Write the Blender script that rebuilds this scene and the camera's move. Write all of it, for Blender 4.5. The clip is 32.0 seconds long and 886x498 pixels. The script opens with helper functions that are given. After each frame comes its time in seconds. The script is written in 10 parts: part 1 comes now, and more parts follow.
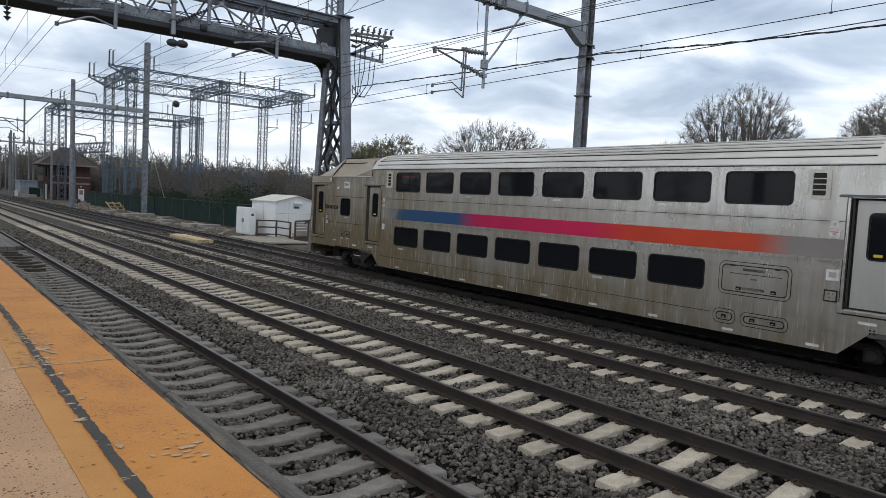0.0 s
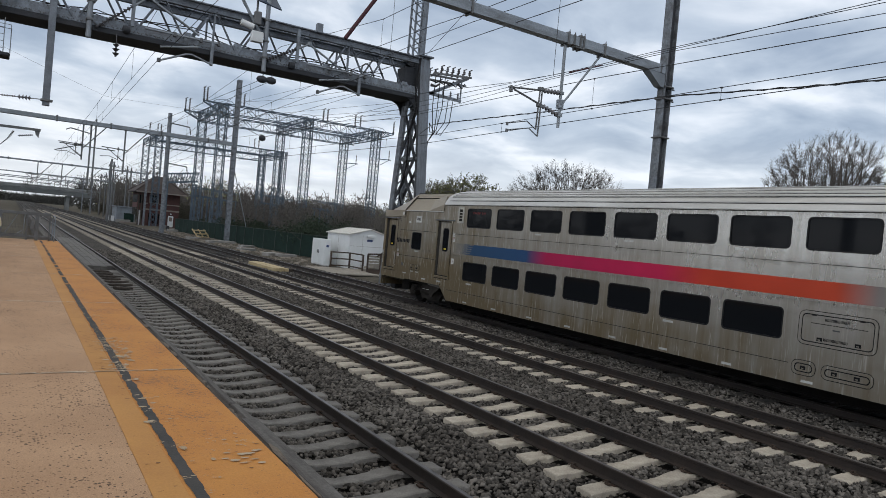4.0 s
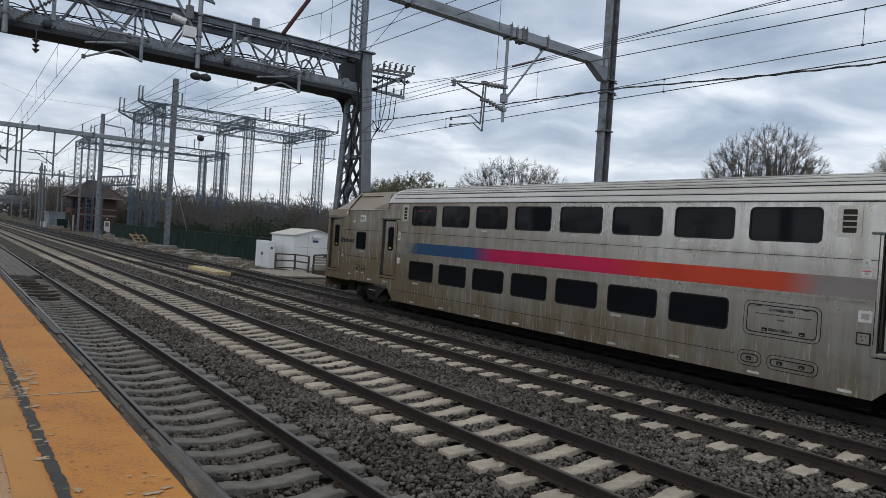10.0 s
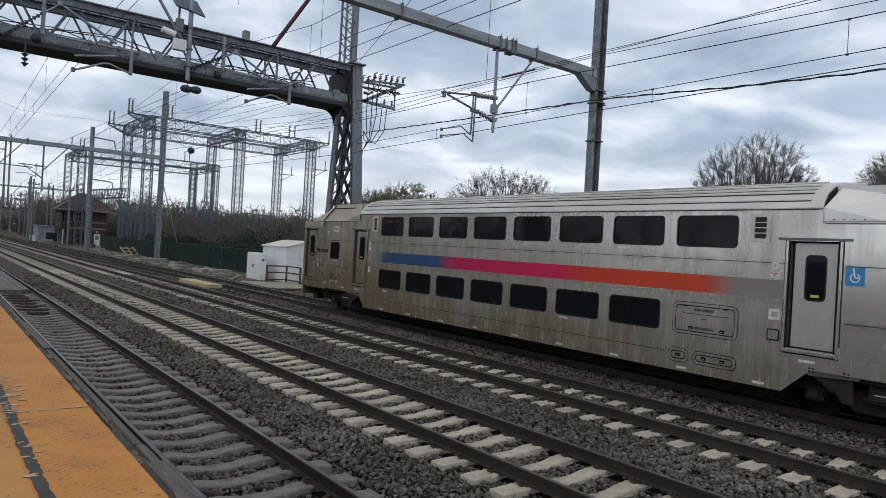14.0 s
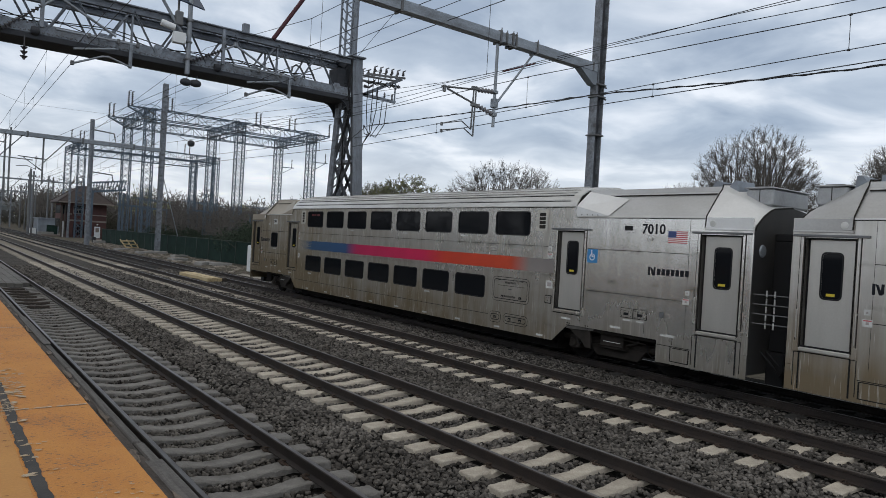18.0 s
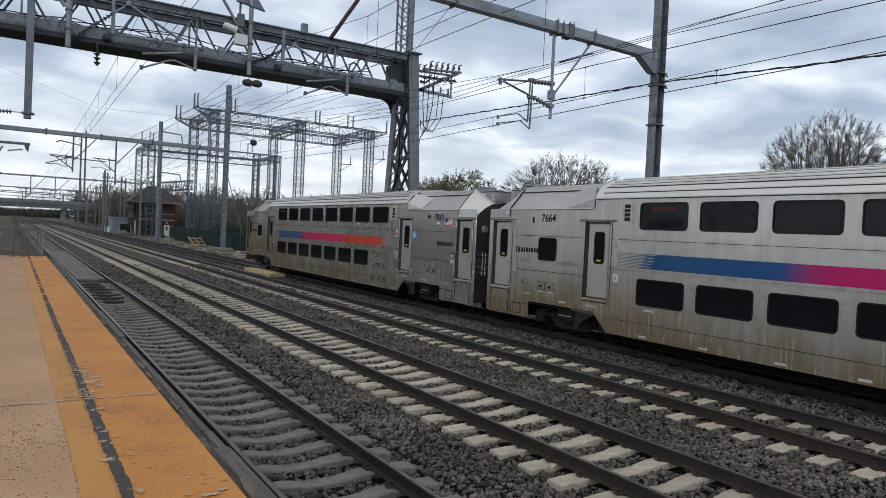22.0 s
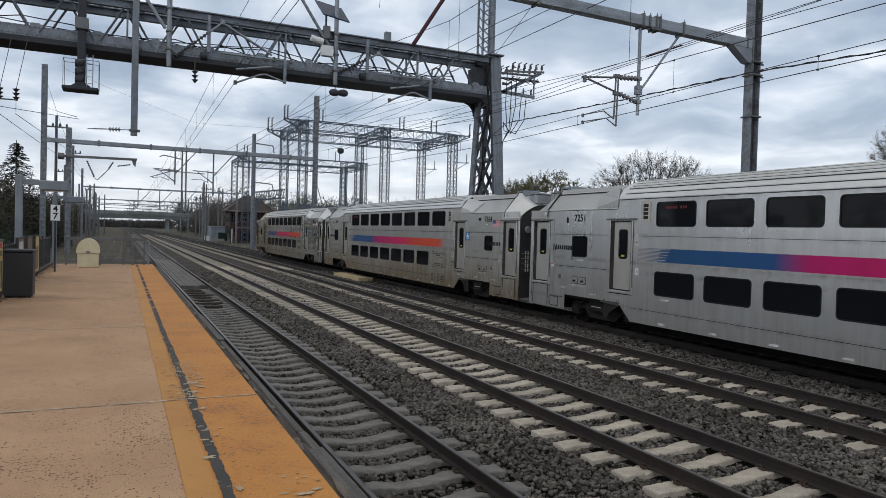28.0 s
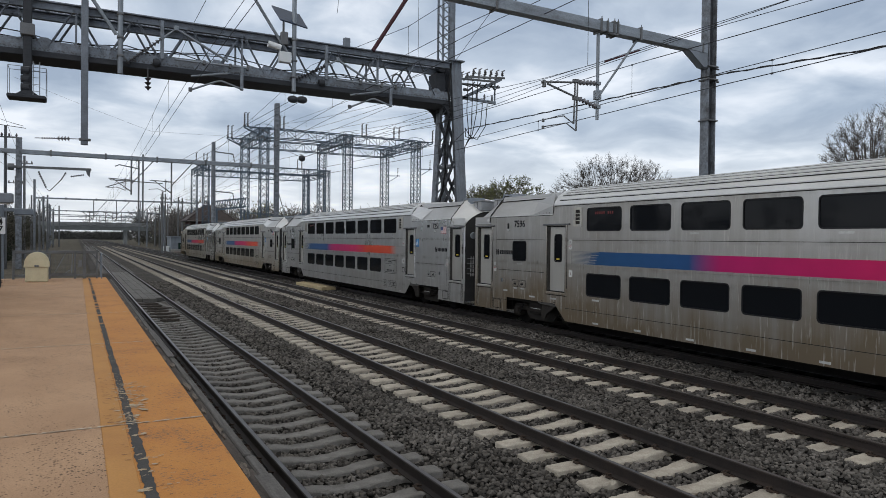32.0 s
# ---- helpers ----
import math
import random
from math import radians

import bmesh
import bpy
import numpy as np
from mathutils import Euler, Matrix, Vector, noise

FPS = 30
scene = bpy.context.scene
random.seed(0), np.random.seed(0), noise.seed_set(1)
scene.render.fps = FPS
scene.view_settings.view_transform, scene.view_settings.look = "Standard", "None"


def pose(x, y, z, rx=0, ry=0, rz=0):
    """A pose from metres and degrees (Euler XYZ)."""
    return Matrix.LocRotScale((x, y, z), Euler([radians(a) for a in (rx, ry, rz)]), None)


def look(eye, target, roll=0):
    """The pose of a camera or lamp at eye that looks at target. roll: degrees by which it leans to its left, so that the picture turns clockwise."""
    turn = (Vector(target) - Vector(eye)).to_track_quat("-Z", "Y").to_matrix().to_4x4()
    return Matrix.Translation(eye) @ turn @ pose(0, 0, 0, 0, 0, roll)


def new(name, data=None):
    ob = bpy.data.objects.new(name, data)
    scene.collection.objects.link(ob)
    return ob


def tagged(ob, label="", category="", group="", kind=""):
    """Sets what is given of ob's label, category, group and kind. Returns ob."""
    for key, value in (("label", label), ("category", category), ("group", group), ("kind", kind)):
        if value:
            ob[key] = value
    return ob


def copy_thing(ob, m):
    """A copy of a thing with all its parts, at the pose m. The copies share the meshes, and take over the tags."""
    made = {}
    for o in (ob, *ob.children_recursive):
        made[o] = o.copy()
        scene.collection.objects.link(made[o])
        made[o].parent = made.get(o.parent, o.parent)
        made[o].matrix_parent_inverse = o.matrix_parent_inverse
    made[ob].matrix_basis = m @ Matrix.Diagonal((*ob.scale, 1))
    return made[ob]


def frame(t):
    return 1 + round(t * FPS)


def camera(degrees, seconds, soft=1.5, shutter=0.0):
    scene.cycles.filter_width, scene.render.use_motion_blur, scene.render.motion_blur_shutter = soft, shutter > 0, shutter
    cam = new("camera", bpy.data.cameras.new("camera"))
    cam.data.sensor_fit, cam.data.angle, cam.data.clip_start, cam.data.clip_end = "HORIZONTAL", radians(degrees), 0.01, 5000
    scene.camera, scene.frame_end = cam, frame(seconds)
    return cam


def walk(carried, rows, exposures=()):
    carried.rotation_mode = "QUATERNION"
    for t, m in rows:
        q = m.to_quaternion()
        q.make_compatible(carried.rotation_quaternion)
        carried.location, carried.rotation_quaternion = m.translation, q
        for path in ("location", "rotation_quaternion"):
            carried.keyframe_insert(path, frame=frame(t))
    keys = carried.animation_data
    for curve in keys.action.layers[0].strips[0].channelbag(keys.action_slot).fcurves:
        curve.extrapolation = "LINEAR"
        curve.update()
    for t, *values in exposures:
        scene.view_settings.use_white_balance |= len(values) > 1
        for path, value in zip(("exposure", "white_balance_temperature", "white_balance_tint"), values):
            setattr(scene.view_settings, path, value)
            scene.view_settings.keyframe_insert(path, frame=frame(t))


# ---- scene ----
cam = camera(65.9, 32.0, soft=0.65)

# seconds, eye, target, roll
PATH = [
    (0, (-0.343, -0.227, 2.807), (5.868, 7.581, 2.130), 2.96),
    (0.5, (-0.358, -0.252, 2.800), (5.811, 7.589, 2.129), 2.82),
    (1, (-0.384, -0.301, 2.775), (5.754, 7.566, 2.124), 2.32),
    (1.5, (-0.365, -0.309, 2.784), (5.783, 7.549, 2.110), 2.34),
    (2, (-0.397, -0.267, 2.746), (5.880, 7.480, 1.972), 2.84),
    (2.5, (-0.366, -0.372, 2.734), (5.455, 7.755, 2.473), 3.26),
    (4.5, (-0.301, -0.275, 2.690), (5.033, 8.181, 2.497), 5.23),
    (5, (-0.259, -0.152, 2.679), (5.207, 8.221, 2.602), 4.95),
    (5.5, (-0.173, -0.060, 2.708), (5.816, 7.933, 3.210), 3.12),
    (6, (-0.150, 0.020, 2.732), (5.694, 8.131, 3.000), 2.47),
    (6.5, (-0.112, 0.013, 2.721), (5.853, 8.039, 2.761), 3.86),
    (7, (-0.036, -0.037, 2.740), (5.804, 8.080, 2.859), 4.71),
    (7.5, (-0.017, 0.007, 2.721), (5.735, 8.184, 2.907), 5.28),
    (8, (0.012, 0.009, 2.719), (5.675, 8.247, 2.976), 5.12),
    (8.5, (0.038, 0.096, 2.735), (5.789, 8.275, 2.818), 4.05),
    (9, (0.038, 0.077, 2.716), (5.914, 8.169, 2.650), 4.09),
    (9.5, (0.055, 0.046, 2.729), (5.974, 8.105, 2.586), 3.74),
    (10, (0.045, 0.059, 2.719), (6.005, 8.088, 2.568), 3.79),
    (10.5, (0.056, 0.053, 2.723), (6.063, 8.047, 2.647), 3.09),
    (11, (0.047, 0.027, 2.727), (6.083, 7.999, 2.655), 2.58),
    (11.5, (0.061, 0.026, 2.735), (6.074, 8.016, 2.644), 2.61),
    (12, (0.069, 0.002, 2.742), (6.008, 8.047, 2.704), 2.70),
    (12.5, (0.052, 0.029, 2.743), (6.103, 7.991, 2.683), 2.98),
    (13, (0.037, 0.039, 2.727), (5.968, 8.090, 2.603), 2.89),
    (13.5, (0.028, 0.051, 2.719), (6.051, 8.033, 2.606), 2.86),
    (14, (0.047, 0.044, 2.729), (6.094, 8.009, 2.735), 3.29),
    (14.5, (0.052, 0.028, 2.734), (6.208, 7.908, 2.820), 3.15),
    (16.5, (0.068, 0.038, 2.758), (6.294, 7.861, 2.972), 2.68),
    (17, (0.066, 0.038, 2.738), (6.333, 7.829, 2.883), 1.89),
    (17.5, (0.052, 0.050, 2.742), (6.238, 7.907, 2.774), 2.65),
    (18, (0.059, 0.042, 2.780), (6.106, 8.005, 2.683), 3.39),
    (18.5, (0.061, 0.034, 2.761), (5.988, 8.085, 2.528), 2.83),
    (19, (0.049, 0.051, 2.736), (6.068, 8.027, 2.344), 2.64),
    (19.5, (0.080, 0.007, 2.748), (5.993, 8.052, 2.192), 2.55),
    (20, (0.061, 0.043, 2.755), (5.848, 8.189, 2.360), 2.53),
    (20.5, (0.054, 0.034, 2.762), (5.797, 8.213, 2.418), 2.69),
    (21, (0.055, 0.031, 2.761), (5.726, 8.263, 2.479), 2.49),
    (21.5, (0.047, 0.039, 2.746), (5.746, 8.253, 2.528), 2.32),
    (22, (0.059, 0.024, 2.767), (5.416, 8.465, 2.543), 2.76),
    (22.5, (0.065, 0.017, 2.765), (5.371, 8.491, 2.574), 3.09),
    (23, (0.063, 0.035, 2.753), (5.080, 8.677, 2.371), 2.03),
    (23.5, (0.056, 0.027, 2.742), (5.000, 8.711, 2.390), 2.11),
    (24, (0.065, 0.047, 2.754), (4.902, 8.791, 2.368), 2.02),
    (24.5, (0.063, 0.046, 2.748), (4.796, 8.847, 2.366), 1.73),
    (25, (0.068, 0.057, 2.755), (4.704, 8.911, 2.412), 1.97),
    (25.5, (0.063, 0.055, 2.743), (4.633, 8.944, 2.426), 1.81),
    (27.5, (0.068, 0.072, 2.753), (4.407, 9.077, 2.453), 1.80),
    (28, (0.074, 0.070, 2.753), (4.343, 9.110, 2.526), 1.60),
    (28.5, (0.088, 0.063, 2.752), (4.250, 9.151, 2.473), 1.45),
    (29, (0.090, 0.064, 2.764), (4.194, 9.182, 2.579), 1.84),
    (29.5, (0.109, 0.071, 2.753), (4.101, 9.239, 2.662), 2.31),
    (30, (0.149, 0.055, 2.775), (4.072, 9.252, 2.883), 3.35),
    (30.5, (0.190, 0.039, 2.748), (4.210, 9.191, 2.438), 3.06),
    (31, (0.204, 0.072, 2.760), (4.485, 9.099, 2.324), 2.01),
    (31.5, (0.225, 0.163, 2.737), (4.791, 9.058, 2.604), 1.37),
    (32, (0.269, 0.258, 2.782), (4.990, 9.073, 2.657), 0.67),
]
walk(cam, [(t, look(eye, target, roll)) for t, eye, target, roll in PATH],
     [(0, 0.15), (2, 0.13), (2.5, 0.08), (4.5, -0.08), (5, -0.1), (6, -0.23), (8, -0.16), (10, -0.14), (12, -0.06), (14.5, -0.08), (16.5, -0.18), (17, -0.18), (18, -0.15), (19, 0.0), (22, 0.0), (25, -0.03), (28, -0.08), (30, -0.12), (31, -0.17), (32, -0.12)])

# ---- sky, sun ----
world = bpy.data.worlds.new("overcast_sky")
scene.world = world
world.use_nodes = True
wt = world.node_tree
wt.nodes.clear()


def wnode(kind, **props):
    n = wt.nodes.new(kind)
    for k, v in props.items():
        n.inputs[k].default_value = v
    return n

SUN_AT = (-0.80, -0.42, 0.62)     # towards the veiled sun


def build_sky():
    link = wt.links.new
    out = wt.nodes.new("ShaderNodeOutputWorld")
    coord = wt.nodes.new("ShaderNodeTexCoord")
    sky = wt.nodes.new("ShaderNodeTexSky")
    sky.sky_type, sky.sun_disc = "NISHITA", False
    sky.sun_elevation, sky.sun_rotation = radians(34), radians(242)
    # a layer of cloud seen from below: direction divided by height
    sep = wt.nodes.new("ShaderNodeSeparateXYZ")
    link(coord.outputs["Generated"], sep.inputs[0])
    up = wt.nodes.new("ShaderNodeMath"); up.operation = "MAXIMUM"; up.inputs[1].default_value = 0.0
    link(sep.outputs[2], up.inputs[0])
    lift = wt.nodes.new("ShaderNodeMath"); lift.operation = "ADD"; lift.inputs[1].default_value = 0.19
    link(up.outputs[0], lift.inputs[0])
    plane = wt.nodes.new("ShaderNodeVectorMath"); plane.operation = "DIVIDE"
    link(coord.outputs["Generated"], plane.inputs[0])
    comb = wt.nodes.new("ShaderNodeCombineXYZ")
    for i in range(3):
        link(lift.outputs[0], comb.inputs[i])
    link(comb.outputs[0], plane.inputs[1])
    flat = wt.nodes.new("ShaderNodeVectorMath"); flat.operation = "MULTIPLY"
    flat.inputs[1].default_value = (1.0, 1.0, 0.0)
    link(plane.outputs[0], flat.inputs[0])
    big = wnode("ShaderNodeTexNoise", Scale=2.3, Detail=6.0, Roughness=0.5, Distortion=0.35)
    link(flat.outputs[0], big.inputs["Vector"])
    ramp = wt.nodes.new("ShaderNodeValToRGB")
    e = ramp.color_ramp.elements
    e[0].position, e[0].color = 0.34, (0.385, 0.47, 0.60, 1)
    e[1].position, e[1].color = 0.66, (0.95, 1.005, 1.09, 1)
    mid = e.new(0.49); mid.color = (0.57, 0.658, 0.78, 1)
    link(big.outputs["Fac"], ramp.inputs[0])
    # the cloud thins out to a bright band at the horizon
    band = wt.nodes.new("ShaderNodeMapRange")
    band.inputs["From Min"].default_value, band.inputs["From Max"].default_value = 0.02, 0.17
    band.inputs["To Min"].default_value, band.inputs["To Max"].default_value = 0.62, 0.0
    link(up.outputs[0], band.inputs["Value"])
    glow = wt.nodes.new("ShaderNodeMix"); glow.data_type = "RGBA"
    link(band.outputs[0], glow.inputs["Factor"])
    link(ramp.outputs[0], glow.inputs[6])
    glow.inputs[7].default_value = (1.06, 1.08, 1.11, 1)
    # overhead the cloud is an even grey white
    high = wt.nodes.new("ShaderNodeMapRange"); high.interpolation_type = "SMOOTHSTEP"
    for key, val in (("From Min", 0.40), ("From Max", 0.80), ("To Min", 0.0), ("To Max", 0.9)):
        high.inputs[key].default_value = val
    link(up.outputs[0], high.inputs["Value"])
    top = wt.nodes.new("ShaderNodeMix"); top.data_type = "RGBA"
    link(high.outputs[0], top.inputs["Factor"])
    link(glow.outputs[2], top.inputs[6])
    top.inputs[7].default_value = (0.69, 0.675, 0.64, 1)
    # a trace of the blue sky above the cloud
    mix = wt.nodes.new("ShaderNodeMix"); mix.data_type = "RGBA"
    mix.inputs["Factor"].default_value = 0.9
    dim = wt.nodes.new("ShaderNodeVectorMath"); dim.operation = "SCALE"; dim.inputs["Scale"].default_value = 0.10
    link(sky.outputs[0], dim.inputs[0])
    link(dim.outputs[0], mix.inputs[6])
    link(top.outputs[2], mix.inputs[7])
    # the cloud is brighter round the veiled sun, behind the platform
    aim = wt.nodes.new("ShaderNodeVectorMath"); aim.operation = "DOT_PRODUCT"
    aim.inputs[1].default_value = Vector(SUN_AT).normalized()
    link(coord.outputs["Generated"], aim.inputs[0])
    veil = wt.nodes.new("ShaderNodeMapRange"); veil.interpolation_type = "SMOOTHSTEP"
    for key, val in (("From Min", 0.1), ("From Max", 1.0), ("To Min", 0.0), ("To Max", 1.0)):
        veil.inputs[key].default_value = val
    link(aim.outputs["Value"], veil.inputs["Value"])
    gain = wt.nodes.new("ShaderNodeMath"); gain.operation = "MULTIPLY_ADD"
    gain.inputs[1].default_value, gain.inputs[2].default_value = 0.50, 1.06
    link(veil.outputs[0], gain.inputs[0])
    bg = wt.nodes.new("ShaderNodeBackground")
    link(gain.outputs[0], bg.inputs["Strength"])
    link(mix.outputs[2], bg.inputs["Color"])
    link(bg.outputs[0], out.inputs[0])


build_sky()
sun_data = bpy.data.lights.new("sun", "SUN")
sun_data.energy, sun_data.angle, sun_data.color = 0.30, radians(30), (1.0, 0.92, 0.82)
sun = new("sun", sun_data)
sun.matrix_basis = look(tuple(60 * v for v in SUN_AT), (0, 0, 0))

# ---- mesh tools ----
class Mesh:
    """Vertices and faces of one part."""

    def __init__(self):
        self.v, self.f = [], []

    def add(self, verts, faces):
        n = len(self.v)
        self.v.extend(tuple(p) for p in verts)
        self.f.extend(tuple(i + n for i in f) for f in faces)
        return self

    def box(self, x0, y0, z0, x1, y1, z1):
        x0, x1 = min(x0, x1), max(x0, x1)
        y0, y1 = min(y0, y1), max(y0, y1)
        z0, z1 = min(z0, z1), max(z0, z1)
        return self.add([(x0, y0, z0), (x1, y0, z0), (x1, y1, z0), (x0, y1, z0), (x0, y0, z1), (x1, y0, z1), (x1, y1, z1), (x0, y1, z1)],
                        [(0, 3, 2, 1), (4, 5, 6, 7), (0, 1, 5, 4), (1, 2, 6, 5), (2, 3, 7, 6), (3, 0, 4, 7)])

    def cham(self, x0, y0, z0, x1, y1, z1, c=0.01):
        """A box with all its edges cut off."""
        x0, x1 = min(x0, x1), max(x0, x1)
        y0, y1 = min(y0, y1), max(y0, y1)
        z0, z1 = min(z0, z1), max(z0, z1)
        c = min(c, (x1 - x0) * 0.45, (y1 - y0) * 0.45, (z1 - z0) * 0.45)
        loops = []
        for z, k in ((z0, c), (z0 + c, 0), (z1 - c, 0), (z1, c)):
            a, b, d, e = x0 + k, x1 - k, y0 + k, y1 - k
            loops.append([(a + c, d, z), (b - c, d, z), (b, d + c, z), (b, e - c, z), (b - c, e, z), (a + c, e, z), (a, e - c, z), (a, d + c, z)])
        return self.loft(loops)

    def loft(self, loops, cap=True, closed=True):
        n, k = len(loops[0]), len(self.v)
        verts = [p for lo in loops for p in lo]
        faces = []
        for i in range(len(loops) - 1):
            for j in range(n if closed else n - 1):
                a, b = i * n + j, i * n + (j + 1) % n
                faces.append((a, b, b + n, a + n))
        if cap and closed:
            faces.append(tuple(range(n))[::-1])
            faces.append(tuple(range((len(loops) - 1) * n, len(loops) * n)))
        return self.add(verts, faces)

    def beam(self, p, q, w, h=None, up=(0, 0, 1)):
        """A bar of w x h from p to q."""
        p, q = Vector(p), Vector(q)
        d = q - p
        if d.length < 1e-6:
            return self
        d.normalize()
        u = Vector(up)
        if abs(d.dot(u)) > 0.98:
            u = Vector((0, 1, 0))
        s = d.cross(u).normalized()
        u = s.cross(d)
        s, u = s * (w / 2), u * ((h or w) / 2)
        return self.loft([[e - s - u, e + s - u, e + s + u, e - s + u] for e in (p, q)])

    def tube(self, pts, r, n=8, r2=None, cap=True):
        """A round bar along points."""
        pts = [Vector(p) for p in pts]
        loops = []
        ref = None
        for i, p in enumerate(pts):
            d = (pts[min(i + 1, len(pts) - 1)] - pts[max(i - 1, 0)]).normalized()
            if ref is None:
                ref = Vector((0, 0, 1)) if abs(d.z) < 0.9 else Vector((1, 0, 0))
            s = d.cross(ref).normalized()
            u = s.cross(d)
            ref = u
            rr = r if r2 is None else r + (r2 - r) * i / (len(pts) - 1)
            loops.append([p + s * rr * math.cos(6.28318 * k / n) + u * rr * math.sin(6.28318 * k / n) for k in range(n)])
        return self.loft(loops, cap)

    def lathe(self, base, profile, n=12, axis="z"):
        """Rings of (radius, height) round an axis through base."""
        loops = []
        for r, h in profile:
            ring = []
            for k in range(n):
                a = 6.28318 * k / n
                c, s = r * math.cos(a), r * math.sin(a)
                o = {"z": (c, s, h), "x": (h, c, s), "y": (s, h, c)}[axis]
                ring.append((base[0] + o[0], base[1] + o[1], base[2] + o[2]))
            loops.append(ring)
        return self.loft(loops)

    def prism(self, outline, axis, a, b):
        """A flat outline drawn out from a to b along an axis; the outline's two numbers are the other axes in order."""
        k = "xyz".index(axis)
        loops = []
        for t in (a, b):
            loop = []
            for p in outline:
                q = list(p)
                q.insert(k, t)
                loop.append(tuple(q))
            loops.append(loop)
        return self.loft(loops)

    def quad(self, *pts):
        return self.add(pts, [tuple(range(len(pts)))])


def data(name, m, material, smooth=0.0):
    me = bpy.data.meshes.new(name)
    me.from_pydata(m.v, [], m.f)
    if smooth:
        me.polygons.foreach_set("use_smooth", [True] * len(me.polygons))
        me.set_sharp_from_angle(angle=radians(smooth))
    me.materials.append(material)
    bm = bmesh.new()
    bm.from_mesh(me)
    if len(bm.faces) < 60000:
        bmesh.ops.recalc_face_normals(bm, faces=bm.faces)
        bm.to_mesh(me)
    bm.free()
    return me


def part(name, m, material, parent=None, label="", smooth=0.0, at=None):
    ob = new(name, data(name, m, material, smooth) if isinstance(m, Mesh) else m)
    ob.parent = parent
    if at is not None:
        ob.matrix_basis = at
    if label:
        ob["label"] = label
    return ob


def thing(name, label, category, at=None, group="", kind=""):
    ob = new(name)
    ob.empty_display_size = 0.2
    if at is not None:
        ob.matrix_basis = at
    return tagged(ob, label, category, group, kind)


def solid(name, m, material, label, category="", kind="", group="", smooth=0.0, at=None):
    return tagged(part(name, m, material, None, "", smooth, at), label, category, group, kind)


def letters(name, text, size, material, parent, at, label="", depth=0.002, align="CENTER"):
    """Words in the built-in font as a mesh; they stand in the x-y plane of the pose."""
    cu = bpy.data.curves.new(name, "FONT")
    cu.offset = size * 0.016
    cu.body, cu.size, cu.extrude, cu.align_x, cu.align_y, cu.resolution_u = text, size, depth, align, "CENTER", 3
    tmp = bpy.data.objects.new(name, cu)
    me = bpy.data.meshes.new_from_object(tmp)
    bpy.data.objects.remove(tmp)
    bpy.data.curves.remove(cu)
    me.materials.clear()
    me.materials.append(material)
    return part(name, me, material, parent, label, at=at)


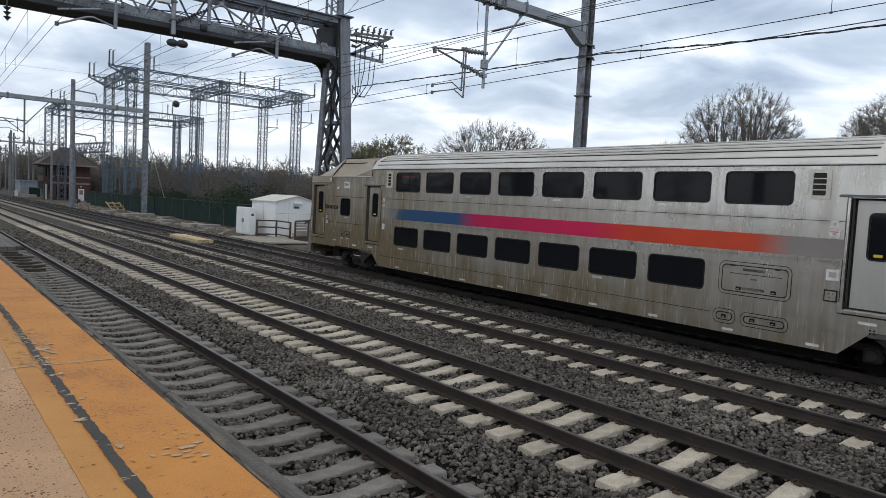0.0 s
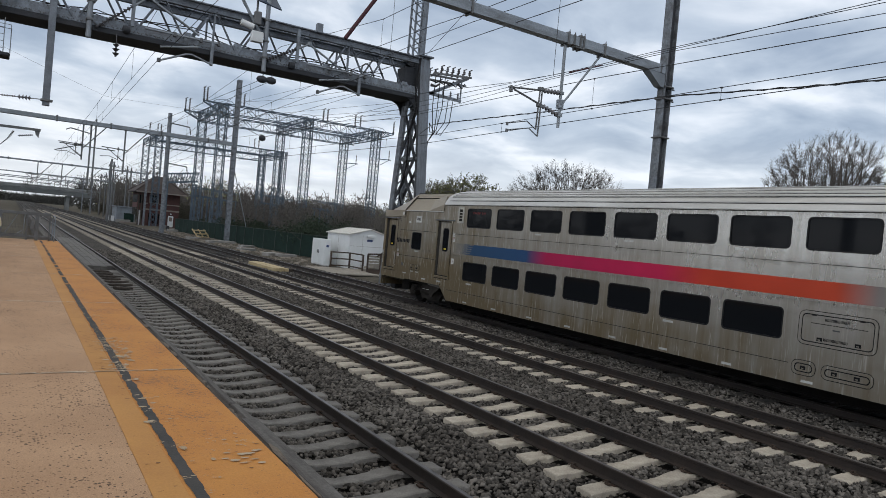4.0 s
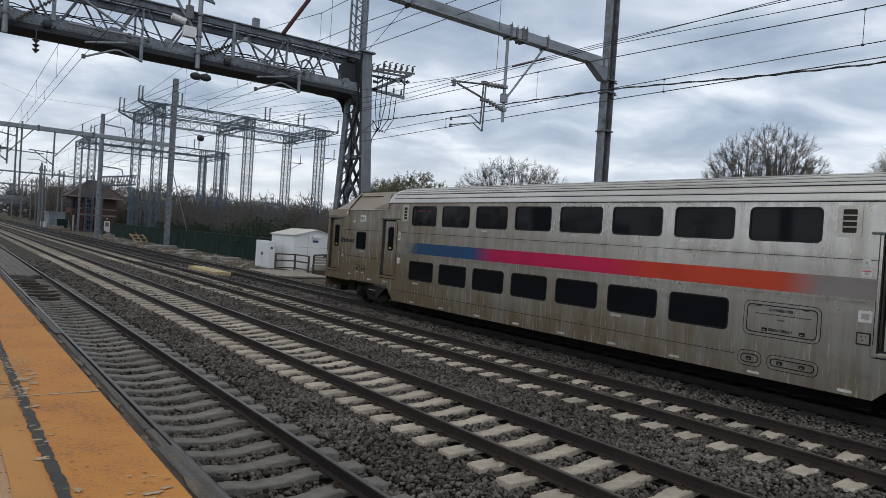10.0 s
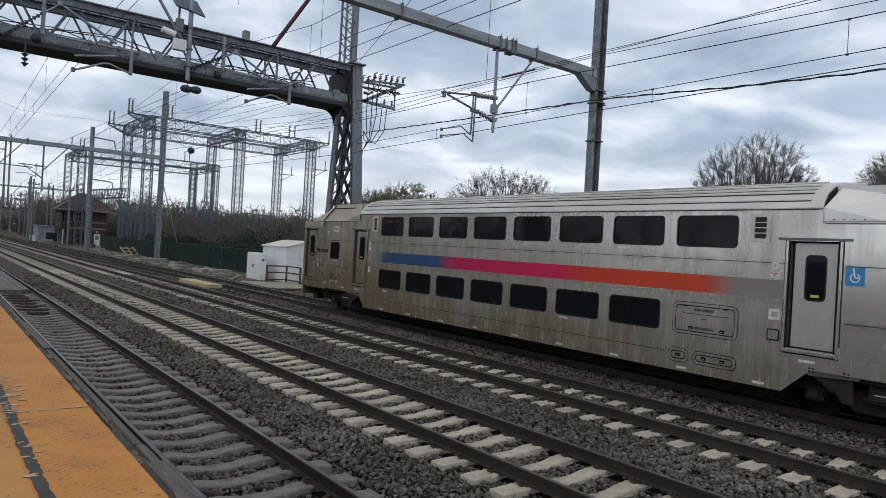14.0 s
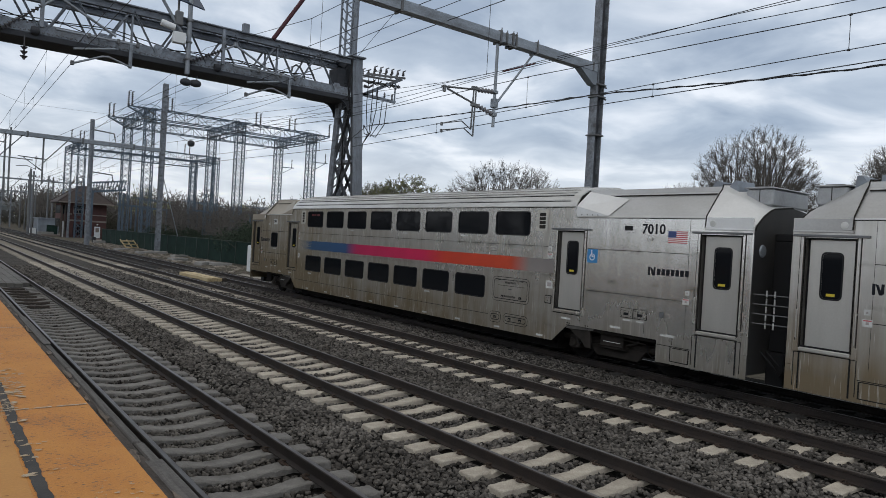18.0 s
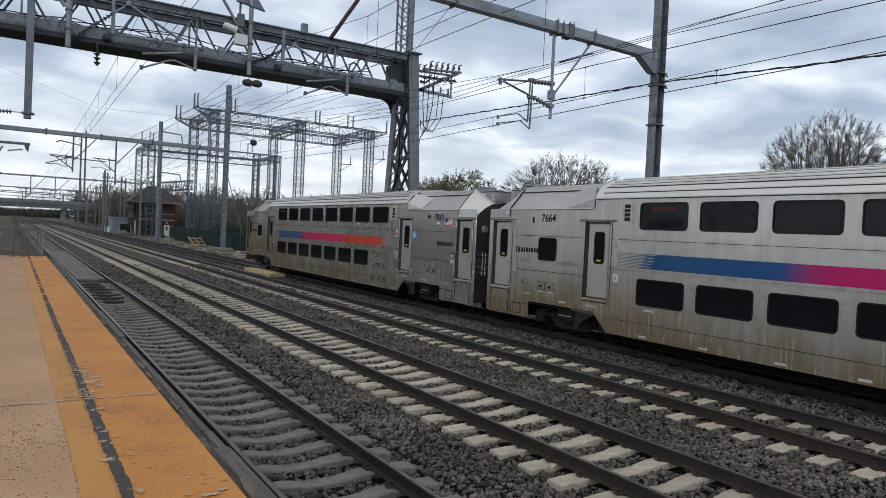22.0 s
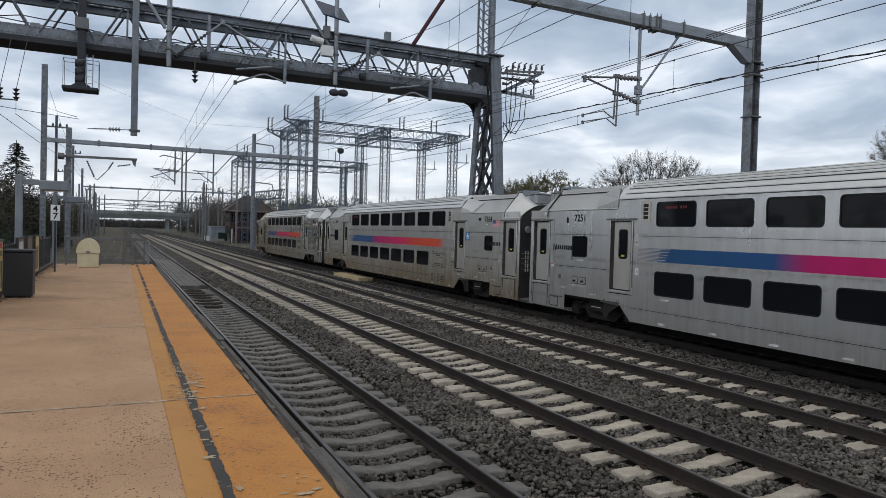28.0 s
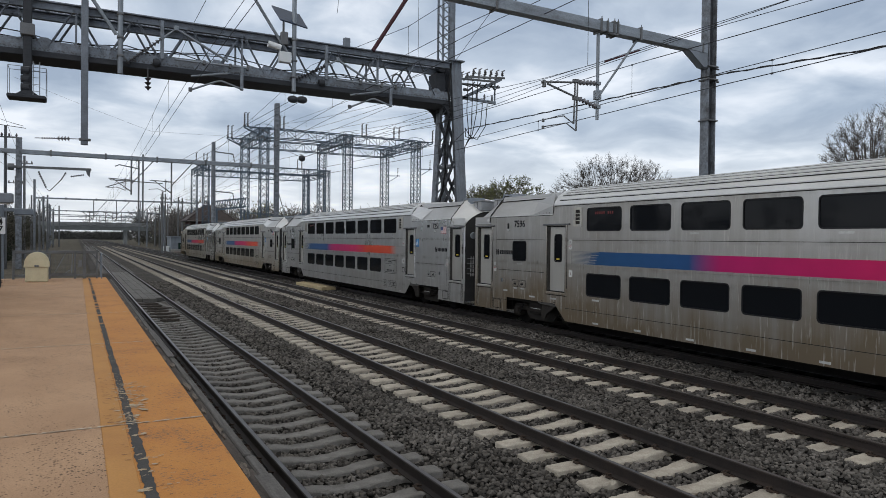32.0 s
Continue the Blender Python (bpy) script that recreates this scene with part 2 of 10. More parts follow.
# ---- materials ----
def material(name, colour, rough=0.6, metal=0.0, second=None, scale=3.0, grain=0.0, grain_scale=60.0, bump=0.0, streak=None, island=0.0, spec=0.5, random_tint=0.0, coat=0.0):
    """A surface with two scales of variation: stains of a second colour, and fine grain in tone and relief."""
    mt = bpy.data.materials.new(name)
    mt.use_nodes = True
    nt = mt.node_tree
    p = nt.nodes["Principled BSDF"]
    link = nt.links.new
    p.inputs["Roughness"].default_value, p.inputs["Metallic"].default_value = rough, metal
    p.inputs["Specular IOR Level"].default_value = spec
    if coat:
        p.inputs["Coat Weight"].default_value = coat
    p.inputs["Base Color"].default_value = (*colour, 1)
    co = nt.nodes.new("ShaderNodeTexCoord")
    src = co.outputs["Object"]
    if streak:
        mp = nt.nodes.new("ShaderNodeMapping")
        mp.inputs["Scale"].default_value = streak
        link(src, mp.inputs[0])
        big_in = mp.outputs[0]
    else:
        big_in = src
    col = None
    if second is not None:
        big = nt.nodes.new("ShaderNodeTexNoise")
        big.inputs["Scale"].default_value, big.inputs["Detail"].default_value, big.inputs["Roughness"].default_value = scale, 6, 0.62
        link(big_in, big.inputs["Vector"])
        rp = nt.nodes.new("ShaderNodeValToRGB")
        rp.color_ramp.elements[0].position, rp.color_ramp.elements[1].position = 0.36, 0.68
        rp.color_ramp.elements[0].color, rp.color_ramp.elements[1].color = (*colour, 1), (*second, 1)
        link(big.outputs["Fac"], rp.inputs[0])
        col = rp.outputs[0]
    if grain or bump:
        fine = nt.nodes.new("ShaderNodeTexNoise")
        fine.inputs["Scale"].default_value, fine.inputs["Detail"].default_value, fine.inputs["Roughness"].default_value = grain_scale, 5, 0.65
        link(src, fine.inputs["Vector"])
    if grain:
        gm = nt.nodes.new("ShaderNodeMapRange")
        gm.inputs["From Min"].default_value, gm.inputs["From Max"].default_value = 0.25, 0.75
        gm.inputs["To Min"].default_value, gm.inputs["To Max"].default_value = 1 - grain, 1 + grain
        link(fine.outputs["Fac"], gm.inputs["Value"])
        mx = nt.nodes.new("ShaderNodeVectorMath"); mx.operation = "SCALE"
        if col is None:
            mx.inputs[0].default_value = colour
        else:
            link(col, mx.inputs[0])
        link(gm.outputs[0], mx.inputs["Scale"])
        col = mx.outputs[0]
    if island or random_tint:
        if island:
            rnd = nt.nodes.new("ShaderNodeNewGeometry").outputs["Random Per Island"]
        else:
            rnd = nt.nodes.new("ShaderNodeObjectInfo").outputs["Random"]
        k = island or random_tint
        im = nt.nodes.new("ShaderNodeMapRange")
        im.inputs["To Min"].default_value, im.inputs["To Max"].default_value = 1 - k, 1 + k
        link(rnd, im.inputs["Value"])
        mx = nt.nodes.new("ShaderNodeVectorMath"); mx.operation = "SCALE"
        if col is None:
            mx.inputs[0].default_value = colour
        else:
            link(col, mx.inputs[0])
        link(im.outputs[0], mx.inputs["Scale"])
        col = mx.outputs[0]
    if col is not None:
        link(col, p.inputs["Base Color"])
    if bump:
        bp = nt.nodes.new("ShaderNodeBump")
        bp.inputs["Strength"].default_value, bp.inputs["Distance"].default_value = 1.0, bump
        link(fine.outputs["Fac"], bp.inputs["Height"])
        link(bp.outputs[0], p.inputs["Normal"])
    return mt


def glowing(name, colour, strength):
    mt = bpy.data.materials.new(name)
    mt.use_nodes = True
    p = mt.node_tree.nodes["Principled BSDF"]
    p.inputs["Base Color"].default_value = (*colour, 1)
    p.inputs["Emission Color"].default_value, p.inputs["Emission Strength"].default_value = (*colour, 1), strength
    return mt


def steel_side(name, clean, dirt, front, rear, low=0.3, rough=0.19, metal=0.93):
    """Stainless car side: brushed, soiled from front to rear by the given shares, with drips that run down it."""
    mt = material(name, clean, rough, metal, None, 1, 0.06, 40, 0.0)
    nt = mt.node_tree
    link = nt.links.new
    p = nt.nodes["Principled BSDF"]
    co = nt.nodes.new("ShaderNodeTexCoord")

    def noise_at(scale, stretch, detail=5):
        mp = nt.nodes.new("ShaderNodeMapping"); mp.inputs["Scale"].default_value = stretch
        link(co.outputs["Object"], mp.inputs[0])
        n = nt.nodes.new("ShaderNodeTexNoise")
        n.inputs["Scale"].default_value, n.inputs["Detail"].default_value, n.inputs["Roughness"].default_value = scale, detail, 0.6
        link(mp.outputs[0], n.inputs["Vector"])
        return n.outputs["Fac"]

    def calc(op, a, b):
        n = nt.nodes.new("ShaderNodeMath"); n.operation = op
        for q, v in ((0, a), (1, b)):
            if isinstance(v, (int, float)):
                n.inputs[q].default_value = v
            else:
                link(v, n.inputs[q])
        return n.outputs[0]

    def ramp(v, a, b, c, d):
        n = nt.nodes.new("ShaderNodeMapRange")
        for key, val in (("From Min", a), ("From Max", b), ("To Min", c), ("To Max", d)):
            n.inputs[key].default_value = val
        link(v, n.inputs["Value"])
        return n.outputs[0]

    sp = nt.nodes.new("ShaderNodeSeparateXYZ")
    link(co.outputs["Object"], sp.inputs[0])
    along = ramp(sp.outputs[1], -1.0, -25.0, front, rear)
    share = calc("ADD", along, ramp(sp.outputs[2], 0.5, 2.3, low, 0.0))     # brake dust thrown up from the track
    near = None                                                # soot that gathers along the panel joints
    for zs in (0.80, 1.81, 2.09, 2.83, 3.86):
        d = ramp(calc("ABSOLUTE", calc("SUBTRACT", sp.outputs[2], zs), 0.0), 0.0, 0.10, 1.0, 0.0)
        near = d if near is None else calc("MAXIMUM", near, d)
    soot = calc("MULTIPLY", near, ramp(noise_at(2.6, (1, 1, 1), 5), 0.42, 0.66, 0.0, 0.55))
    smear = ramp(noise_at(0.9, (1.0, 1.3, 0.5), 4), 0.55, 0.80, 0.0, 0.26)
    drip = ramp(noise_at(2.2, (2.0, 2.0, 0.10), 4), 0.3, 0.7, -0.14, 0.14)
    cloud = ramp(noise_at(0.35, (1, 0.6, 1), 4), 0.3, 0.7, -0.26, 0.26)
    level = calc("ADD", share, calc("ADD", drip, cloud))
    clamp = ramp(level, 0.0, 1.0, 0.0, 1.0)
    mix = nt.nodes.new("ShaderNodeMix"); mix.data_type = "RGBA"
    old = p.inputs["Base Color"].links[0].from_socket
    link(clamp, mix.inputs["Factor"]); link(old, mix.inputs[6])
    mix.inputs[7].default_value = (*dirt, 1)
    sooty = nt.nodes.new("ShaderNodeMix"); sooty.data_type = "RGBA"
    link(calc("MAXIMUM", soot, smear), sooty.inputs["Factor"]); link(mix.outputs[2], sooty.inputs[6])
    sooty.inputs[7].default_value = (0.20, 0.185, 0.155, 1)
    # pale lime runs, thin and sparse
    runs = calc("MULTIPLY", ramp(noise_at(9.0, (2.2, 2.2, 0.16), 3), 0.58, 0.71, 0.0, 0.65), ramp(level, 0.05, 0.8, 0.2, 0.8))
    pale = nt.nodes.new("ShaderNodeMix"); pale.data_type = "RGBA"
    link(runs, pale.inputs["Factor"]); link(sooty.outputs[2], pale.inputs[6])
    pale.inputs[7].default_value = (0.78, 0.76, 0.70, 1)
    link(pale.outputs[2], p.inputs["Base Color"])
    link(ramp(clamp, 0, 1, metal, metal * 0.65), p.inputs["Metallic"])
    link(ramp(clamp, 0, 1, rough, 0.40), p.inputs["Roughness"])
    # panels are never quite flat
    bp = nt.nodes.new("ShaderNodeBump")
    bp.inputs["Strength"].default_value, bp.inputs["Distance"].default_value = 0.22, 0.05
    link(noise_at(1.1, (0.4, 0.9, 0.16), 2), bp.inputs["Height"])
    link(bp.outputs[0], p.inputs["Normal"])
    return mt


# near-black bed: shade in the gaps between stones is put into its colour
M_BALLAST = material("ballast_bed_gap_shade", (0.014, 0.0131, 0.0123), 0.95, 0, (0.008, 0.0077, 0.0072), 1.2, 0.85, 26, 0.03, spec=0.03)
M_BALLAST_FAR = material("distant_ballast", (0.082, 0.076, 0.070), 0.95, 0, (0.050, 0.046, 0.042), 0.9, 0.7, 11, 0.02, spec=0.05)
M_STONE = material("ballast_stone", (0.122, 0.112, 0.101), 0.85, 0, (0.060, 0.054, 0.048), 0.6, 0.2, 90, 0.0, island=0.75, spec=0.15)
M_SOIL = material("soil", (0.075, 0.07, 0.055), 0.95, 0, (0.12, 0.105, 0.085), 0.25, 0.4, 6, 0.02, spec=0.05)
M_RAIL = material("rail_steel", (0.025, 0.021, 0.0195), 0.65, 0.2, (0.042, 0.032, 0.027), 2.0, 0.2, 50, 0.002, spec=0.3)
M_RAILTOP = material("worn_rail_head", (0.16, 0.15, 0.145), 0.38, 0.9, (0.10, 0.09, 0.085), 1.5, 0.1, 60)
M_TIE = material("concrete_tie", (0.44, 0.395, 0.325), 0.85, 0, (0.29, 0.255, 0.21), 5.0, 0.22, 45, 0.004, random_tint=0.16)
# far-track ties: the shade under the train is put into their colour
M_TIE_SHADE = material("under_train_shade_tie", (0.062, 0.057, 0.052), 0.8, 0, (0.026, 0.024, 0.022), 2.2, 0.2, 70, 0.003, random_tint=0.15)
M_TIE_DARK = material("stained_concrete_tie", (0.205, 0.195, 0.18), 0.85, 0, (0.125, 0.118, 0.108), 4.5, 0.22, 45, 0.004, random_tint=0.15)
M_CLIP = material("rusty_clip", (0.05, 0.038, 0.030), 0.7, 0.4, (0.08, 0.05, 0.035), 9, 0.2, 80)
M_GALV = material("galvanised_steel", (0.27, 0.30, 0.33), 0.55, 0.4, (0.19, 0.205, 0.225), 1.1, 0.12, 30, 0.001)
M_STEEL_DARK = material("weathered_steel", (0.115, 0.118, 0.122), 0.6, 0.4, (0.16, 0.165, 0.17), 0.8, 0.15, 25, 0.001)
M_GREY_PAINT = material("grey_painted_steel", (0.225, 0.255, 0.29), 0.55, 0.15, (0.14, 0.155, 0.175), 0.7, 0.1, 20)
M_SUB_STEEL = material("bluish_lattice_steel", (0.095, 0.132, 0.172), 0.6, 0.2, (0.06, 0.085, 0.112), 0.6, 0.1, 20)
M_WIRE = material("old_copper_wire", (0.035, 0.036, 0.038), 0.6, 0.4)
M_INSUL = material("dark_porcelain", (0.045, 0.043, 0.048), 0.3, 0.0)
M_INSUL_GREY = material("grey_porcelain", (0.135, 0.135, 0.15), 0.35, 0.0)
M_FIBRE_RED = material("red_fibreglass_rod", (0.058, 0.016, 0.022), 0.6, spec=0.3)
M_BLACK = material("black_rubber_and_gap_dark", (0.010, 0.010, 0.011), 0.65, spec=0.25)
# dusty undergear black; on the far ballast it carries the train's shade
M_UNDER = material("dust_and_shade_black", (0.009, 0.008, 0.0075), 0.9, 0, (0.016, 0.014, 0.013), 2.0, 0.2, 20, spec=0.1)
M_BOGIE = material("dusty_truck_iron", (0.034, 0.029, 0.025), 0.85, 0, (0.018, 0.016, 0.014), 3.0, 0.25, 24, spec=0.2)
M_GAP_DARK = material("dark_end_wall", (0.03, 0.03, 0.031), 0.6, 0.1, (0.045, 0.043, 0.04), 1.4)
# dark seams; also used for painted shade lines along ribs, frames and steps
M_SEAM = material("grimy_seam_and_shade", (0.032, 0.030, 0.027), 0.9, spec=0.1)
M_STEEL_LABEL = material("white_sticker", (0.58, 0.58, 0.56), 0.5, 0, (0.42, 0.42, 0.40), 8)
M_NUM = material("dark_blue_lettering", (0.010, 0.011, 0.015), 0.7, spec=0.2)
M_WHITE = material("white_painted_metal", (0.70, 0.72, 0.73), 0.45, 0, (0.62, 0.64, 0.64), 0.9, 0.03, 30)
M_CREAM_ROOF = material("off_white_roof_sheet", (0.66, 0.645, 0.60), 0.5, 0, (0.56, 0.545, 0.50), 1.3, 0.05, 30)
M_CREAM = material("cream_plastic", (0.62, 0.56, 0.38), 0.5, 0, (0.52, 0.46, 0.30), 2.5, 0.06, 30)
M_CONC_GREY = material("grey_concrete", (0.27, 0.262, 0.25), 0.9, 0, (0.2, 0.195, 0.185), 0.9, 0.2, 40, 0.003)
M_TIMBER = material("weathered_timber", (0.038, 0.031, 0.026), 0.9, 0, (0.095, 0.078, 0.065), 3.0, 0.3, 30, 0.004, streak=(6, 0.6, 6))
M_TIMBER_NEW = material("pale_new_timber", (0.50, 0.40, 0.235), 0.8, 0, (0.40, 0.31, 0.17), 2.0, 0.15, 30, 0.002)
M_DECK = material("grey_deck_boards", (0.30, 0.27, 0.225), 0.85, 0, (0.22, 0.20, 0.17), 2.0, 0.2, 30, 0.002)
M_BROWN_RAIL = material("dark_brown_timber", (0.075, 0.052, 0.038), 0.8, 0, (0.05, 0.036, 0.028), 3, 0.2, 30)
M_FENCE_BLACK = material("black_painted_fence", (0.028, 0.03, 0.033), 0.5, 0.2)
M_FENCE_GREEN = material("green_privacy_slats", (0.014, 0.032, 0.026), 0.8, 0, (0.009, 0.021, 0.017), 1.0, 0.2, 12, spec=0.15)
M_FENCE_POST = material("dull_green_post", (0.05, 0.065, 0.06), 0.7, 0.1, (0.035, 0.045, 0.042), 2)
M_BRICK = material("red_brick", (0.085, 0.036, 0.031), 0.85, 0, (0.056, 0.028, 0.026), 1.0, 0.2, 14, 0.004)
M_STONE_BAND = material("pale_stone_band", (0.23, 0.195, 0.17), 0.85, 0, (0.18, 0.155, 0.14), 2)
M_ROOF = material("brown_slate_roof", (0.056, 0.041, 0.037), 0.8, 0, (0.040, 0.031, 0.029), 1.5, 0.2, 10, 0.01)
M_WINDOW_DARK = material("dark_window_glass", (0.012, 0.014, 0.016), 0.06, 0, spec=0.3)
M_GLASS_A = material("tinted_car_glass", (0.008, 0.009, 0.011), 0.05, 0, spec=0.14)
M_BARK = material("grey_bark", (0.085, 0.075, 0.067), 0.9, 0, (0.058, 0.051, 0.045), 2, 0.2, 20)
M_BUD = material("spring_buds", (0.29, 0.31, 0.125), 0.8, 0, (0.20, 0.205, 0.09), 1.0, island=0.3)
M_TWIG = material("bare_twigs", (0.125, 0.115, 0.105), 0.9, spec=0.1)
M_EVERGREEN = material("dark_evergreen", (0.026, 0.040, 0.028), 0.85, 0, (0.040, 0.053, 0.035), 0.8, island=0.5, spec=0.1)
M_FAR_WOOD = material("bare_far_wood", (0.085, 0.082, 0.078), 0.95, 0, (0.052, 0.055, 0.048), 0.5, island=0.3)
M_FLAG_RED = material("flag_red", (0.42, 0.05, 0.06), 0.5)
M_FLAG_WHITE = material("flag_white", (0.7, 0.7, 0.7), 0.5)
M_FLAG_BLUE = material("flag_blue", (0.03, 0.05, 0.16), 0.5)
M_SIGN_BLUE = material("access_blue", (0.03, 0.19, 0.42), 0.45)
M_YELLOW = material("yellow_label", (0.55, 0.42, 0.03), 0.5)
M_LED = glowing("red_matrix_sign", (0.12, 0.008, 0.008), 0.02)
M_PANEL = material("solar_cells", (0.05, 0.07, 0.11), 0.2, 0.2)
M_TRUSS = material("sooty_grey_lattice", (0.20, 0.225, 0.26), 0.65, 0.15, (0.11, 0.122, 0.142), 1.4, 0.2, 20)
M_POST = material("rust_mottled_post", (0.21, 0.235, 0.265), 0.65, 0.2, (0.085, 0.085, 0.09), 3.4, 0.35, 14, 0.002)
M_LEG = material("streaked_grey_leg", (0.20, 0.225, 0.26), 0.65, 0.15, (0.12, 0.128, 0.142), 2.8, 0.25, 18, 0.002, streak=(2, 2, 0.4))
M_POST_DARK = material("web_shade_dark_grey", (0.075, 0.082, 0.092), 0.7, 0.2, (0.045, 0.046, 0.05), 2.6, 0.3, 14, 0.002)
M_BEAM = material("blue_grey_galvanised_beam", (0.29, 0.325, 0.365), 0.55, 0.3, (0.17, 0.185, 0.205), 2.2, 0.25, 25, 0.001, streak=(0.6, 2, 2))
M_PANEL_BOARD = material("dirty_panel_board", (0.14, 0.132, 0.12), 0.85, 0, (0.085, 0.08, 0.073), 1.2, 0.2, 30, 0.003)
M_THICKET = material("brown_green_thicket", (0.080, 0.072, 0.057), 0.9, 0, (0.055, 0.057, 0.044), 0.7, island=0.45, spec=0.1)
M_CONIFER = material("dusky_needles", (0.058, 0.066, 0.066), 0.9, 0, (0.042, 0.050, 0.049), 0.8, island=0.4, spec=0.1)
M_GRILLE = material("pale_grille_frame", (0.56, 0.53, 0.46), 0.5, 0.3, (0.40, 0.39, 0.36), 4)
M_GATE = material("dull_grey_gate_steel", (0.14, 0.145, 0.15), 0.6, 0.2, (0.085, 0.086, 0.088), 2.0, 0.2, 30)
M_LITTER = material("dead_leaf_grit", (0.060, 0.042, 0.028), 0.9, 0, (0.030, 0.024, 0.019), 3.0, island=0.4)
# bridge colours lightened: the haze of distance is put into them
M_BRIDGE = material("hazed_bridge_concrete", (0.21, 0.22, 0.22), 0.85, 0, (0.15, 0.157, 0.155), 0.3, 0.15, 3)
M_GIRDER = material("hazed_bridge_girder", (0.125, 0.137, 0.137), 0.7, 0.1, (0.085, 0.092, 0.092), 0.3, 0.15, 3)
M_RUBBLE = material("dirty_rubble", (0.20, 0.175, 0.145), 0.95, 0, (0.12, 0.105, 0.088), 1.5, 0.2, 30, island=0.4)
M_TIMBER_GREY = material("silvered_timber", (0.115, 0.108, 0.102), 0.85, 0, (0.052, 0.047, 0.043), 3.0, 0.3, 35, 0.003, streak=(9, 0.5, 9))
M_TIMBER_WORN = material("splintered_timber", (0.17, 0.14, 0.11), 0.9, 0, (0.075, 0.06, 0.05), 5.0, 0.35, 40, 0.003, streak=(8, 0.5, 8))

# ---- ground, tracks ----
TRACKS = (3.22, 6.99, 10.98, 14.615)   # middle of each track, from the platform outwards
HALF = 0.725                          # middle of the rail head from the track's middle
TIE_STEP = 0.617
TIE_PHASE = (0.10, 0.02, 0.30, 0.2)


def bed_height(x, y):
    """The top of the ballast."""
    z = -0.235
    for i, c in enumerate(TRACKS):
        d = abs(x - c)
        if d < 0.62:
            z = (-0.278, -0.280, -0.240, -0.215)[i]
        elif d < 0.85:
            z = -0.25
        elif d < 1.4 and (i == 1 and x < c or i == 0 and x > c):
            z = -0.272
        elif d < 1.45 and i > 1:
            z = (-0.236, -0.212)[i - 2]
    if x > 16.9:
        z -= min(0.2, (x - 16.9) * 0.25)
    if x < 1.9:
        z -= 0.05
    return z + 0.022 * noise.noise(Vector((x * 1.3, y * 1.3, 0.0))) + 0.012 * noise.noise(Vector((x * 5, y * 5, 3.0)))


def build_ground():
    m = Mesh()
    m.quad((-2500, -600, -0.62), (2500, -600, -0.62), (2500, 4000, -0.62), (-2500, 4000, -0.62))
    solid("ground", m, M_SOIL, "bare brown soil and gravel beside the railway", "ground", "structure")
    # made ground between the line and the fence
    m = Mesh()
    xs = [17.4 + 0.8 * i for i in range(9)] + [26.0, 30.0]
    ys = [-20 + 3.0 * j for j in range(60)]
    for j, y in enumerate(ys):
        for i, x in enumerate(xs):
            z = -0.50 + 0.14 * min(1, (x - 17.4) / 3) + 0.07 * noise.noise(Vector((x * 0.5, y * 0.5, 1)))
            m.v.append((x, y, z if 0 < i < len(xs) - 1 else -0.66))
    n = len(xs)
    for j in range(len(ys) - 1):
        for i in range(n - 1):
            a = j * n + i
            m.f.append((a, a + 1, a + n + 1, a + n))
    solid("verge", m, M_SOIL, "uneven dirt verge with scattered rubble", "verge", "structure", smooth=60)
    # ballast
    m = Mesh()
    xs = [1.3 + 0.2 * i for i in range(86)]
    ys = [-6 + 0.35 * j for j in range(110)] + [33 + 2.5 * j for j in range(90)] + [300, 500, 900]
    for y in ys:
        for x in xs:
            m.v.append((x, y, bed_height(x, y)))
    n = len(xs)
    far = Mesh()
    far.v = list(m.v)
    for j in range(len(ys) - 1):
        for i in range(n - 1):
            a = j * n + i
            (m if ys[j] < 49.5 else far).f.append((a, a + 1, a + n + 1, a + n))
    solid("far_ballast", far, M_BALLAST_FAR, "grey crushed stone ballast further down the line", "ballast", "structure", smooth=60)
    # near-black strip along the far track stands for shade below the cars
    dark_bed = Mesh()
    for j in range(len(ys) - 1):
        for xa, xb in ((13.0, 13.6), (13.6, 14.1), (14.1, 15.1), (15.1, 15.7), (15.7, 16.4)):
            dark_bed.quad(*[(x, y, bed_height(x, y) + 0.012) for x, y in ((xa, ys[j]), (xb, ys[j]), (xb, ys[j + 1]), (xa, ys[j + 1]))])
    solid("shaded_ballast", dark_bed, M_UNDER, "ballast with the shade under the train put into its colour", "ballast", "structure")
    solid("ballast", m, M_BALLAST, "crushed stone ballast under four tracks, gap shade in its colour", "ballast", "structure", smooth=60)


build_ground()


def rail_profile():
    half = [(0.07, -0.168), (0.07, -0.155), (0.012, -0.135), (0.010, -0.045), (0.036, -0.035), (0.037, -0.008), (0.028, -0.001)]
    return half + [(-x, z) for x, z in reversed(half)]


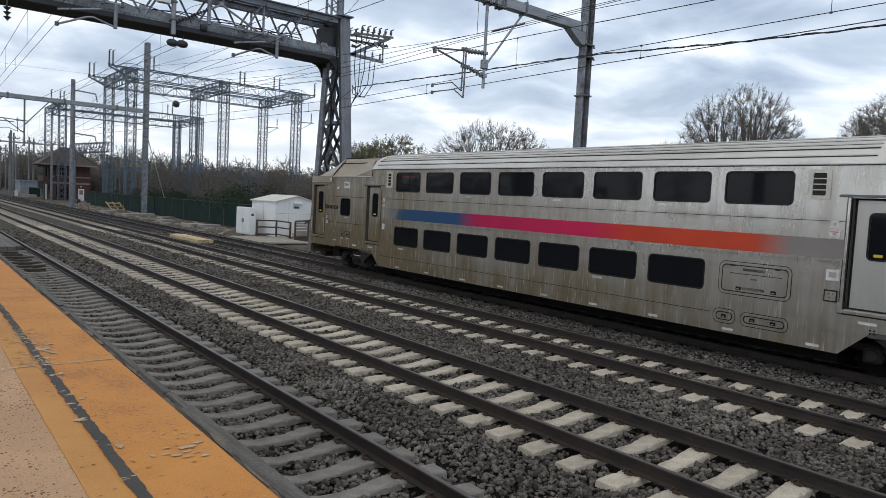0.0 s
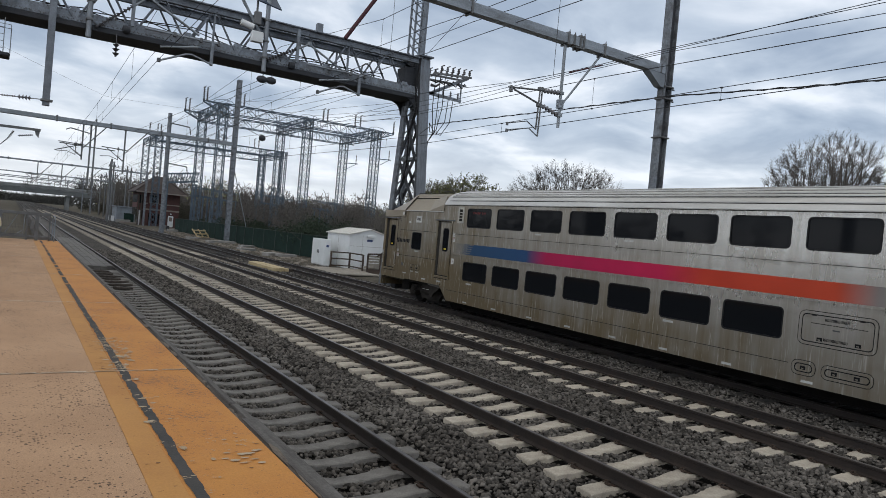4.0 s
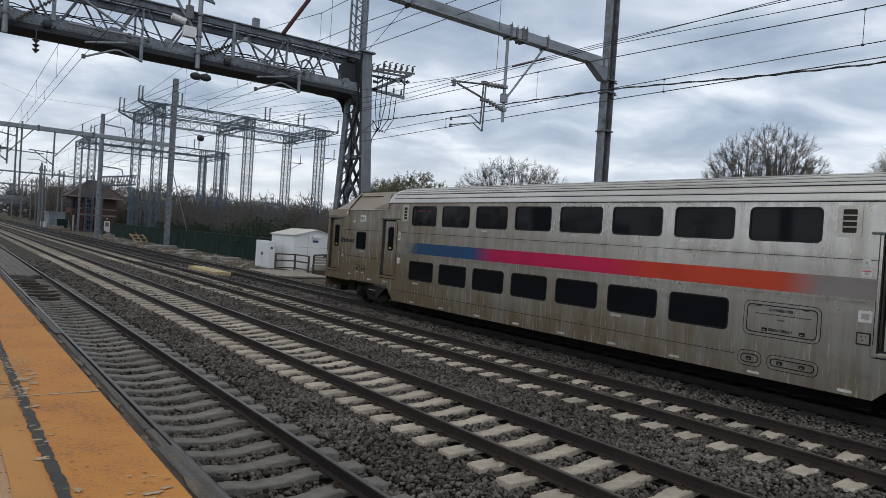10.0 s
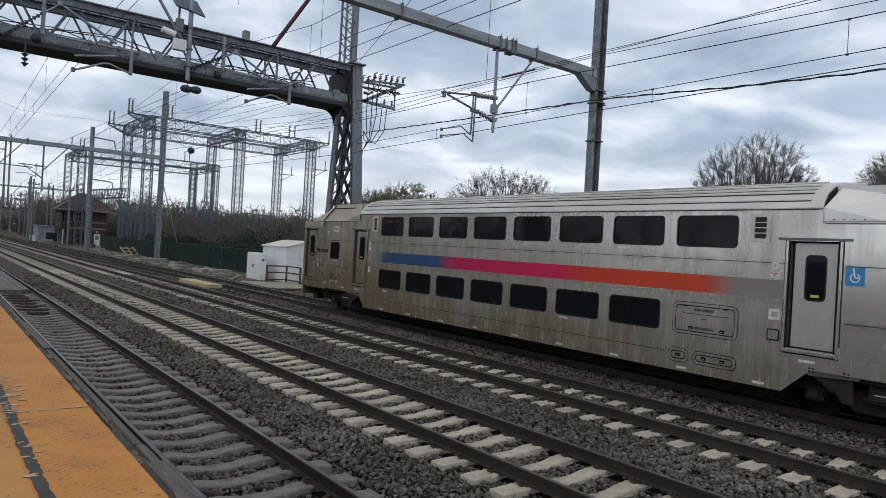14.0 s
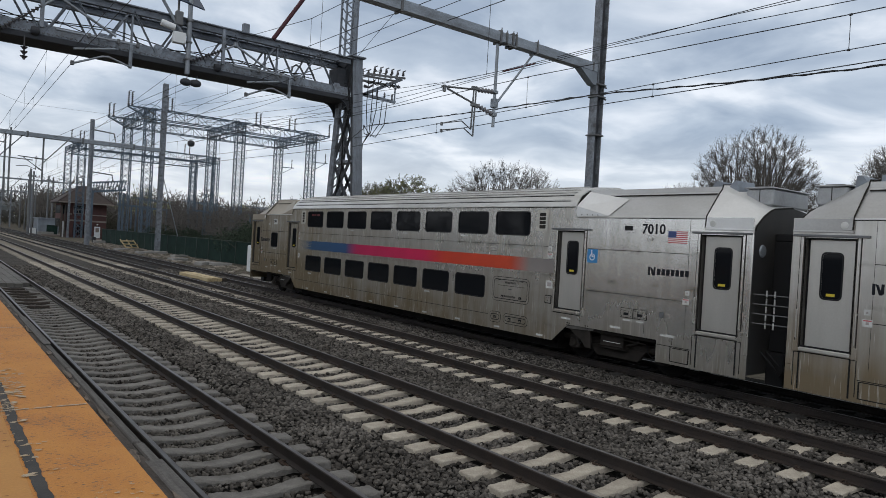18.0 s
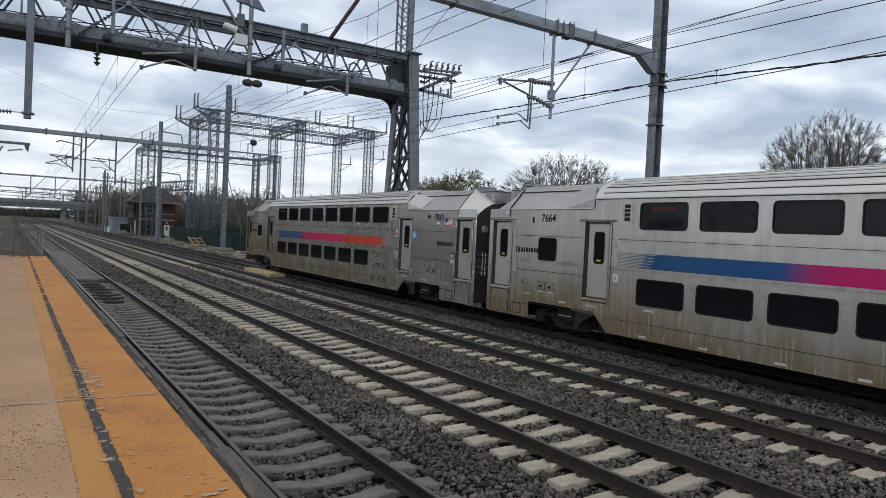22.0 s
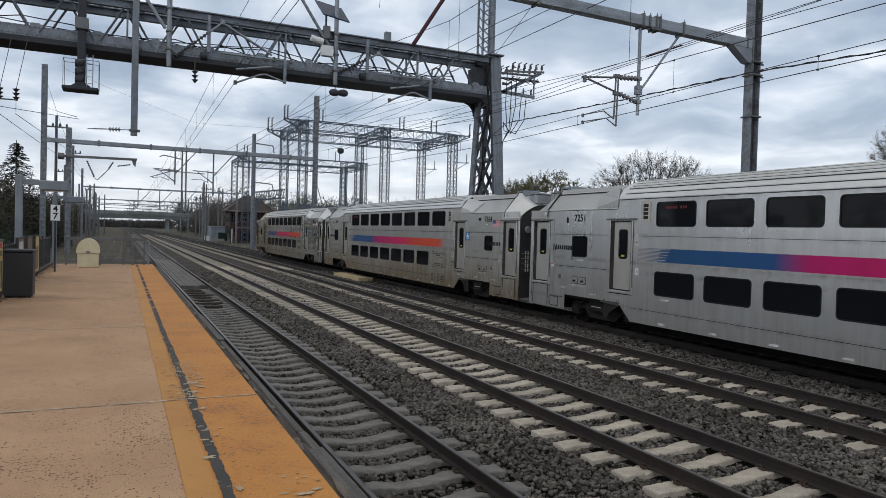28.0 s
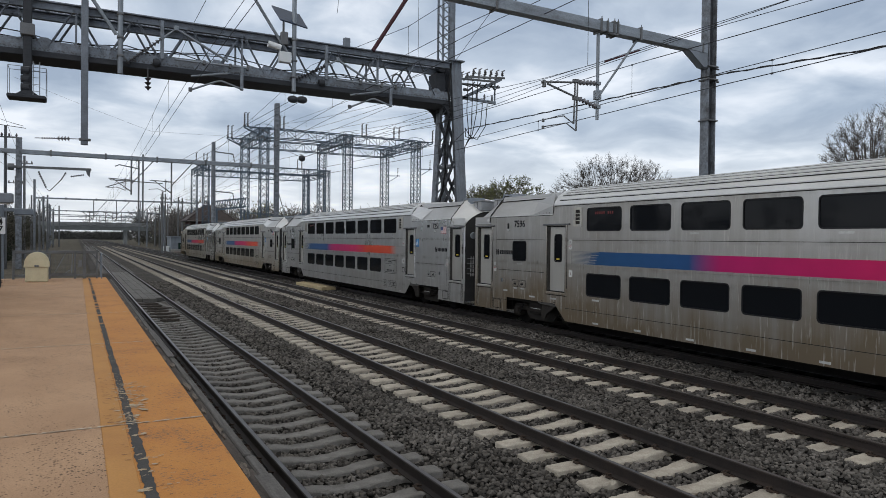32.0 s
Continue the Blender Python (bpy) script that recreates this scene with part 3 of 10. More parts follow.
def tie_mesh(mat, name, seed):
    """A waisted concrete tie with chipped, worn edges."""
    rnd = random.Random(seed)
    m = Mesh()
    rows = ((-1.245, -0.200, 0.125), (-1.235, -0.186, 0.135), (-0.95, -0.180, 0.14), (-0.60, -0.180, 0.135), (-0.40, -0.196, 0.125), (-0.18, -0.232, 0.115),
            (0.18, -0.232, 0.115), (0.40, -0.196, 0.125), (0.60, -0.180, 0.135), (0.95, -0.180, 0.14), (1.235, -0.186, 0.135), (1.245, -0.200, 0.125))
    xs = [-1.245, -1.236] + [-1.2 + 0.06 * k for k in range(41)] + [1.236, 1.245]
    loops = []
    for x in xs:
        top = float(np.interp(x, [r[0] for r in rows], [r[1] for r in rows]))
        w = float(np.interp(x, [r[0] for r in rows], [r[2] for r in rows]))
        a, b = [0.010 + (rnd.uniform(0.008, 0.03) if rnd.random() < 0.16 else rnd.uniform(0, 0.005)) for _ in range(2)]
        loops.append([(x, -w - 0.02, -0.36), (x, w + 0.02, -0.36), (x, w, top - a), (x, w - a * 1.2, top), (x, -w + b * 1.2, top), (x, -w, top - b)])
    m.loft(loops)
    return data(name, m, mat)


def hole_mesh():
    """The dark lifting hole near one end of a tie's waist."""
    m = Mesh()
    m.quad(*[(-0.45 + 0.022 * math.cos(6.283 * k / 8), -0.03 + 0.016 * math.sin(6.283 * k / 8), -0.1875) for k in range(8)])
    return data("lifting_hole", m, M_UNDER)


def clip_mesh():
    m = Mesh()
    for s in (-1, 1):
        m.cham(s * 0.075, -0.045, -0.182, s * 0.135, 0.045, -0.158, 0.008)
        m.tube([(s * 0.135, -0.055, -0.155), (s * 0.16, -0.02, -0.135), (s * 0.12, 0.0, -0.125), (s * 0.06, 0.01, -0.138), (s * 0.1, 0.045, -0.13), (s * 0.15, 0.055, -0.152)], 0.010, 5)
    m.box(-0.085, -0.085, -0.181, 0.085, 0.085, -0.168)
    return data("rail_clip", m, M_CLIP)


TIE_LIGHT, TIE_DIRTY, TIE_SHADED = [[tie_mesh(mt, "tie", 7 * q) for q in range(4)] for mt in (M_TIE, M_TIE_DARK, M_TIE_SHADE)]
CLIP, HOLE = clip_mesh(), hole_mesh()


def build_track(i):
    c = TRACKS[i]
    label = ("track beside the platform with darkened concrete ties", "main track with pale concrete ties", "main track with half-buried pale ties", "far track under the moving train")[i]
    track = thing("track", label, "railway track", pose(c, 0, 0), "four tracks", "structure")
    for s in (-1, 1):
        m = Mesh()
        m.prism([(s * HALF + x, z) for x, z in rail_profile()], "y", -30, 900)
        r = part("rail", m, M_RAIL, track, "brown rusted steel rail", 30)
        m = Mesh()
        m.prism([(s * HALF - 0.027, -0.001), (s * HALF + 0.027, -0.001), (s * HALF + 0.022, 0.0015), (s * HALF - 0.022, 0.0015)], "y", -30, 900)
        part("rail_head", m, M_RAILTOP, r, "worn running surface")
    me = (TIE_DIRTY, TIE_LIGHT, TIE_LIGHT, TIE_SHADED)[i]
    last = 88 if i < 3 else 60
    rnd = random.Random(40 + i)
    for k in range(-18, last):
        y = TIE_PHASE[i] + k * TIE_STEP
        if i == 0 and y > 34.2:
            continue
        t = part("tie", me[k % 4], None, track, at=pose(rnd.uniform(-0.02, 0.02), y, rnd.uniform(-0.008, 0.004), 0, 0, rnd.uniform(-0.5, 0.5)))
        if y < (19 if i < 3 else 0):
            for s in (-1, 1):
                part("rail_clip", CLIP, None, t, at=pose(s * HALF, 0, 0))
            if i == 1 and y > 2:
                part("lifting_hole", HOLE, None, t, "dark lifting hole")
    m = Mesh()
    for k in range(last if i else 100, 380):
        y = TIE_PHASE[i] + k * TIE_STEP
        m.box(-1.24, y - 0.12, -0.36, -0.45, y + 0.12, -0.182)
        m.box(0.45, y - 0.12, -0.36, 1.24, y + 0.12, -0.182)
        m.box(-0.45, y - 0.11, -0.36, 0.45, y + 0.11, -0.225)
    tagged(part("far_ties", m, (M_TIE_DARK, M_TIE, M_TIE, M_TIE_SHADE)[i], track), kind="stuff")


for i in range(4):
    build_track(i)


def build_stones():
    """Loose angular ballast stones over the near bed, heaped in two loose layers."""
    rs = np.random.RandomState(5)
    pos, size = [], []
    for x0, x1, y0, y1, per, sz in ((1.75, 12.9, 2.6, 12.5, 500, 0.0285), (1.75, 12.9, 12.5, 26, 320, 0.032), (1.75, 12.9, 26, 50, 150, 0.042), (12.9, 14.7, 3.4, 30, 360, 0.029), (12.9, 18.2, 20, 50, 60, 0.045)):
        n = int((x1 - x0) * (y1 - y0) * per)
        p = np.stack([rs.uniform(x0, x1, n), rs.uniform(y0, y1, n)], 1)
        keep = p[:, 1] > 0.30 * p[:, 0] - 0.2
        for i, c in enumerate(TRACKS):
            d = np.abs(p[:, 0] - c)
            ph = np.abs((p[:, 1] - TIE_PHASE[i] + TIE_STEP / 2) % TIE_STEP - TIE_STEP / 2)
            strewn = rs.uniform(0, 1, len(p)) < (0.008, 0.003, 0.01, 0.5)[i]
            keep &= ~((d < 1.25) & (ph < 0.145) & ~((i == 2) & (d < 0.25)) & ~strewn)
            keep &= np.abs(d - HALF) > 0.09
        p = p[keep]
        pos.append(p)
        size.append(sz * rs.uniform(0.55, 1.4, len(p)))
    p, s = np.concatenate(pos), np.concatenate(size)
    z = np.array([bed_height(a, b) for a, b in p]) + s * 0.2 + rs.uniform(-0.010, 0.022, len(p))
    n = len(p)
    base = np.array([(x, y, w) for w in (-1, 1) for x, y in ((-1, -1), (1, -1), (1, 1), (-1, 1))], float)
    v = base[None] * np.stack([rs.uniform(0.75, 1.25, n), rs.uniform(0.5, 0.9, n), rs.uniform(0.35, 0.62, n)], 1)[:, None, :] + rs.normal(0, 0.16, (n, 8, 3))
    v[:, 4:, :2] *= rs.uniform(0.45, 0.95, (n, 1, 1))          # a smaller face on top
    v *= s[:, None, None]
    for i, j, turn in ((1, 2, 0.75), (0, 2, 0.45), (0, 1, 3.14)):
        a = rs.uniform(-turn, turn, n)[:, None]
        u, w = v[..., i].copy(), v[..., j].copy()
        v[..., i], v[..., j] = u * np.cos(a) - w * np.sin(a), u * np.sin(a) + w * np.cos(a)
    v += np.concatenate([p, z[:, None]], 1)[:, None]
    tri = np.array([(0, 2, 1), (0, 3, 2), (4, 5, 6), (4, 6, 7), (0, 1, 5), (0, 5, 4), (1, 2, 6), (1, 6, 5), (2, 3, 7), (2, 7, 6), (3, 0, 4), (3, 4, 7)])
    f = (np.arange(n)[:, None, None] * 8 + tri[None]).reshape(-1, 3)
    me = bpy.data.meshes.new("ballast_stones")
    me.vertices.add(n * 8)
    me.vertices.foreach_set("co", v.reshape(-1).astype(np.float32))
    me.loops.add(len(f) * 3)
    me.loops.foreach_set("vertex_index", f.reshape(-1).astype(np.int32))
    me.polygons.add(len(f))
    me.polygons.foreach_set("loop_start", (np.arange(len(f)) * 3).astype(np.int32))
    me.update(calc_edges=True)
    me.materials.append(M_STONE)
    tagged(new("ballast_stones", me), "loose grey crushed stones between rails and ties", "gravel", kind="stuff")


build_stones()


def crossing_panel():
    """Dark panels that fill the near track past the platform's end."""
    rnd = random.Random(8)
    t = thing("track_panel", "dark timber and rubber panels laid between the rails", "crossing panel", group="")
    for k in range(9):
        for j in range(4):
            a, w = TRACKS[0] - 0.60 + 0.30 * j, 0.288
            y = 34.3 + 2.9 * k + (rnd.uniform(-0.25, 0.2) if k == 0 else 0)
            part("board", Mesh().cham(a, y, -0.22, a + w, 34.3 + 2.9 * (k + 1) - 0.03, -0.03 + rnd.uniform(-0.012, 0.008), 0.012), M_PANEL_BOARD, t)
    for k in range(7):
        y = 26.5 + 1.1 * k
        w = thing("old_timber", "loose weathered timber lying between the rails", "timber", pose(TRACKS[0] + rnd.uniform(-0.1, 0.1), y, -0.19, 0, 0, rnd.uniform(-7, 7)), "timbers in the near track")
        part("plank", Mesh().cham(-0.5 + rnd.uniform(-0.1, 0.2), -0.07, -0.05, 0.5 + rnd.uniform(-0.3, 0.1), 0.07, 0.045, 0.015), M_TIMBER, w)


crossing_panel()

# ---- platform ----
PZ, EDGE, BAND = 1.085, 1.338, 0.465     # top of the platform, its edge, inner side of the painted band
JOINTS = [-8.3, -3.2, 1.9, 7.02, 12.3, 17.2, 22.2, 27.1, 31.9]


def orange_paint():
    """Weathered orange edge paint: scuffs, bare patches and a brown wash."""
    mt = material("worn_orange_paint", (0.500, 0.220, 0.046), 0.75, 0, (0.435, 0.170, 0.033), 1.3, 0.16, 85, 0.002)
    nt = mt.node_tree
    link = nt.links.new
    p = nt.nodes["Principled BSDF"]
    co = nt.nodes.new("ShaderNodeTexCoord")
    mp = nt.nodes.new("ShaderNodeMapping"); mp.inputs["Scale"].default_value = (2.6, 6.5, 1.0)
    link(co.outputs["Object"], mp.inputs[0])
    chip = nt.nodes.new("ShaderNodeTexNoise"); chip.inputs["Scale"].default_value = 8.0; chip.inputs["Detail"].default_value = 8; chip.inputs["Roughness"].default_value = 0.7
    link(mp.outputs[0], chip.inputs["Vector"])
    r = nt.nodes.new("ShaderNodeMapRange")
    r.inputs["From Min"].default_value, r.inputs["From Max"].default_value = 0.60, 0.625
    area = nt.nodes.new("ShaderNodeTexNoise"); area.inputs["Scale"].default_value = 1.3; area.inputs["Detail"].default_value = 2
    link(co.outputs["Object"], area.inputs["Vector"])
    wear = nt.nodes.new("ShaderNodeMath"); wear.operation = "MULTIPLY_ADD"
    wear.inputs[1].default_value = 0.30
    link(area.outputs["Fac"], wear.inputs[0])
    less = nt.nodes.new("ShaderNodeMath"); less.operation = "SUBTRACT"; less.inputs[1].default_value = 0.15
    link(chip.outputs["Fac"], less.inputs[0]); link(less.outputs[0], wear.inputs[2])
    link(wear.outputs[0], r.inputs["Value"])
    mix = nt.nodes.new("ShaderNodeMix"); mix.data_type = "RGBA"
    old = p.inputs["Base Color"].links[0].from_socket
    link(r.outputs[0], mix.inputs["Factor"]); link(old, mix.inputs[6])
    mix.inputs[7].default_value = (0.17, 0.10, 0.055, 1)
    link(mix.outputs[2], p.inputs["Base Color"])
    return mt


def pitted_concrete():
    mt = material("tan_pitted_concrete", (0.455, 0.285, 0.167), 0.9, 0, (0.375, 0.226, 0.129), 0.9, 0.36, 120, 0.004)
    nt = mt.node_tree
    link = nt.links.new
    p = nt.nodes["Principled BSDF"]
    co = nt.nodes.new("ShaderNodeTexCoord")
    vo = nt.nodes.new("ShaderNodeTexVoronoi"); vo.inputs["Scale"].default_value = 42
    warp = nt.nodes.new("ShaderNodeTexNoise"); warp.inputs["Scale"].default_value = 38
    link(co.outputs["Object"], warp.inputs["Vector"])
    wob = nt.nodes.new("ShaderNodeVectorMath"); wob.operation = "MULTIPLY_ADD"
    wob.inputs[1].default_value = (0.03, 0.03, 0.0)
    link(warp.outputs["Color"], wob.inputs[0]); link(co.outputs["Object"], wob.inputs[2])
    link(wob.outputs[0], vo.inputs["Vector"])
    cell = nt.nodes.new("ShaderNodeSeparateXYZ")
    link(vo.outputs["Color"], cell.inputs[0])
    nz = nt.nodes.new("ShaderNodeTexNoise"); nz.inputs["Scale"].default_value = 2.2
    link(co.outputs["Object"], nz.inputs["Vector"])
    th = nt.nodes.new("ShaderNodeMapRange")
    th.inputs["From Min"].default_value, th.inputs["From Max"].default_value = 0.30, 0.72
    th.inputs["To Min"].default_value, th.inputs["To Max"].default_value = 0.20, 0.54
    link(nz.outputs["Fac"], th.inputs["Value"])
    lt = nt.nodes.new("ShaderNodeMath"); lt.operation = "LESS_THAN"
    vary = nt.nodes.new("ShaderNodeMath"); vary.operation = "MULTIPLY"      # no two pits alike
    link(cell.outputs[0], vary.inputs[0]); link(th.outputs[0], vary.inputs[1])
    link(vo.outputs["Distance"], lt.inputs[0]); link(vary.outputs[0], lt.inputs[1])
    mix = nt.nodes.new("ShaderNodeMix"); mix.data_type = "RGBA"
    old = p.inputs["Base Color"].links[0].from_socket
    link(lt.outputs[0], mix.inputs["Factor"]); link(old, mix.inputs[6])
    mix.inputs[7].default_value = (0.10, 0.058, 0.034, 1)
    link(mix.outputs[2], p.inputs["Base Color"])
    return mt


M_ORANGE, M_PITTED = orange_paint(), pitted_concrete()
M_STRIP = material("charcoal_warning_strip", (0.035, 0.034, 0.033), 0.85, 0, (0.06, 0.055, 0.05), 3.0, 0.2, 60, 0.002)
M_JOINT = material("pale_joint_filler", (0.50, 0.43, 0.34), 0.9, 0, (0.30, 0.22, 0.15), 7, 0.3, 40)
M_CHIP = material("bare_pale_concrete", (0.43, 0.36, 0.265), 0.9, 0, (0.36, 0.25, 0.14), 14, 0.25, 60, 0.001)
M_SCUFF = material("scraped_brown", (0.20, 0.095, 0.038), 0.9, 0, (0.12, 0.062, 0.03), 6)
M_YBAND = material("faded_yellow_orange_paint", (0.475, 0.235, 0.062), 0.75, 0, (0.41, 0.19, 0.05), 1.4, 0.12, 60, 0.001)


def build_platform():
    plat = thing("platform", "long high concrete platform with an orange painted edge", "platform", kind="structure")
    m = Mesh().box(-3.5, -40, -0.62, EDGE - 0.03, 31.85, PZ - 0.17)
    part("platform_wall", m, M_CONC_GREY, plat, "stained grey concrete wall")
    m = Mesh().box(-3.5, -40, PZ - 0.17, EDGE - 0.02, JOINTS[0], PZ)
    part("slab", m, M_PITTED, plat)
    rnd = random.Random(3)
    for a, b in zip(JOINTS, JOINTS[1:]):
        m = Mesh().cham(-3.5, a + 0.008, PZ - 0.17, BAND, b - 0.008, PZ, 0.0015)
        part("slab", m, M_PITTED, plat, "tan pitted concrete slab")
        m = Mesh().cham(BAND + 0.1895, a + 0.008, PZ - 0.17, EDGE, b - 0.008, PZ + 0.002, 0.002)
        part("edge_slab", m, M_ORANGE, plat, "slab edge in worn orange paint")
        m = Mesh().box(BAND + 0.001, a + 0.008, PZ - 0.17, BAND + 0.189, b - 0.008, PZ + 0.002)
        part("inner_band", m, M_YBAND, plat, "fading yellow-orange inner band")
        m = Mesh().box(-3.5, b - 0.0078, PZ - 0.1, EDGE - 0.02, b + 0.0078, PZ + 0.0012)
        part("joint_seal", m, M_JOINT, plat, "pale joint filler")
    rag = Mesh()
    y = -8.0
    while y < 31.4:
        w, d = rnd.uniform(0.02, 0.12), 0.014 * noise.noise(Vector((y * 4, 0, 5))) + rnd.uniform(-0.004, 0.008)
        if d > 0.002:
            rag.quad((BAND + 0.004, y, PZ + 0.0035), (BAND + 0.004, y + w, PZ + 0.0035), (BAND - d * 0.7, y + w * 0.8, PZ + 0.0035), (BAND - d, y + w * 0.3, PZ + 0.0035))
        y += w
    tagged(part("paint_overrun", rag, M_YBAND, plat, "ragged overrun of the painted band"), kind="stuff")
    # worn dark strip, ragged at both sides
    m = Mesh()
    y, n = -8.0, 0
    while y < 31.5:
        j = [noise.noise(Vector((y * 3.1, k * 7.7, 0))) * 0.014 + rnd.uniform(-0.006, 0.006) for k in range(2)]
        gone = y > 15 and noise.noise(Vector((y * 1.9, 0, 9))) > 0.12
        x = 0.705 + 0.004 * math.sin(y * 0.3)
        a, b = (x - 0.037 + j[0], y, PZ + 0.007), (x + 0.037 + j[1], y, PZ + 0.007)
        if n and not was:
            m.quad(last[0], a, b, last[1])
        last, was = (a, b), gone
        n += 1
        y += rnd.uniform(0.03, 0.07)
    part("warning_strip", m, M_STRIP, plat, "charcoal rubber strip with ragged edges")
    # chips where the paint has gone
    m = Mesh()
    for cx, cy, a, w in ((0.78, 6.62, 0.05, 0.06), (0.79, 5.73, 0.045, 0.03), (0.69, 5.63, 0.06, 0.04), (0.665, 5.19, 0.05, 0.06), (0.785, 4.51, 0.04, 0.07), (0.92, 4.24, 0.03, 0.05), (0.76, 8.03, 0.05, 0.06), (0.765, 7.74, 0.055, 0.13),
                         (0.86, 7.5, 0.06, 0.06), (0.78, 7.3, 0.05, 0.07), (0.725, 8.33, 0.05, 0.04), (0.9, 7.95, 0.07, 0.03), (1.15, 4.28, 0.12, 0.045), (1.05, 4.17, 0.06, 0.04), (1.2, 4.08, 0.05, 0.03), (1.09, 4.62, 0.03, 0.02), (1.24, 4.33, 0.07, 0.035), (1.0, 4.22, 0.05, 0.02), (1.12, 4.2, 0.05, 0.02), (1.18, 4.16, 0.06, 0.02), (1.1, 4.11, 0.06, 0.018), (1.03, 4.33, 0.05, 0.02)):
        k = 22       # large scabs with nibbled rims
        m.quad(*[(cx + 0.62 * a * rnd.uniform(0.6, 1.15) * math.cos(6.283 * i / k), cy + 0.62 * w * rnd.uniform(0.55, 1.2) * math.sin(6.283 * i / k), PZ + 0.0104) for i in range(k)])
    spots = [(0.76, 8.35, 0.05), (0.80, 7.75, 0.06), (0.74, 6.6, 0.05), (0.78, 5.9, 0.04), (0.70, 5.2, 0.05)]
    spots += [(0.705 + rnd.gauss(0, 0.07), rnd.uniform(3, 17), rnd.uniform(0.012, 0.035)) for _ in range(70)]
    spots += [(0.80 + rnd.gauss(0, 0.08), rnd.uniform(7.6, 9.0), rnd.uniform(0.015, 0.05)) for _ in range(30)]
    spots += [(rnd.uniform(BAND + 0.2, EDGE - 0.04), rnd.uniform(2, 20), rnd.uniform(0.008, 0.022)) for _ in range(60)]
    spots += [(1.12 + rnd.gauss(0, 0.1), 4.55 + rnd.gauss(0, 0.14), rnd.uniform(0.008, 0.022)) for _ in range(14)]
    spots += [(0.73 + rnd.gauss(0, 0.04), 7.1 + 2.0 * rnd.random() ** 1.3, rnd.uniform(0.02, 0.06)) for _ in range(26)]
    for cx, cy, r in spots:
        for q in range(4):      # each flake is a few small ragged scraps
            ox, oy = cx + rnd.gauss(0, r * 0.9), cy + rnd.gauss(0, r * 0.6)
            a, w = r * rnd.uniform(0.25, 0.8), r * rnd.uniform(0.12, 0.38)
            k = 8
            m.quad(*[(ox + a * rnd.uniform(0.55, 1.2) * math.cos(6.283 * i / k), oy + w * rnd.uniform(0.4, 1.4) * math.sin(6.283 * i / k), PZ + 0.0085 + 0.0004 * q) for i in range(k)])
    sm = Mesh()     # dark scratches beside the strip, past the second joint
    for _ in range(120):
        y = 7.1 + 2.4 * rnd.random() ** 1.4 if rnd.random() < 0.8 else rnd.uniform(9, 16)
        x, a, w = rnd.uniform(BAND + 0.02, 0.69), rnd.uniform(0.02, 0.09), rnd.uniform(0.003, 0.009)
        sm.quad((x, y, PZ + 0.0075), (x + a * 0.5, y - w * rnd.uniform(0.5, 1), PZ + 0.0075), (x + a, y + rnd.gauss(0, 0.004), PZ + 0.0075), (x + a * 0.6, y + w, PZ + 0.0075))
    for _ in range(330):      # small dark nicks all over the paint
        x, y = rnd.uniform(BAND + 0.02, EDGE - 0.03), rnd.uniform(2.5, 17)
        a, w = rnd.uniform(0.006, 0.024), rnd.uniform(0.003, 0.008)
        if abs(x - 0.705) > 0.06:
            sm.quad(*[(x + a * rnd.uniform(0.5, 1.2) * math.cos(1.047 * i), y + w * rnd.uniform(0.5, 1.2) * math.sin(1.047 * i), PZ + 0.0072) for i in range(6)])
    tagged(part("scratches", sm, M_SCUFF, plat, "dark scratches in the paint"), kind="stuff")
    jm = Mesh()
    for b in JOINTS[2:8]:
        x = -3.45
        while x < EDGE - 0.03:
            w = rnd.uniform(0.03, 0.12)
            jm.quad((x, b - rnd.uniform(0.008, 0.018), PZ + 0.0085), (x + w, b - rnd.uniform(0.008, 0.018), PZ + 0.0085), (x + w, b + rnd.uniform(0.008, 0.02), PZ + 0.0085), (x, b + rnd.uniform(0.008, 0.02), PZ + 0.0085))
            x += w + rnd.choice((0, 0, 0, 0.04))
    tagged(part("joint_crumbs", jm, M_JOINT, plat, "pale crumbs along the joints"), kind="stuff")
    tagged(part("paint_chips", m, M_CHIP, plat, "bare spots where paint has flaked off"), kind="stuff")
    # timber rubbing edge in lengths
    for k in range(12):
        a, b = -8 + 3.4 * k, -8 + 3.4 * (k + 1) - 0.02
        b = min(b, 31.6)
        d = rnd.uniform(-0.012, 0.012)
        part("rubbing_board", Mesh().cham(EDGE + 0.02 + d * 0.5, a, PZ - 0.33, EDGE + 0.142, b, PZ - 0.075 + d * 0.7, 0.02), M_TIMBER, plat, "weathered timber rubbing board along the edge")
        part("facing_board", Mesh().cham(EDGE + 0.145, a + 0.35, PZ - 0.31, EDGE + 0.225 + d * 0.6, b + 0.34, PZ - 0.083 + d * 0.4, 0.012), M_TIMBER_GREY, plat, "grey weathered facing board")
    part("facing_plate", Mesh().cham(EDGE + 0.10, 1.2, PZ - 0.074, EDGE + 0.226, 5.38, PZ - 0.066, 0.003), M_TIMBER_GREY, plat, "pale grey cover plate on the rubbing board")
    part("facing_plate", Mesh().cham(EDGE + 0.12, 11.05, PZ - 0.074, EDGE + 0.22, 14.2, PZ - 0.066, 0.003), M_TIMBER_GREY, plat, "pale grey cover plate on the rubbing board")
    for k in range(46):
        y = rnd.uniform(2, 24)
        a, w = rnd.uniform(0.08, 0.6), rnd.uniform(0.015, 0.06)
        x = EDGE + 0.03 + rnd.uniform(0, 0.06)
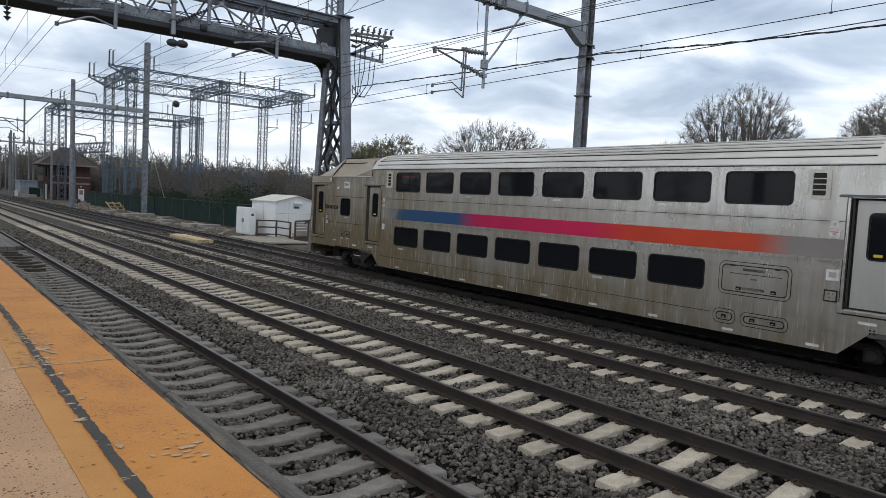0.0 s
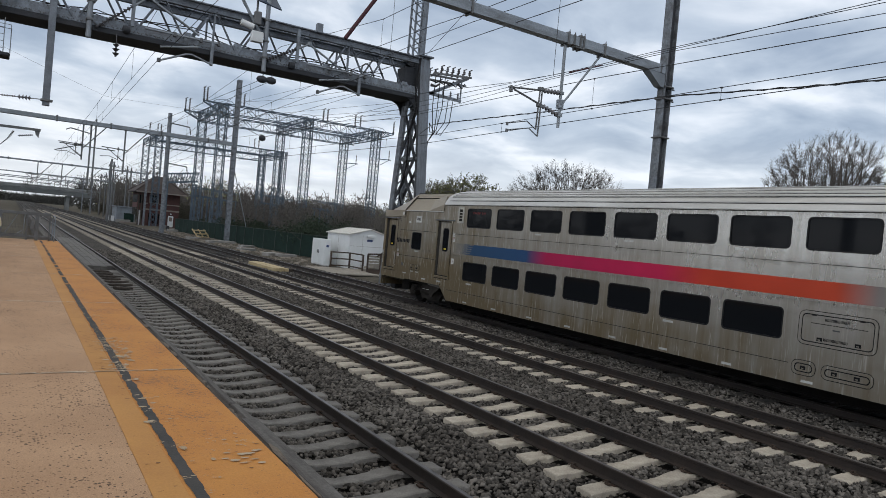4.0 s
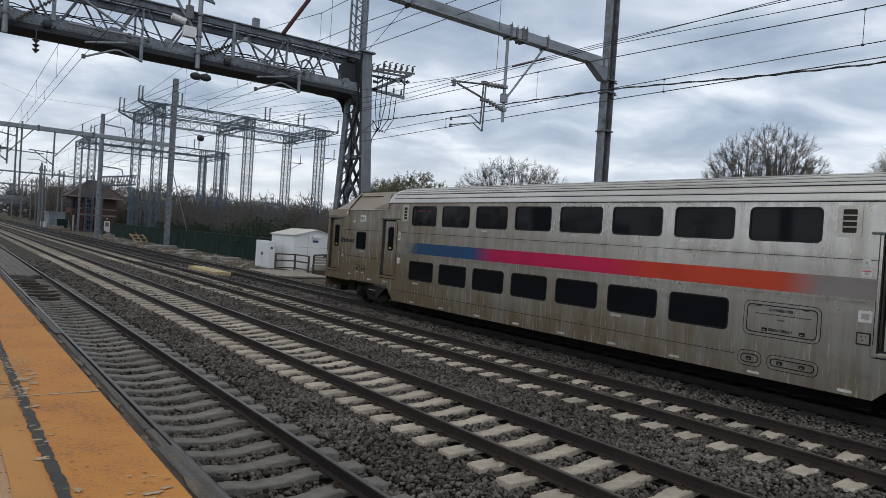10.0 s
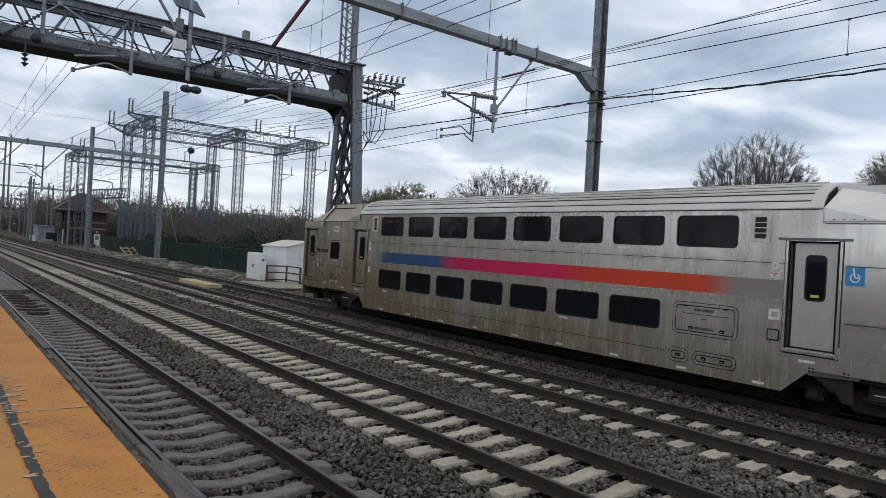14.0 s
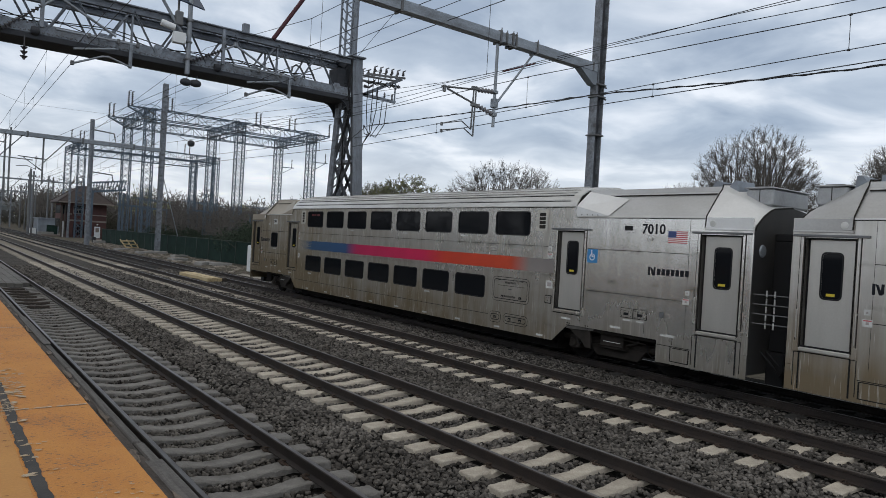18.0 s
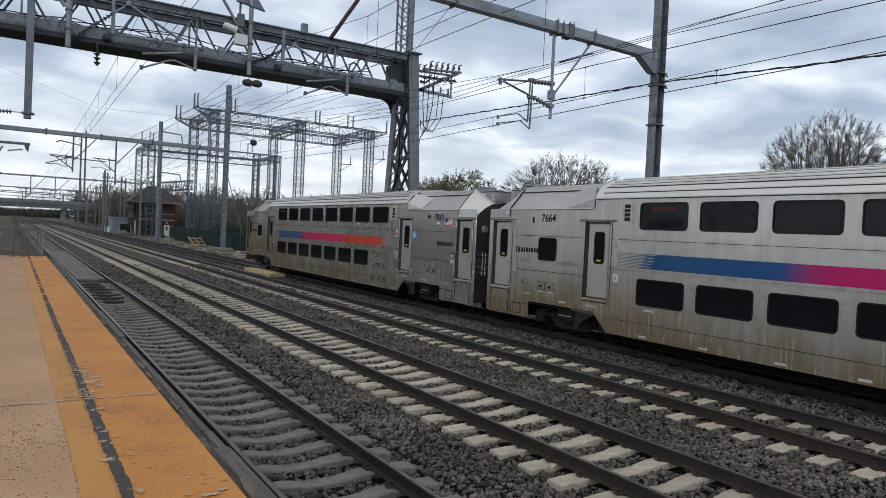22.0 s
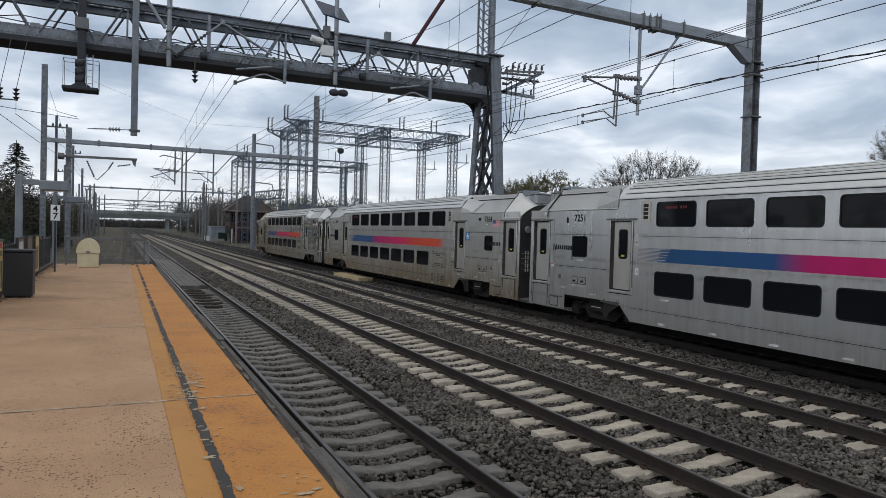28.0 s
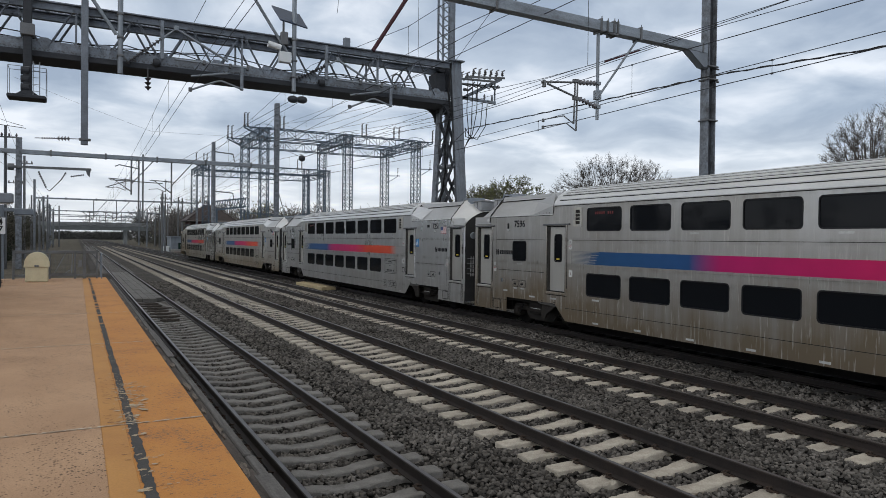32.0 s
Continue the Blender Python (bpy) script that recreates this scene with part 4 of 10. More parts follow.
        m = Mesh().prism([(x, y), (x + w * 0.6, y + a * 0.2), (x + w, y + a * 0.7), (x + w * 0.5, y + a), (x - w * 0.1, y + a * 0.6)], "z", PZ - 0.085, PZ - 0.064 + rnd.uniform(-0.008, 0.006))
        part("splinter", m, M_TIMBER_WORN, plat, "bare splintered wood")
    for k in range(9):
        y = -6 + 4.3 * k
        m = Mesh().cham(EDGE + 0.03, y, -0.5, EDGE + 0.17, y + 0.25, PZ - 0.36, 0.02)
        part("edge_post", m, M_TIMBER, plat)


build_platform()


def litter_bin():
    t = thing("litter_bin", "tall black square litter bin at the platform fence", "litter bin", pose(-1.93, 17.75, PZ))
    m = Mesh().cham(-0.27, -0.27, 0.03, 0.27, 0.27, 1.0, 0.02)
    part("body", m, M_FENCE_BLACK, t)
    m = Mesh().cham(-0.29, -0.29, 1.0, 0.29, 0.29, 1.06, 0.015)
    part("lid", m, M_FENCE_BLACK, t)
    for i in range(4):
        part("foot", Mesh().box(-0.24 + 0.34 * (i % 2), -0.24 + 0.34 * (i // 2), 0, -0.10 + 0.34 * (i % 2), -0.1 + 0.34 * (i // 2), 0.035), M_FENCE_BLACK, t)


def salt_box():
    t = thing("salt_box", "cream plastic salt box with a domed lid", "storage box", pose(-1.03, 29.6, PZ))
    m = Mesh().cham(-0.36, -0.33, 0, 0.36, 0.33, 0.56, 0.03)
    part("tub", m, M_CREAM, t)
    m = Mesh()
    prof = [(-0.40, 0.545)] + [(-0.40 * math.cos(a), 0.60 + 0.50 * math.sin(a) ** 0.9) for a in [math.pi * k / 14 for k in range(15)]] + [(0.40, 0.545)]
    m.prism([(x, z) for x, z in prof], "y", -0.37, 0.37)
    part("lid", m, M_CREAM, t, "domed cream lid", 40)
    m = Mesh().cham(-0.07, -0.40, 0.56, 0.07, -0.372, 0.62, 0.008)
    part("latch", m, M_STEEL_DARK, t)


def side_fence():
    x = -2.35
    t = thing("platform_fence", "black steel picket fence along the back of the platform", "fence")
    part("kick_board", Mesh().cham(x - 0.05, 8.0, PZ, x + 0.05, 31.0, PZ + 0.14, 0.01), M_FENCE_BLACK, t, "black kick board")
    for k in range(9):
        y = 9.0 + 2.6 * k
        part("post", Mesh().cham(x - 0.03, y - 0.03, PZ, x + 0.03, y + 0.03, PZ + 1.2, 0.006), M_FENCE_BLACK, t)
        if k < 8:
            for z in (0.12, 1.08):
                part("rail", Mesh().box(x - 0.02, y + 0.03, PZ + z, x + 0.02, y + 2.57, PZ + z + 0.04), M_FENCE_BLACK, t)
            for j in range(1, 17):
                yy = y + 2.6 * j / 17
                part("picket", Mesh().box(x - 0.009, yy - 0.009, PZ + 0.16, x + 0.009, yy + 0.009, PZ + 1.08), M_FENCE_BLACK, t)


def poster_board(y, w, field, bands, label):
    """A framed poster on two legs; its print is left as plain shapes."""
    x = -2.22
    t = thing("poster_board", label, "poster board", pose(x, y, PZ), "poster boards on the fence")
    h0, h1 = 0.15, 1.28
    m = Mesh()
    for a, b, c, d in ((-0.02, h0, w + 0.02, h0 + 0.04), (-0.02, h1 - 0.04, w + 0.02, h1), (-0.02, h0 + 0.04, 0.03, h1 - 0.04), (w - 0.03, h0 + 0.04, w + 0.02, h1 - 0.04)):
        m.box(-0.02, a, b, 0.045, c, d)
    part("frame", m, M_FENCE_BLACK, t, "black frame")
    part("poster", Mesh().box(0.0, 0.031, h0 + 0.041, 0.028, w - 0.031, h1 - 0.041), field, t, "printed sheet")
    for q, ((a, b, c, d), mat) in enumerate(bands):
        part("print", Mesh().box(0.0283, w * a, h0 + (h1 - h0) * b, 0.0305 + 0.0012 * q, w * c, h0 + (h1 - h0) * d), mat, t)
    for yy in (0.1, w - 0.1):
        part("leg", Mesh().box(-0.03, yy - 0.02, 0, 0.0, yy + 0.02, h0), M_FENCE_BLACK, t)


def stop_sign():
    t = thing("car_stop_sign", "white sign with black figures 4 and 7 on a post", "sign", pose(-1.93, 26.6, PZ))
    part("post", Mesh().cham(-0.03, 0.02, 0, 0.03, 0.08, 2.3, 0.006), M_FENCE_BLACK, t)
    part("plate", Mesh().cham(-0.14, -0.012, 1.74, 0.14, 0.012, 2.27, 0.004), M_WHITE, t, "white plate")
    for z, s in ((2.13, "4"), (1.88, "7")):
        letters("figure", s, 0.30, M_BLACK, t, pose(0, -0.0135, z, 90, 0, 0), "black figure")


def end_gate():
    t = thing("end_gate", "grey steel mesh gate that closes the platform's end", "gate", pose(-1.88, 31.2, PZ))
    for x, w in ((0, 0.04), (1.21, 0.035), (2.08, 0.035), (2.42, 0.06), (2.86, 0.03)):
        part("post", Mesh().cham(x - w, -0.03, 0, x + w, 0.03, 1.12, 0.006), M_GATE, t)
    for z, h in ((0.10, 0.09), (1.0, 0.12)):
        part("rail", Mesh().cham(0.04, -0.025, z, 2.83, 0.025, z + h, 0.008), M_GATE, t)
    part("kick_plate", Mesh().box(1.21, -0.012, 0.19, 2.08, -0.004, 0.24), M_GATE, t)
    for k in range(1, 47):
        part("mesh_wire", Mesh().box(0.05 + 0.05 * k, -0.003, 0.19, 0.056 + 0.05 * k, 0.003, 1.0), M_GATE, t)
    for a, b in (((1.35, 0.03, 0.2), (1.75, 0.03, 1.0)), ((1.96, 0.03, 0.2), (2.0, 0.03, 1.0)), ((1.6, 0.03, 0.12), (1.92, 0.03, 0.36))):
        part("brace", Mesh().beam(a, b, 0.028), M_GALV, t, "pale diagonal brace")
    part("lock_box", Mesh().cham(2.2, -0.05, 0.45, 2.33, -0.026, 0.75, 0.01), M_STEEL_DARK, t)
    # low grab rail on the edge side
    t = thing("handrail", "thin grey tube handrail at the platform's end", "handrail", pose(1.15, 31.0, PZ))
    part("tube", Mesh().tube([(0, 0, 0), (0, 0, 0.9), (0, 0.1, 1.0), (0, 1.6, 1.0), (0, 1.7, 0.9), (0, 1.7, -1.3)], 0.02, 8), M_GREY_PAINT, t)



def platform_dirt():
    """Grit and dead leaves blown against the foot of the fence."""
    rnd = random.Random(61)
    m = Mesh()
    for _ in range(900):
        y = rnd.uniform(8.5, 30.5)
        x = -2.24 + abs(rnd.gauss(0, 0.16)) * (0.6 + 0.8 * abs(noise.noise(Vector((0, y * 0.7, 4)))))
        r = rnd.uniform(0.008, 0.03)
        k = rnd.uniform(0, 6.28)
        m.add([(x + r * math.cos(k), y + r * math.sin(k), PZ + 0.004), (x + r * 0.5 * math.cos(k + 1.8), y + r * 0.5 * math.sin(k + 1.8), PZ + 0.004), (x - r * math.cos(k), y - r * math.sin(k), PZ + 0.006), (x + r * 0.5 * math.cos(k - 1.7), y + r * 0.5 * math.sin(k - 1.7), PZ + rnd.uniform(0.006, 0.02))], [(0, 1, 2, 3)])
    solid("leaf_litter", m, M_LITTER, "dark grit and dead leaves along the fence foot", "leaf litter", "stuff")


platform_dirt()
litter_bin()
salt_box()
side_fence()
end_gate()
stop_sign()
M_P_BLUE = material("poster_pale_blue", (0.42, 0.52, 0.62), 0.5, 0, (0.5, 0.58, 0.66), 1.5)
M_P_NAVY = material("poster_navy", (0.03, 0.05, 0.14), 0.5)
M_P_RED = material("poster_red", (0.5, 0.04, 0.05), 0.5)
M_P_GREEN = material("poster_green", (0.05, 0.2, 0.08), 0.5)
M_P_YELLOW = material("poster_straw", (0.58, 0.48, 0.20), 0.5, 0, (0.5, 0.4, 0.16), 2)
M_P_DARK = material("poster_brown", (0.12, 0.09, 0.07), 0.5, 0, (0.2, 0.15, 0.1), 5)
M_P_PALE = material("poster_white", (0.6, 0.6, 0.58), 0.5)
poster_board(13.6, 1.9, M_P_BLUE, [((0.02, 0.82, 0.98, 0.98), M_P_NAVY), ((0.1, 0.55, 0.9, 0.78), M_P_RED), ((0.16, 0.61, 0.26, 0.73), M_P_PALE), ((0.30, 0.61, 0.40, 0.73), M_P_PALE), ((0.44, 0.61, 0.54, 0.73), M_P_PALE), ((0.58, 0.61, 0.68, 0.73), M_P_PALE), ((0.72, 0.61, 0.82, 0.73), M_P_PALE), ((0.15, 0.34, 0.75, 0.48), M_P_GREEN), ((0.2, 0.39, 0.7, 0.43), M_P_PALE), ((0.25, 0.13, 0.45, 0.17), M_P_NAVY), ((0.6, 0.10, 0.8, 0.17), M_P_NAVY)], "framed poster in pale blue with a red banner")
poster_board(16.0, 1.3, M_P_YELLOW, [((0.1, 0.84, 0.9, 0.94), M_P_RED), ((0.1, 0.7, 0.9, 0.8), M_P_DARK), ((0.15, 0.1, 0.7, 0.62), M_P_DARK), ((0.78, 0.1, 0.86, 0.6), M_P_NAVY)], "framed straw-yellow poster with a dark picture")
poster_board(19.6, 1.3, M_P_DARK, [((0.2, 0.5, 0.8, 0.9), M_P_PALE)], "framed dark poster with a pale picture")
poster_board(21.4, 1.3, M_P_DARK, [((0.1, 0.08, 0.9, 0.42), M_P_PALE)], "framed dark poster with a white lower half")
poster_board(23.3, 1.2, M_P_YELLOW, [((0.1, 0.1, 0.8, 0.7), M_P_DARK)], "framed yellowed poster with a dark picture")


def platform_lamp(x, y, z, reach):
    t = thing("platform_lamp", "grey square lamp post with a boxed arm over the platform", "lamp post", pose(x, y, z), "platform lamps")
    h = 4.1 - z
    part("post", Mesh().cham(-0.09, -0.09, 0, 0.09, 0.09, h, 0.015), M_GREY_PAINT, t)
    part("base_plate", Mesh().cham(-0.17, -0.17, 0, 0.17, 0.17, 0.03, 0.006), M_STEEL_DARK, t)
    part("arm", Mesh().cham(0.091, -0.07, h - 0.28, reach * 0.4, 0.07, h - 0.12, 0.01), M_GREY_PAINT, t)
    part("lamp_housing", Mesh().cham(reach * 0.4 + 0.001, -0.2, h - 0.42, reach, 0.2, h - 0.14, 0.03), M_GREY_PAINT, t, "long boxed lamp housing")
    part("lens", Mesh().cham(reach * 0.5, -0.12, h - 0.45, reach - 0.1, 0.12, h - 0.421, 0.01), M_WHITE, t, "unlit white lens")


platform_lamp(-2.56, 22.9, PZ, 1.25)
platform_lamp(-2.62, 35.4, -0.6, 1.2)


def station_side():
    """Unseen plain wall added behind the platform to block low sky light."""
    w = thing("station_wall", "unseen brick wall added behind the platform to block low sky", "wall", kind="structure")
    part("wall", Mesh().box(-11.0, -70, -0.6, -10.4, 24, 3.0), M_BRICK, w)
    part("coping", Mesh().cham(-11.15, -70, 3.0, -10.25, 24, 3.2, 0.03), M_CONC_GREY, w)
    part("plinth", Mesh().cham(-10.398, -70, -0.6, -10.25, 24, 0.9, 0.03), M_CONC_GREY, w)


station_side()

# ---- train ----
CAR, PITCH, W = 25.95, 26.71, 1.525   # length of a car, from car to car, half its width
FLOOR_MID, FLOOR_END = 0.42, 0.90
WIN_U0, WIN_STEP, WIN_W = 6.175, 1.728, 1.415

STRIPE_STOPS = {True: ((0.0, (0.24, 0.22, 0.18)), (0.06, (0.02, 0.06, 0.125)), (0.27, (0.018, 0.06, 0.15)), (0.33, (0.38, 0.010, 0.07)), (0.62, (0.47, 0.014, 0.068)), (0.70, (0.47, 0.045, 0.022)), (0.905, (0.46, 0.058, 0.024)), (0.955, (0.215, 0.195, 0.185))),
                False: ((0.0, (0.28, 0.275, 0.26)), (0.07, (0.016, 0.07, 0.175)), (0.29, (0.018, 0.072, 0.20)), (0.35, (0.42, 0.011, 0.12)), (0.60, (0.50, 0.014, 0.10)), (0.71, (0.52, 0.05, 0.022)), (0.905, (0.52, 0.066, 0.026)), (0.955, (0.255, 0.245, 0.24)))}


def stripe_material(dirty):
    """The line's colours run into one another along the car: grey, blue, magenta, orange, grey."""
    mt = material("colour_stripe", (0.3, 0.3, 0.3), 0.5, 0.0, spec=0.22)
    nt = mt.node_tree
    link = nt.links.new
    p = nt.nodes["Principled BSDF"]
    co = nt.nodes.new("ShaderNodeTexCoord")
    sp = nt.nodes.new("ShaderNodeSeparateXYZ")
    link(co.outputs["Object"], sp.inputs[0])
    r = nt.nodes.new("ShaderNodeMapRange")
    r.inputs["From Min"].default_value, r.inputs["From Max"].default_value = -5.6, -20.4
    link(sp.outputs[1], r.inputs["Value"])
    rp = nt.nodes.new("ShaderNodeValToRGB")
    e = rp.color_ramp.elements
    stops = STRIPE_STOPS[dirty]
    e[0].position, e[0].color = stops[0][0], (*stops[0][1], 1)
    e[1].position, e[1].color = stops[-1][0], (*stops[-1][1], 1)
    for pos, col in stops[1:-1]:
        e.new(pos).color = (*col, 1)
    link(r.outputs[0], rp.inputs[0])
    nz = nt.nodes.new("ShaderNodeTexNoise"); nz.inputs["Scale"].default_value = 1.4; nz.inputs["Detail"].default_value = 5
    link(co.outputs["Object"], nz.inputs["Vector"])
    g = nt.nodes.new("ShaderNodeMapRange"); g.inputs["To Min"].default_value, g.inputs["To Max"].default_value = 0.75, 1.15
    link(nz.outputs["Fac"], g.inputs["Value"])
    mx = nt.nodes.new("ShaderNodeVectorMath"); mx.operation = "SCALE"
    link(rp.outputs[0], mx.inputs[0]); link(g.outputs[0], mx.inputs["Scale"])
    link(mx.outputs[0], p.inputs["Base Color"])
    return mt


M_BODY = [steel_side("stainless_brown_grime", (0.70, 0.69, 0.665), (0.205, 0.158, 0.094), 1.0, 0.05, 0.48),
          steel_side("stainless_light_grime", (0.64, 0.63, 0.60), (0.235, 0.182, 0.115), 0.32, 0.02, 0.92, 0.30, 0.82),
          steel_side("stainless_clean", (0.655, 0.66, 0.66), (0.27, 0.245, 0.21), 0.20, 0.12, 0.45, 0.27, 0.85),
          steel_side("stainless_fair", (0.56, 0.555, 0.54), (0.205, 0.16, 0.108), 0.42, 0.22, 0.8, 0.27, 0.85)]
M_ROOFS = [material("car_roof_steel", (0.67, 0.66, 0.635), 0.4, 0.45, (0.44, 0.43, 0.405), 0.8, 0.06, 20, streak=(1, 0.3, 1)), material("car_roof_pale", (0.66, 0.66, 0.65), 0.38, 0.4, (0.52, 0.52, 0.505), 0.8, 0.06, 20, streak=(1, 0.3, 1))]
M_ROOF_GRIMY = material("car_roof_brown_film", (0.36, 0.315, 0.245), 0.45, 0.3, (0.27, 0.23, 0.175), 0.9, 0.08, 20, streak=(1, 0.4, 1))
M_ROOF_GEAR = material("weathered_grey_housing", (0.36, 0.37, 0.375), 0.5, 0.2, (0.25, 0.255, 0.26), 1.2, 0.12, 25)
# same roof steel in two tones: light by facing is put into the colour
M_ROOF_END = material("shaded_end_roof", (0.46, 0.46, 0.455), 0.45, 0.3, (0.36, 0.355, 0.345), 0.9, 0.08, 20, streak=(1, 0.4, 1))
M_HOOD = material("bright_facing_hood", (0.66, 0.66, 0.655), 0.32, 0.35, (0.55, 0.55, 0.54), 0.7, 0.04, 20)
M_DOOR = material("brushed_door_steel", (0.49, 0.475, 0.44), 0.34, 0.5, (0.37, 0.355, 0.325), 0.8, 0.05, 30, streak=(1, 1, 0.2))
M_GUARD = material("worn_white_sleeve", (0.42, 0.42, 0.41), 0.6, 0, (0.16, 0.155, 0.15), 9, 0.2, 30)
M_PLATE_DARK = material("dusty_and_shaded_plate", (0.085, 0.08, 0.073), 0.7, 0.2, (0.05, 0.046, 0.041), 3, 0.2, 25)
M_STRIPES = [stripe_material(True), stripe_material(False)]


M_PICTO = material("faded_print", (0.30, 0.27, 0.26), 0.6)


def rounded(u0, z0, u1, z1, r, k=3):
    """Corner points of a rounded rectangle, four groups of k + 1."""
    out = []
    for cu, cz, a0 in ((u0 + r, z0 + r, 180), (u1 - r, z0 + r, 270), (u1 - r, z1 - r, 0), (u0 + r, z1 - r, 90)):
        out.append([(cu + r * math.cos(radians(a0 + 90 * i / k)), cz + r * math.sin(radians(a0 + 90 * i / k))) for i in range(k + 1)])
    return out


def ring(m, x, outer, inner, x2=None):
    """Faces from an outer to an inner loop of equal length in planes x and x2."""
    n = len(outer)
    x2 = x if x2 is None else x2
    m.add([(x, -u, z) for u, z in outer] + [(x2, -u, z) for u, z in inner], [(i, (i + 1) % n, n + (i + 1) % n, n + i) for i in range(n)])


def flat_list(groups):
    return [p for g in groups for p in g]


def side_wall(us, zs, skip, windows, x, depth):
    """A car side as a grid of plates with openings through it, rounded at the corners, that return inwards by depth."""
    m = Mesh()
    s = 1 if x < 0 else -1
    us = sorted(set(round(v, 3) for v in us))
    zs = sorted(set(round(v, 3) for v in zs))
    inside = lambda u, z: any(w[0] - 0.06 < u < w[2] + 0.06 and w[1] - 0.06 < z < w[3] + 0.06 for w in windows)
    for i in range(len(us) - 1):
        for j in range(len(zs) - 1):
            a, b, c, d = us[i], us[i + 1], zs[j], zs[j + 1]
            if not skip((a + b) / 2, (c + d) / 2) and not inside((a + b) / 2, (c + d) / 2):
                m.quad((x, -a, c), (x, -b, c), (x, -b, d), (x, -a, d))
    for w in windows:
        groups = rounded(*w)
        corners = [(w[0] - 0.06, w[1] - 0.06), (w[2] + 0.06, w[1] - 0.06), (w[2] + 0.06, w[3] + 0.06), (w[0] - 0.06, w[3] + 0.06)]
        for k in range(4):
            g = groups[k]
            for q in range(len(g) - 1):
                m.quad((x, -corners[k][0], corners[k][1]), (x, -g[q][0], g[q][1]), (x, -g[q + 1][0], g[q + 1][1]))
            n = groups[(k + 1) % 4]
            c2 = corners[(k + 1) % 4]
            m.quad((x, -corners[k][0], corners[k][1]), (x, -g[-1][0], g[-1][1]), (x, -n[0][0], n[0][1]), (x, -c2[0], c2[1]))
        loop = flat_list(groups)
        ring(m, x, loop, loop, x + s * depth)
    return m


def window_parts(parent, name, u0, z0, u1, z1, r, x, mat_glass, mat_gasket, group_name="pane"):
    s = 1 if x < 0 else -1
    outer = flat_list(rounded(u0, z0, u1, z1, r))
    inner = flat_list(rounded(u0 + 0.03, z0 + 0.03, u1 - 0.03, z1 - 0.03, max(r - 0.03, 0.02)))
    m = Mesh()
    ring(m, x - s * 0.004, outer, inner)
    ring(m, x - s * 0.004, inner, inner, x + s * 0.016)
    ring(m, x - s * 0.004, outer, outer, x + s * 0.01)
    g = part(name, m, mat_gasket, parent, "black rubber gasket")
    m = Mesh()
    m.quad(*[(x + s * 0.014, -u, z) for u, z in inner])
    part(group_name, m, mat_glass, g, "dark tinted glass")
    return g


MID_SECTION = [(-1.525, 3.88), (-1.535, 3.90), (-1.50, 4.0), (-1.36, 4.185), (-1.12, 4.335), (-0.80, 4.43), (0.0, 4.50)]
END_SECTION = [(-1.525, 3.61), (-1.54, 3.63), (-1.50, 3.665), (-1.08, 4.14), (-1.02, 4.21), (-0.98, 4.33), (0.0, 4.42)]
NOSE_SECTION = [(-1.47, 3.34), (-1.47, 3.36), (-1.42, 3.47), (-1.18, 3.66), (-0.95, 3.78), (-0.75, 3.85), (0.0, 3.92)]


def arch(section, u, low=None):
    pts = [(x, -u, z) for x, z in section] + [(-x, -u, z) for x, z in reversed(section[:-1])]
    return pts


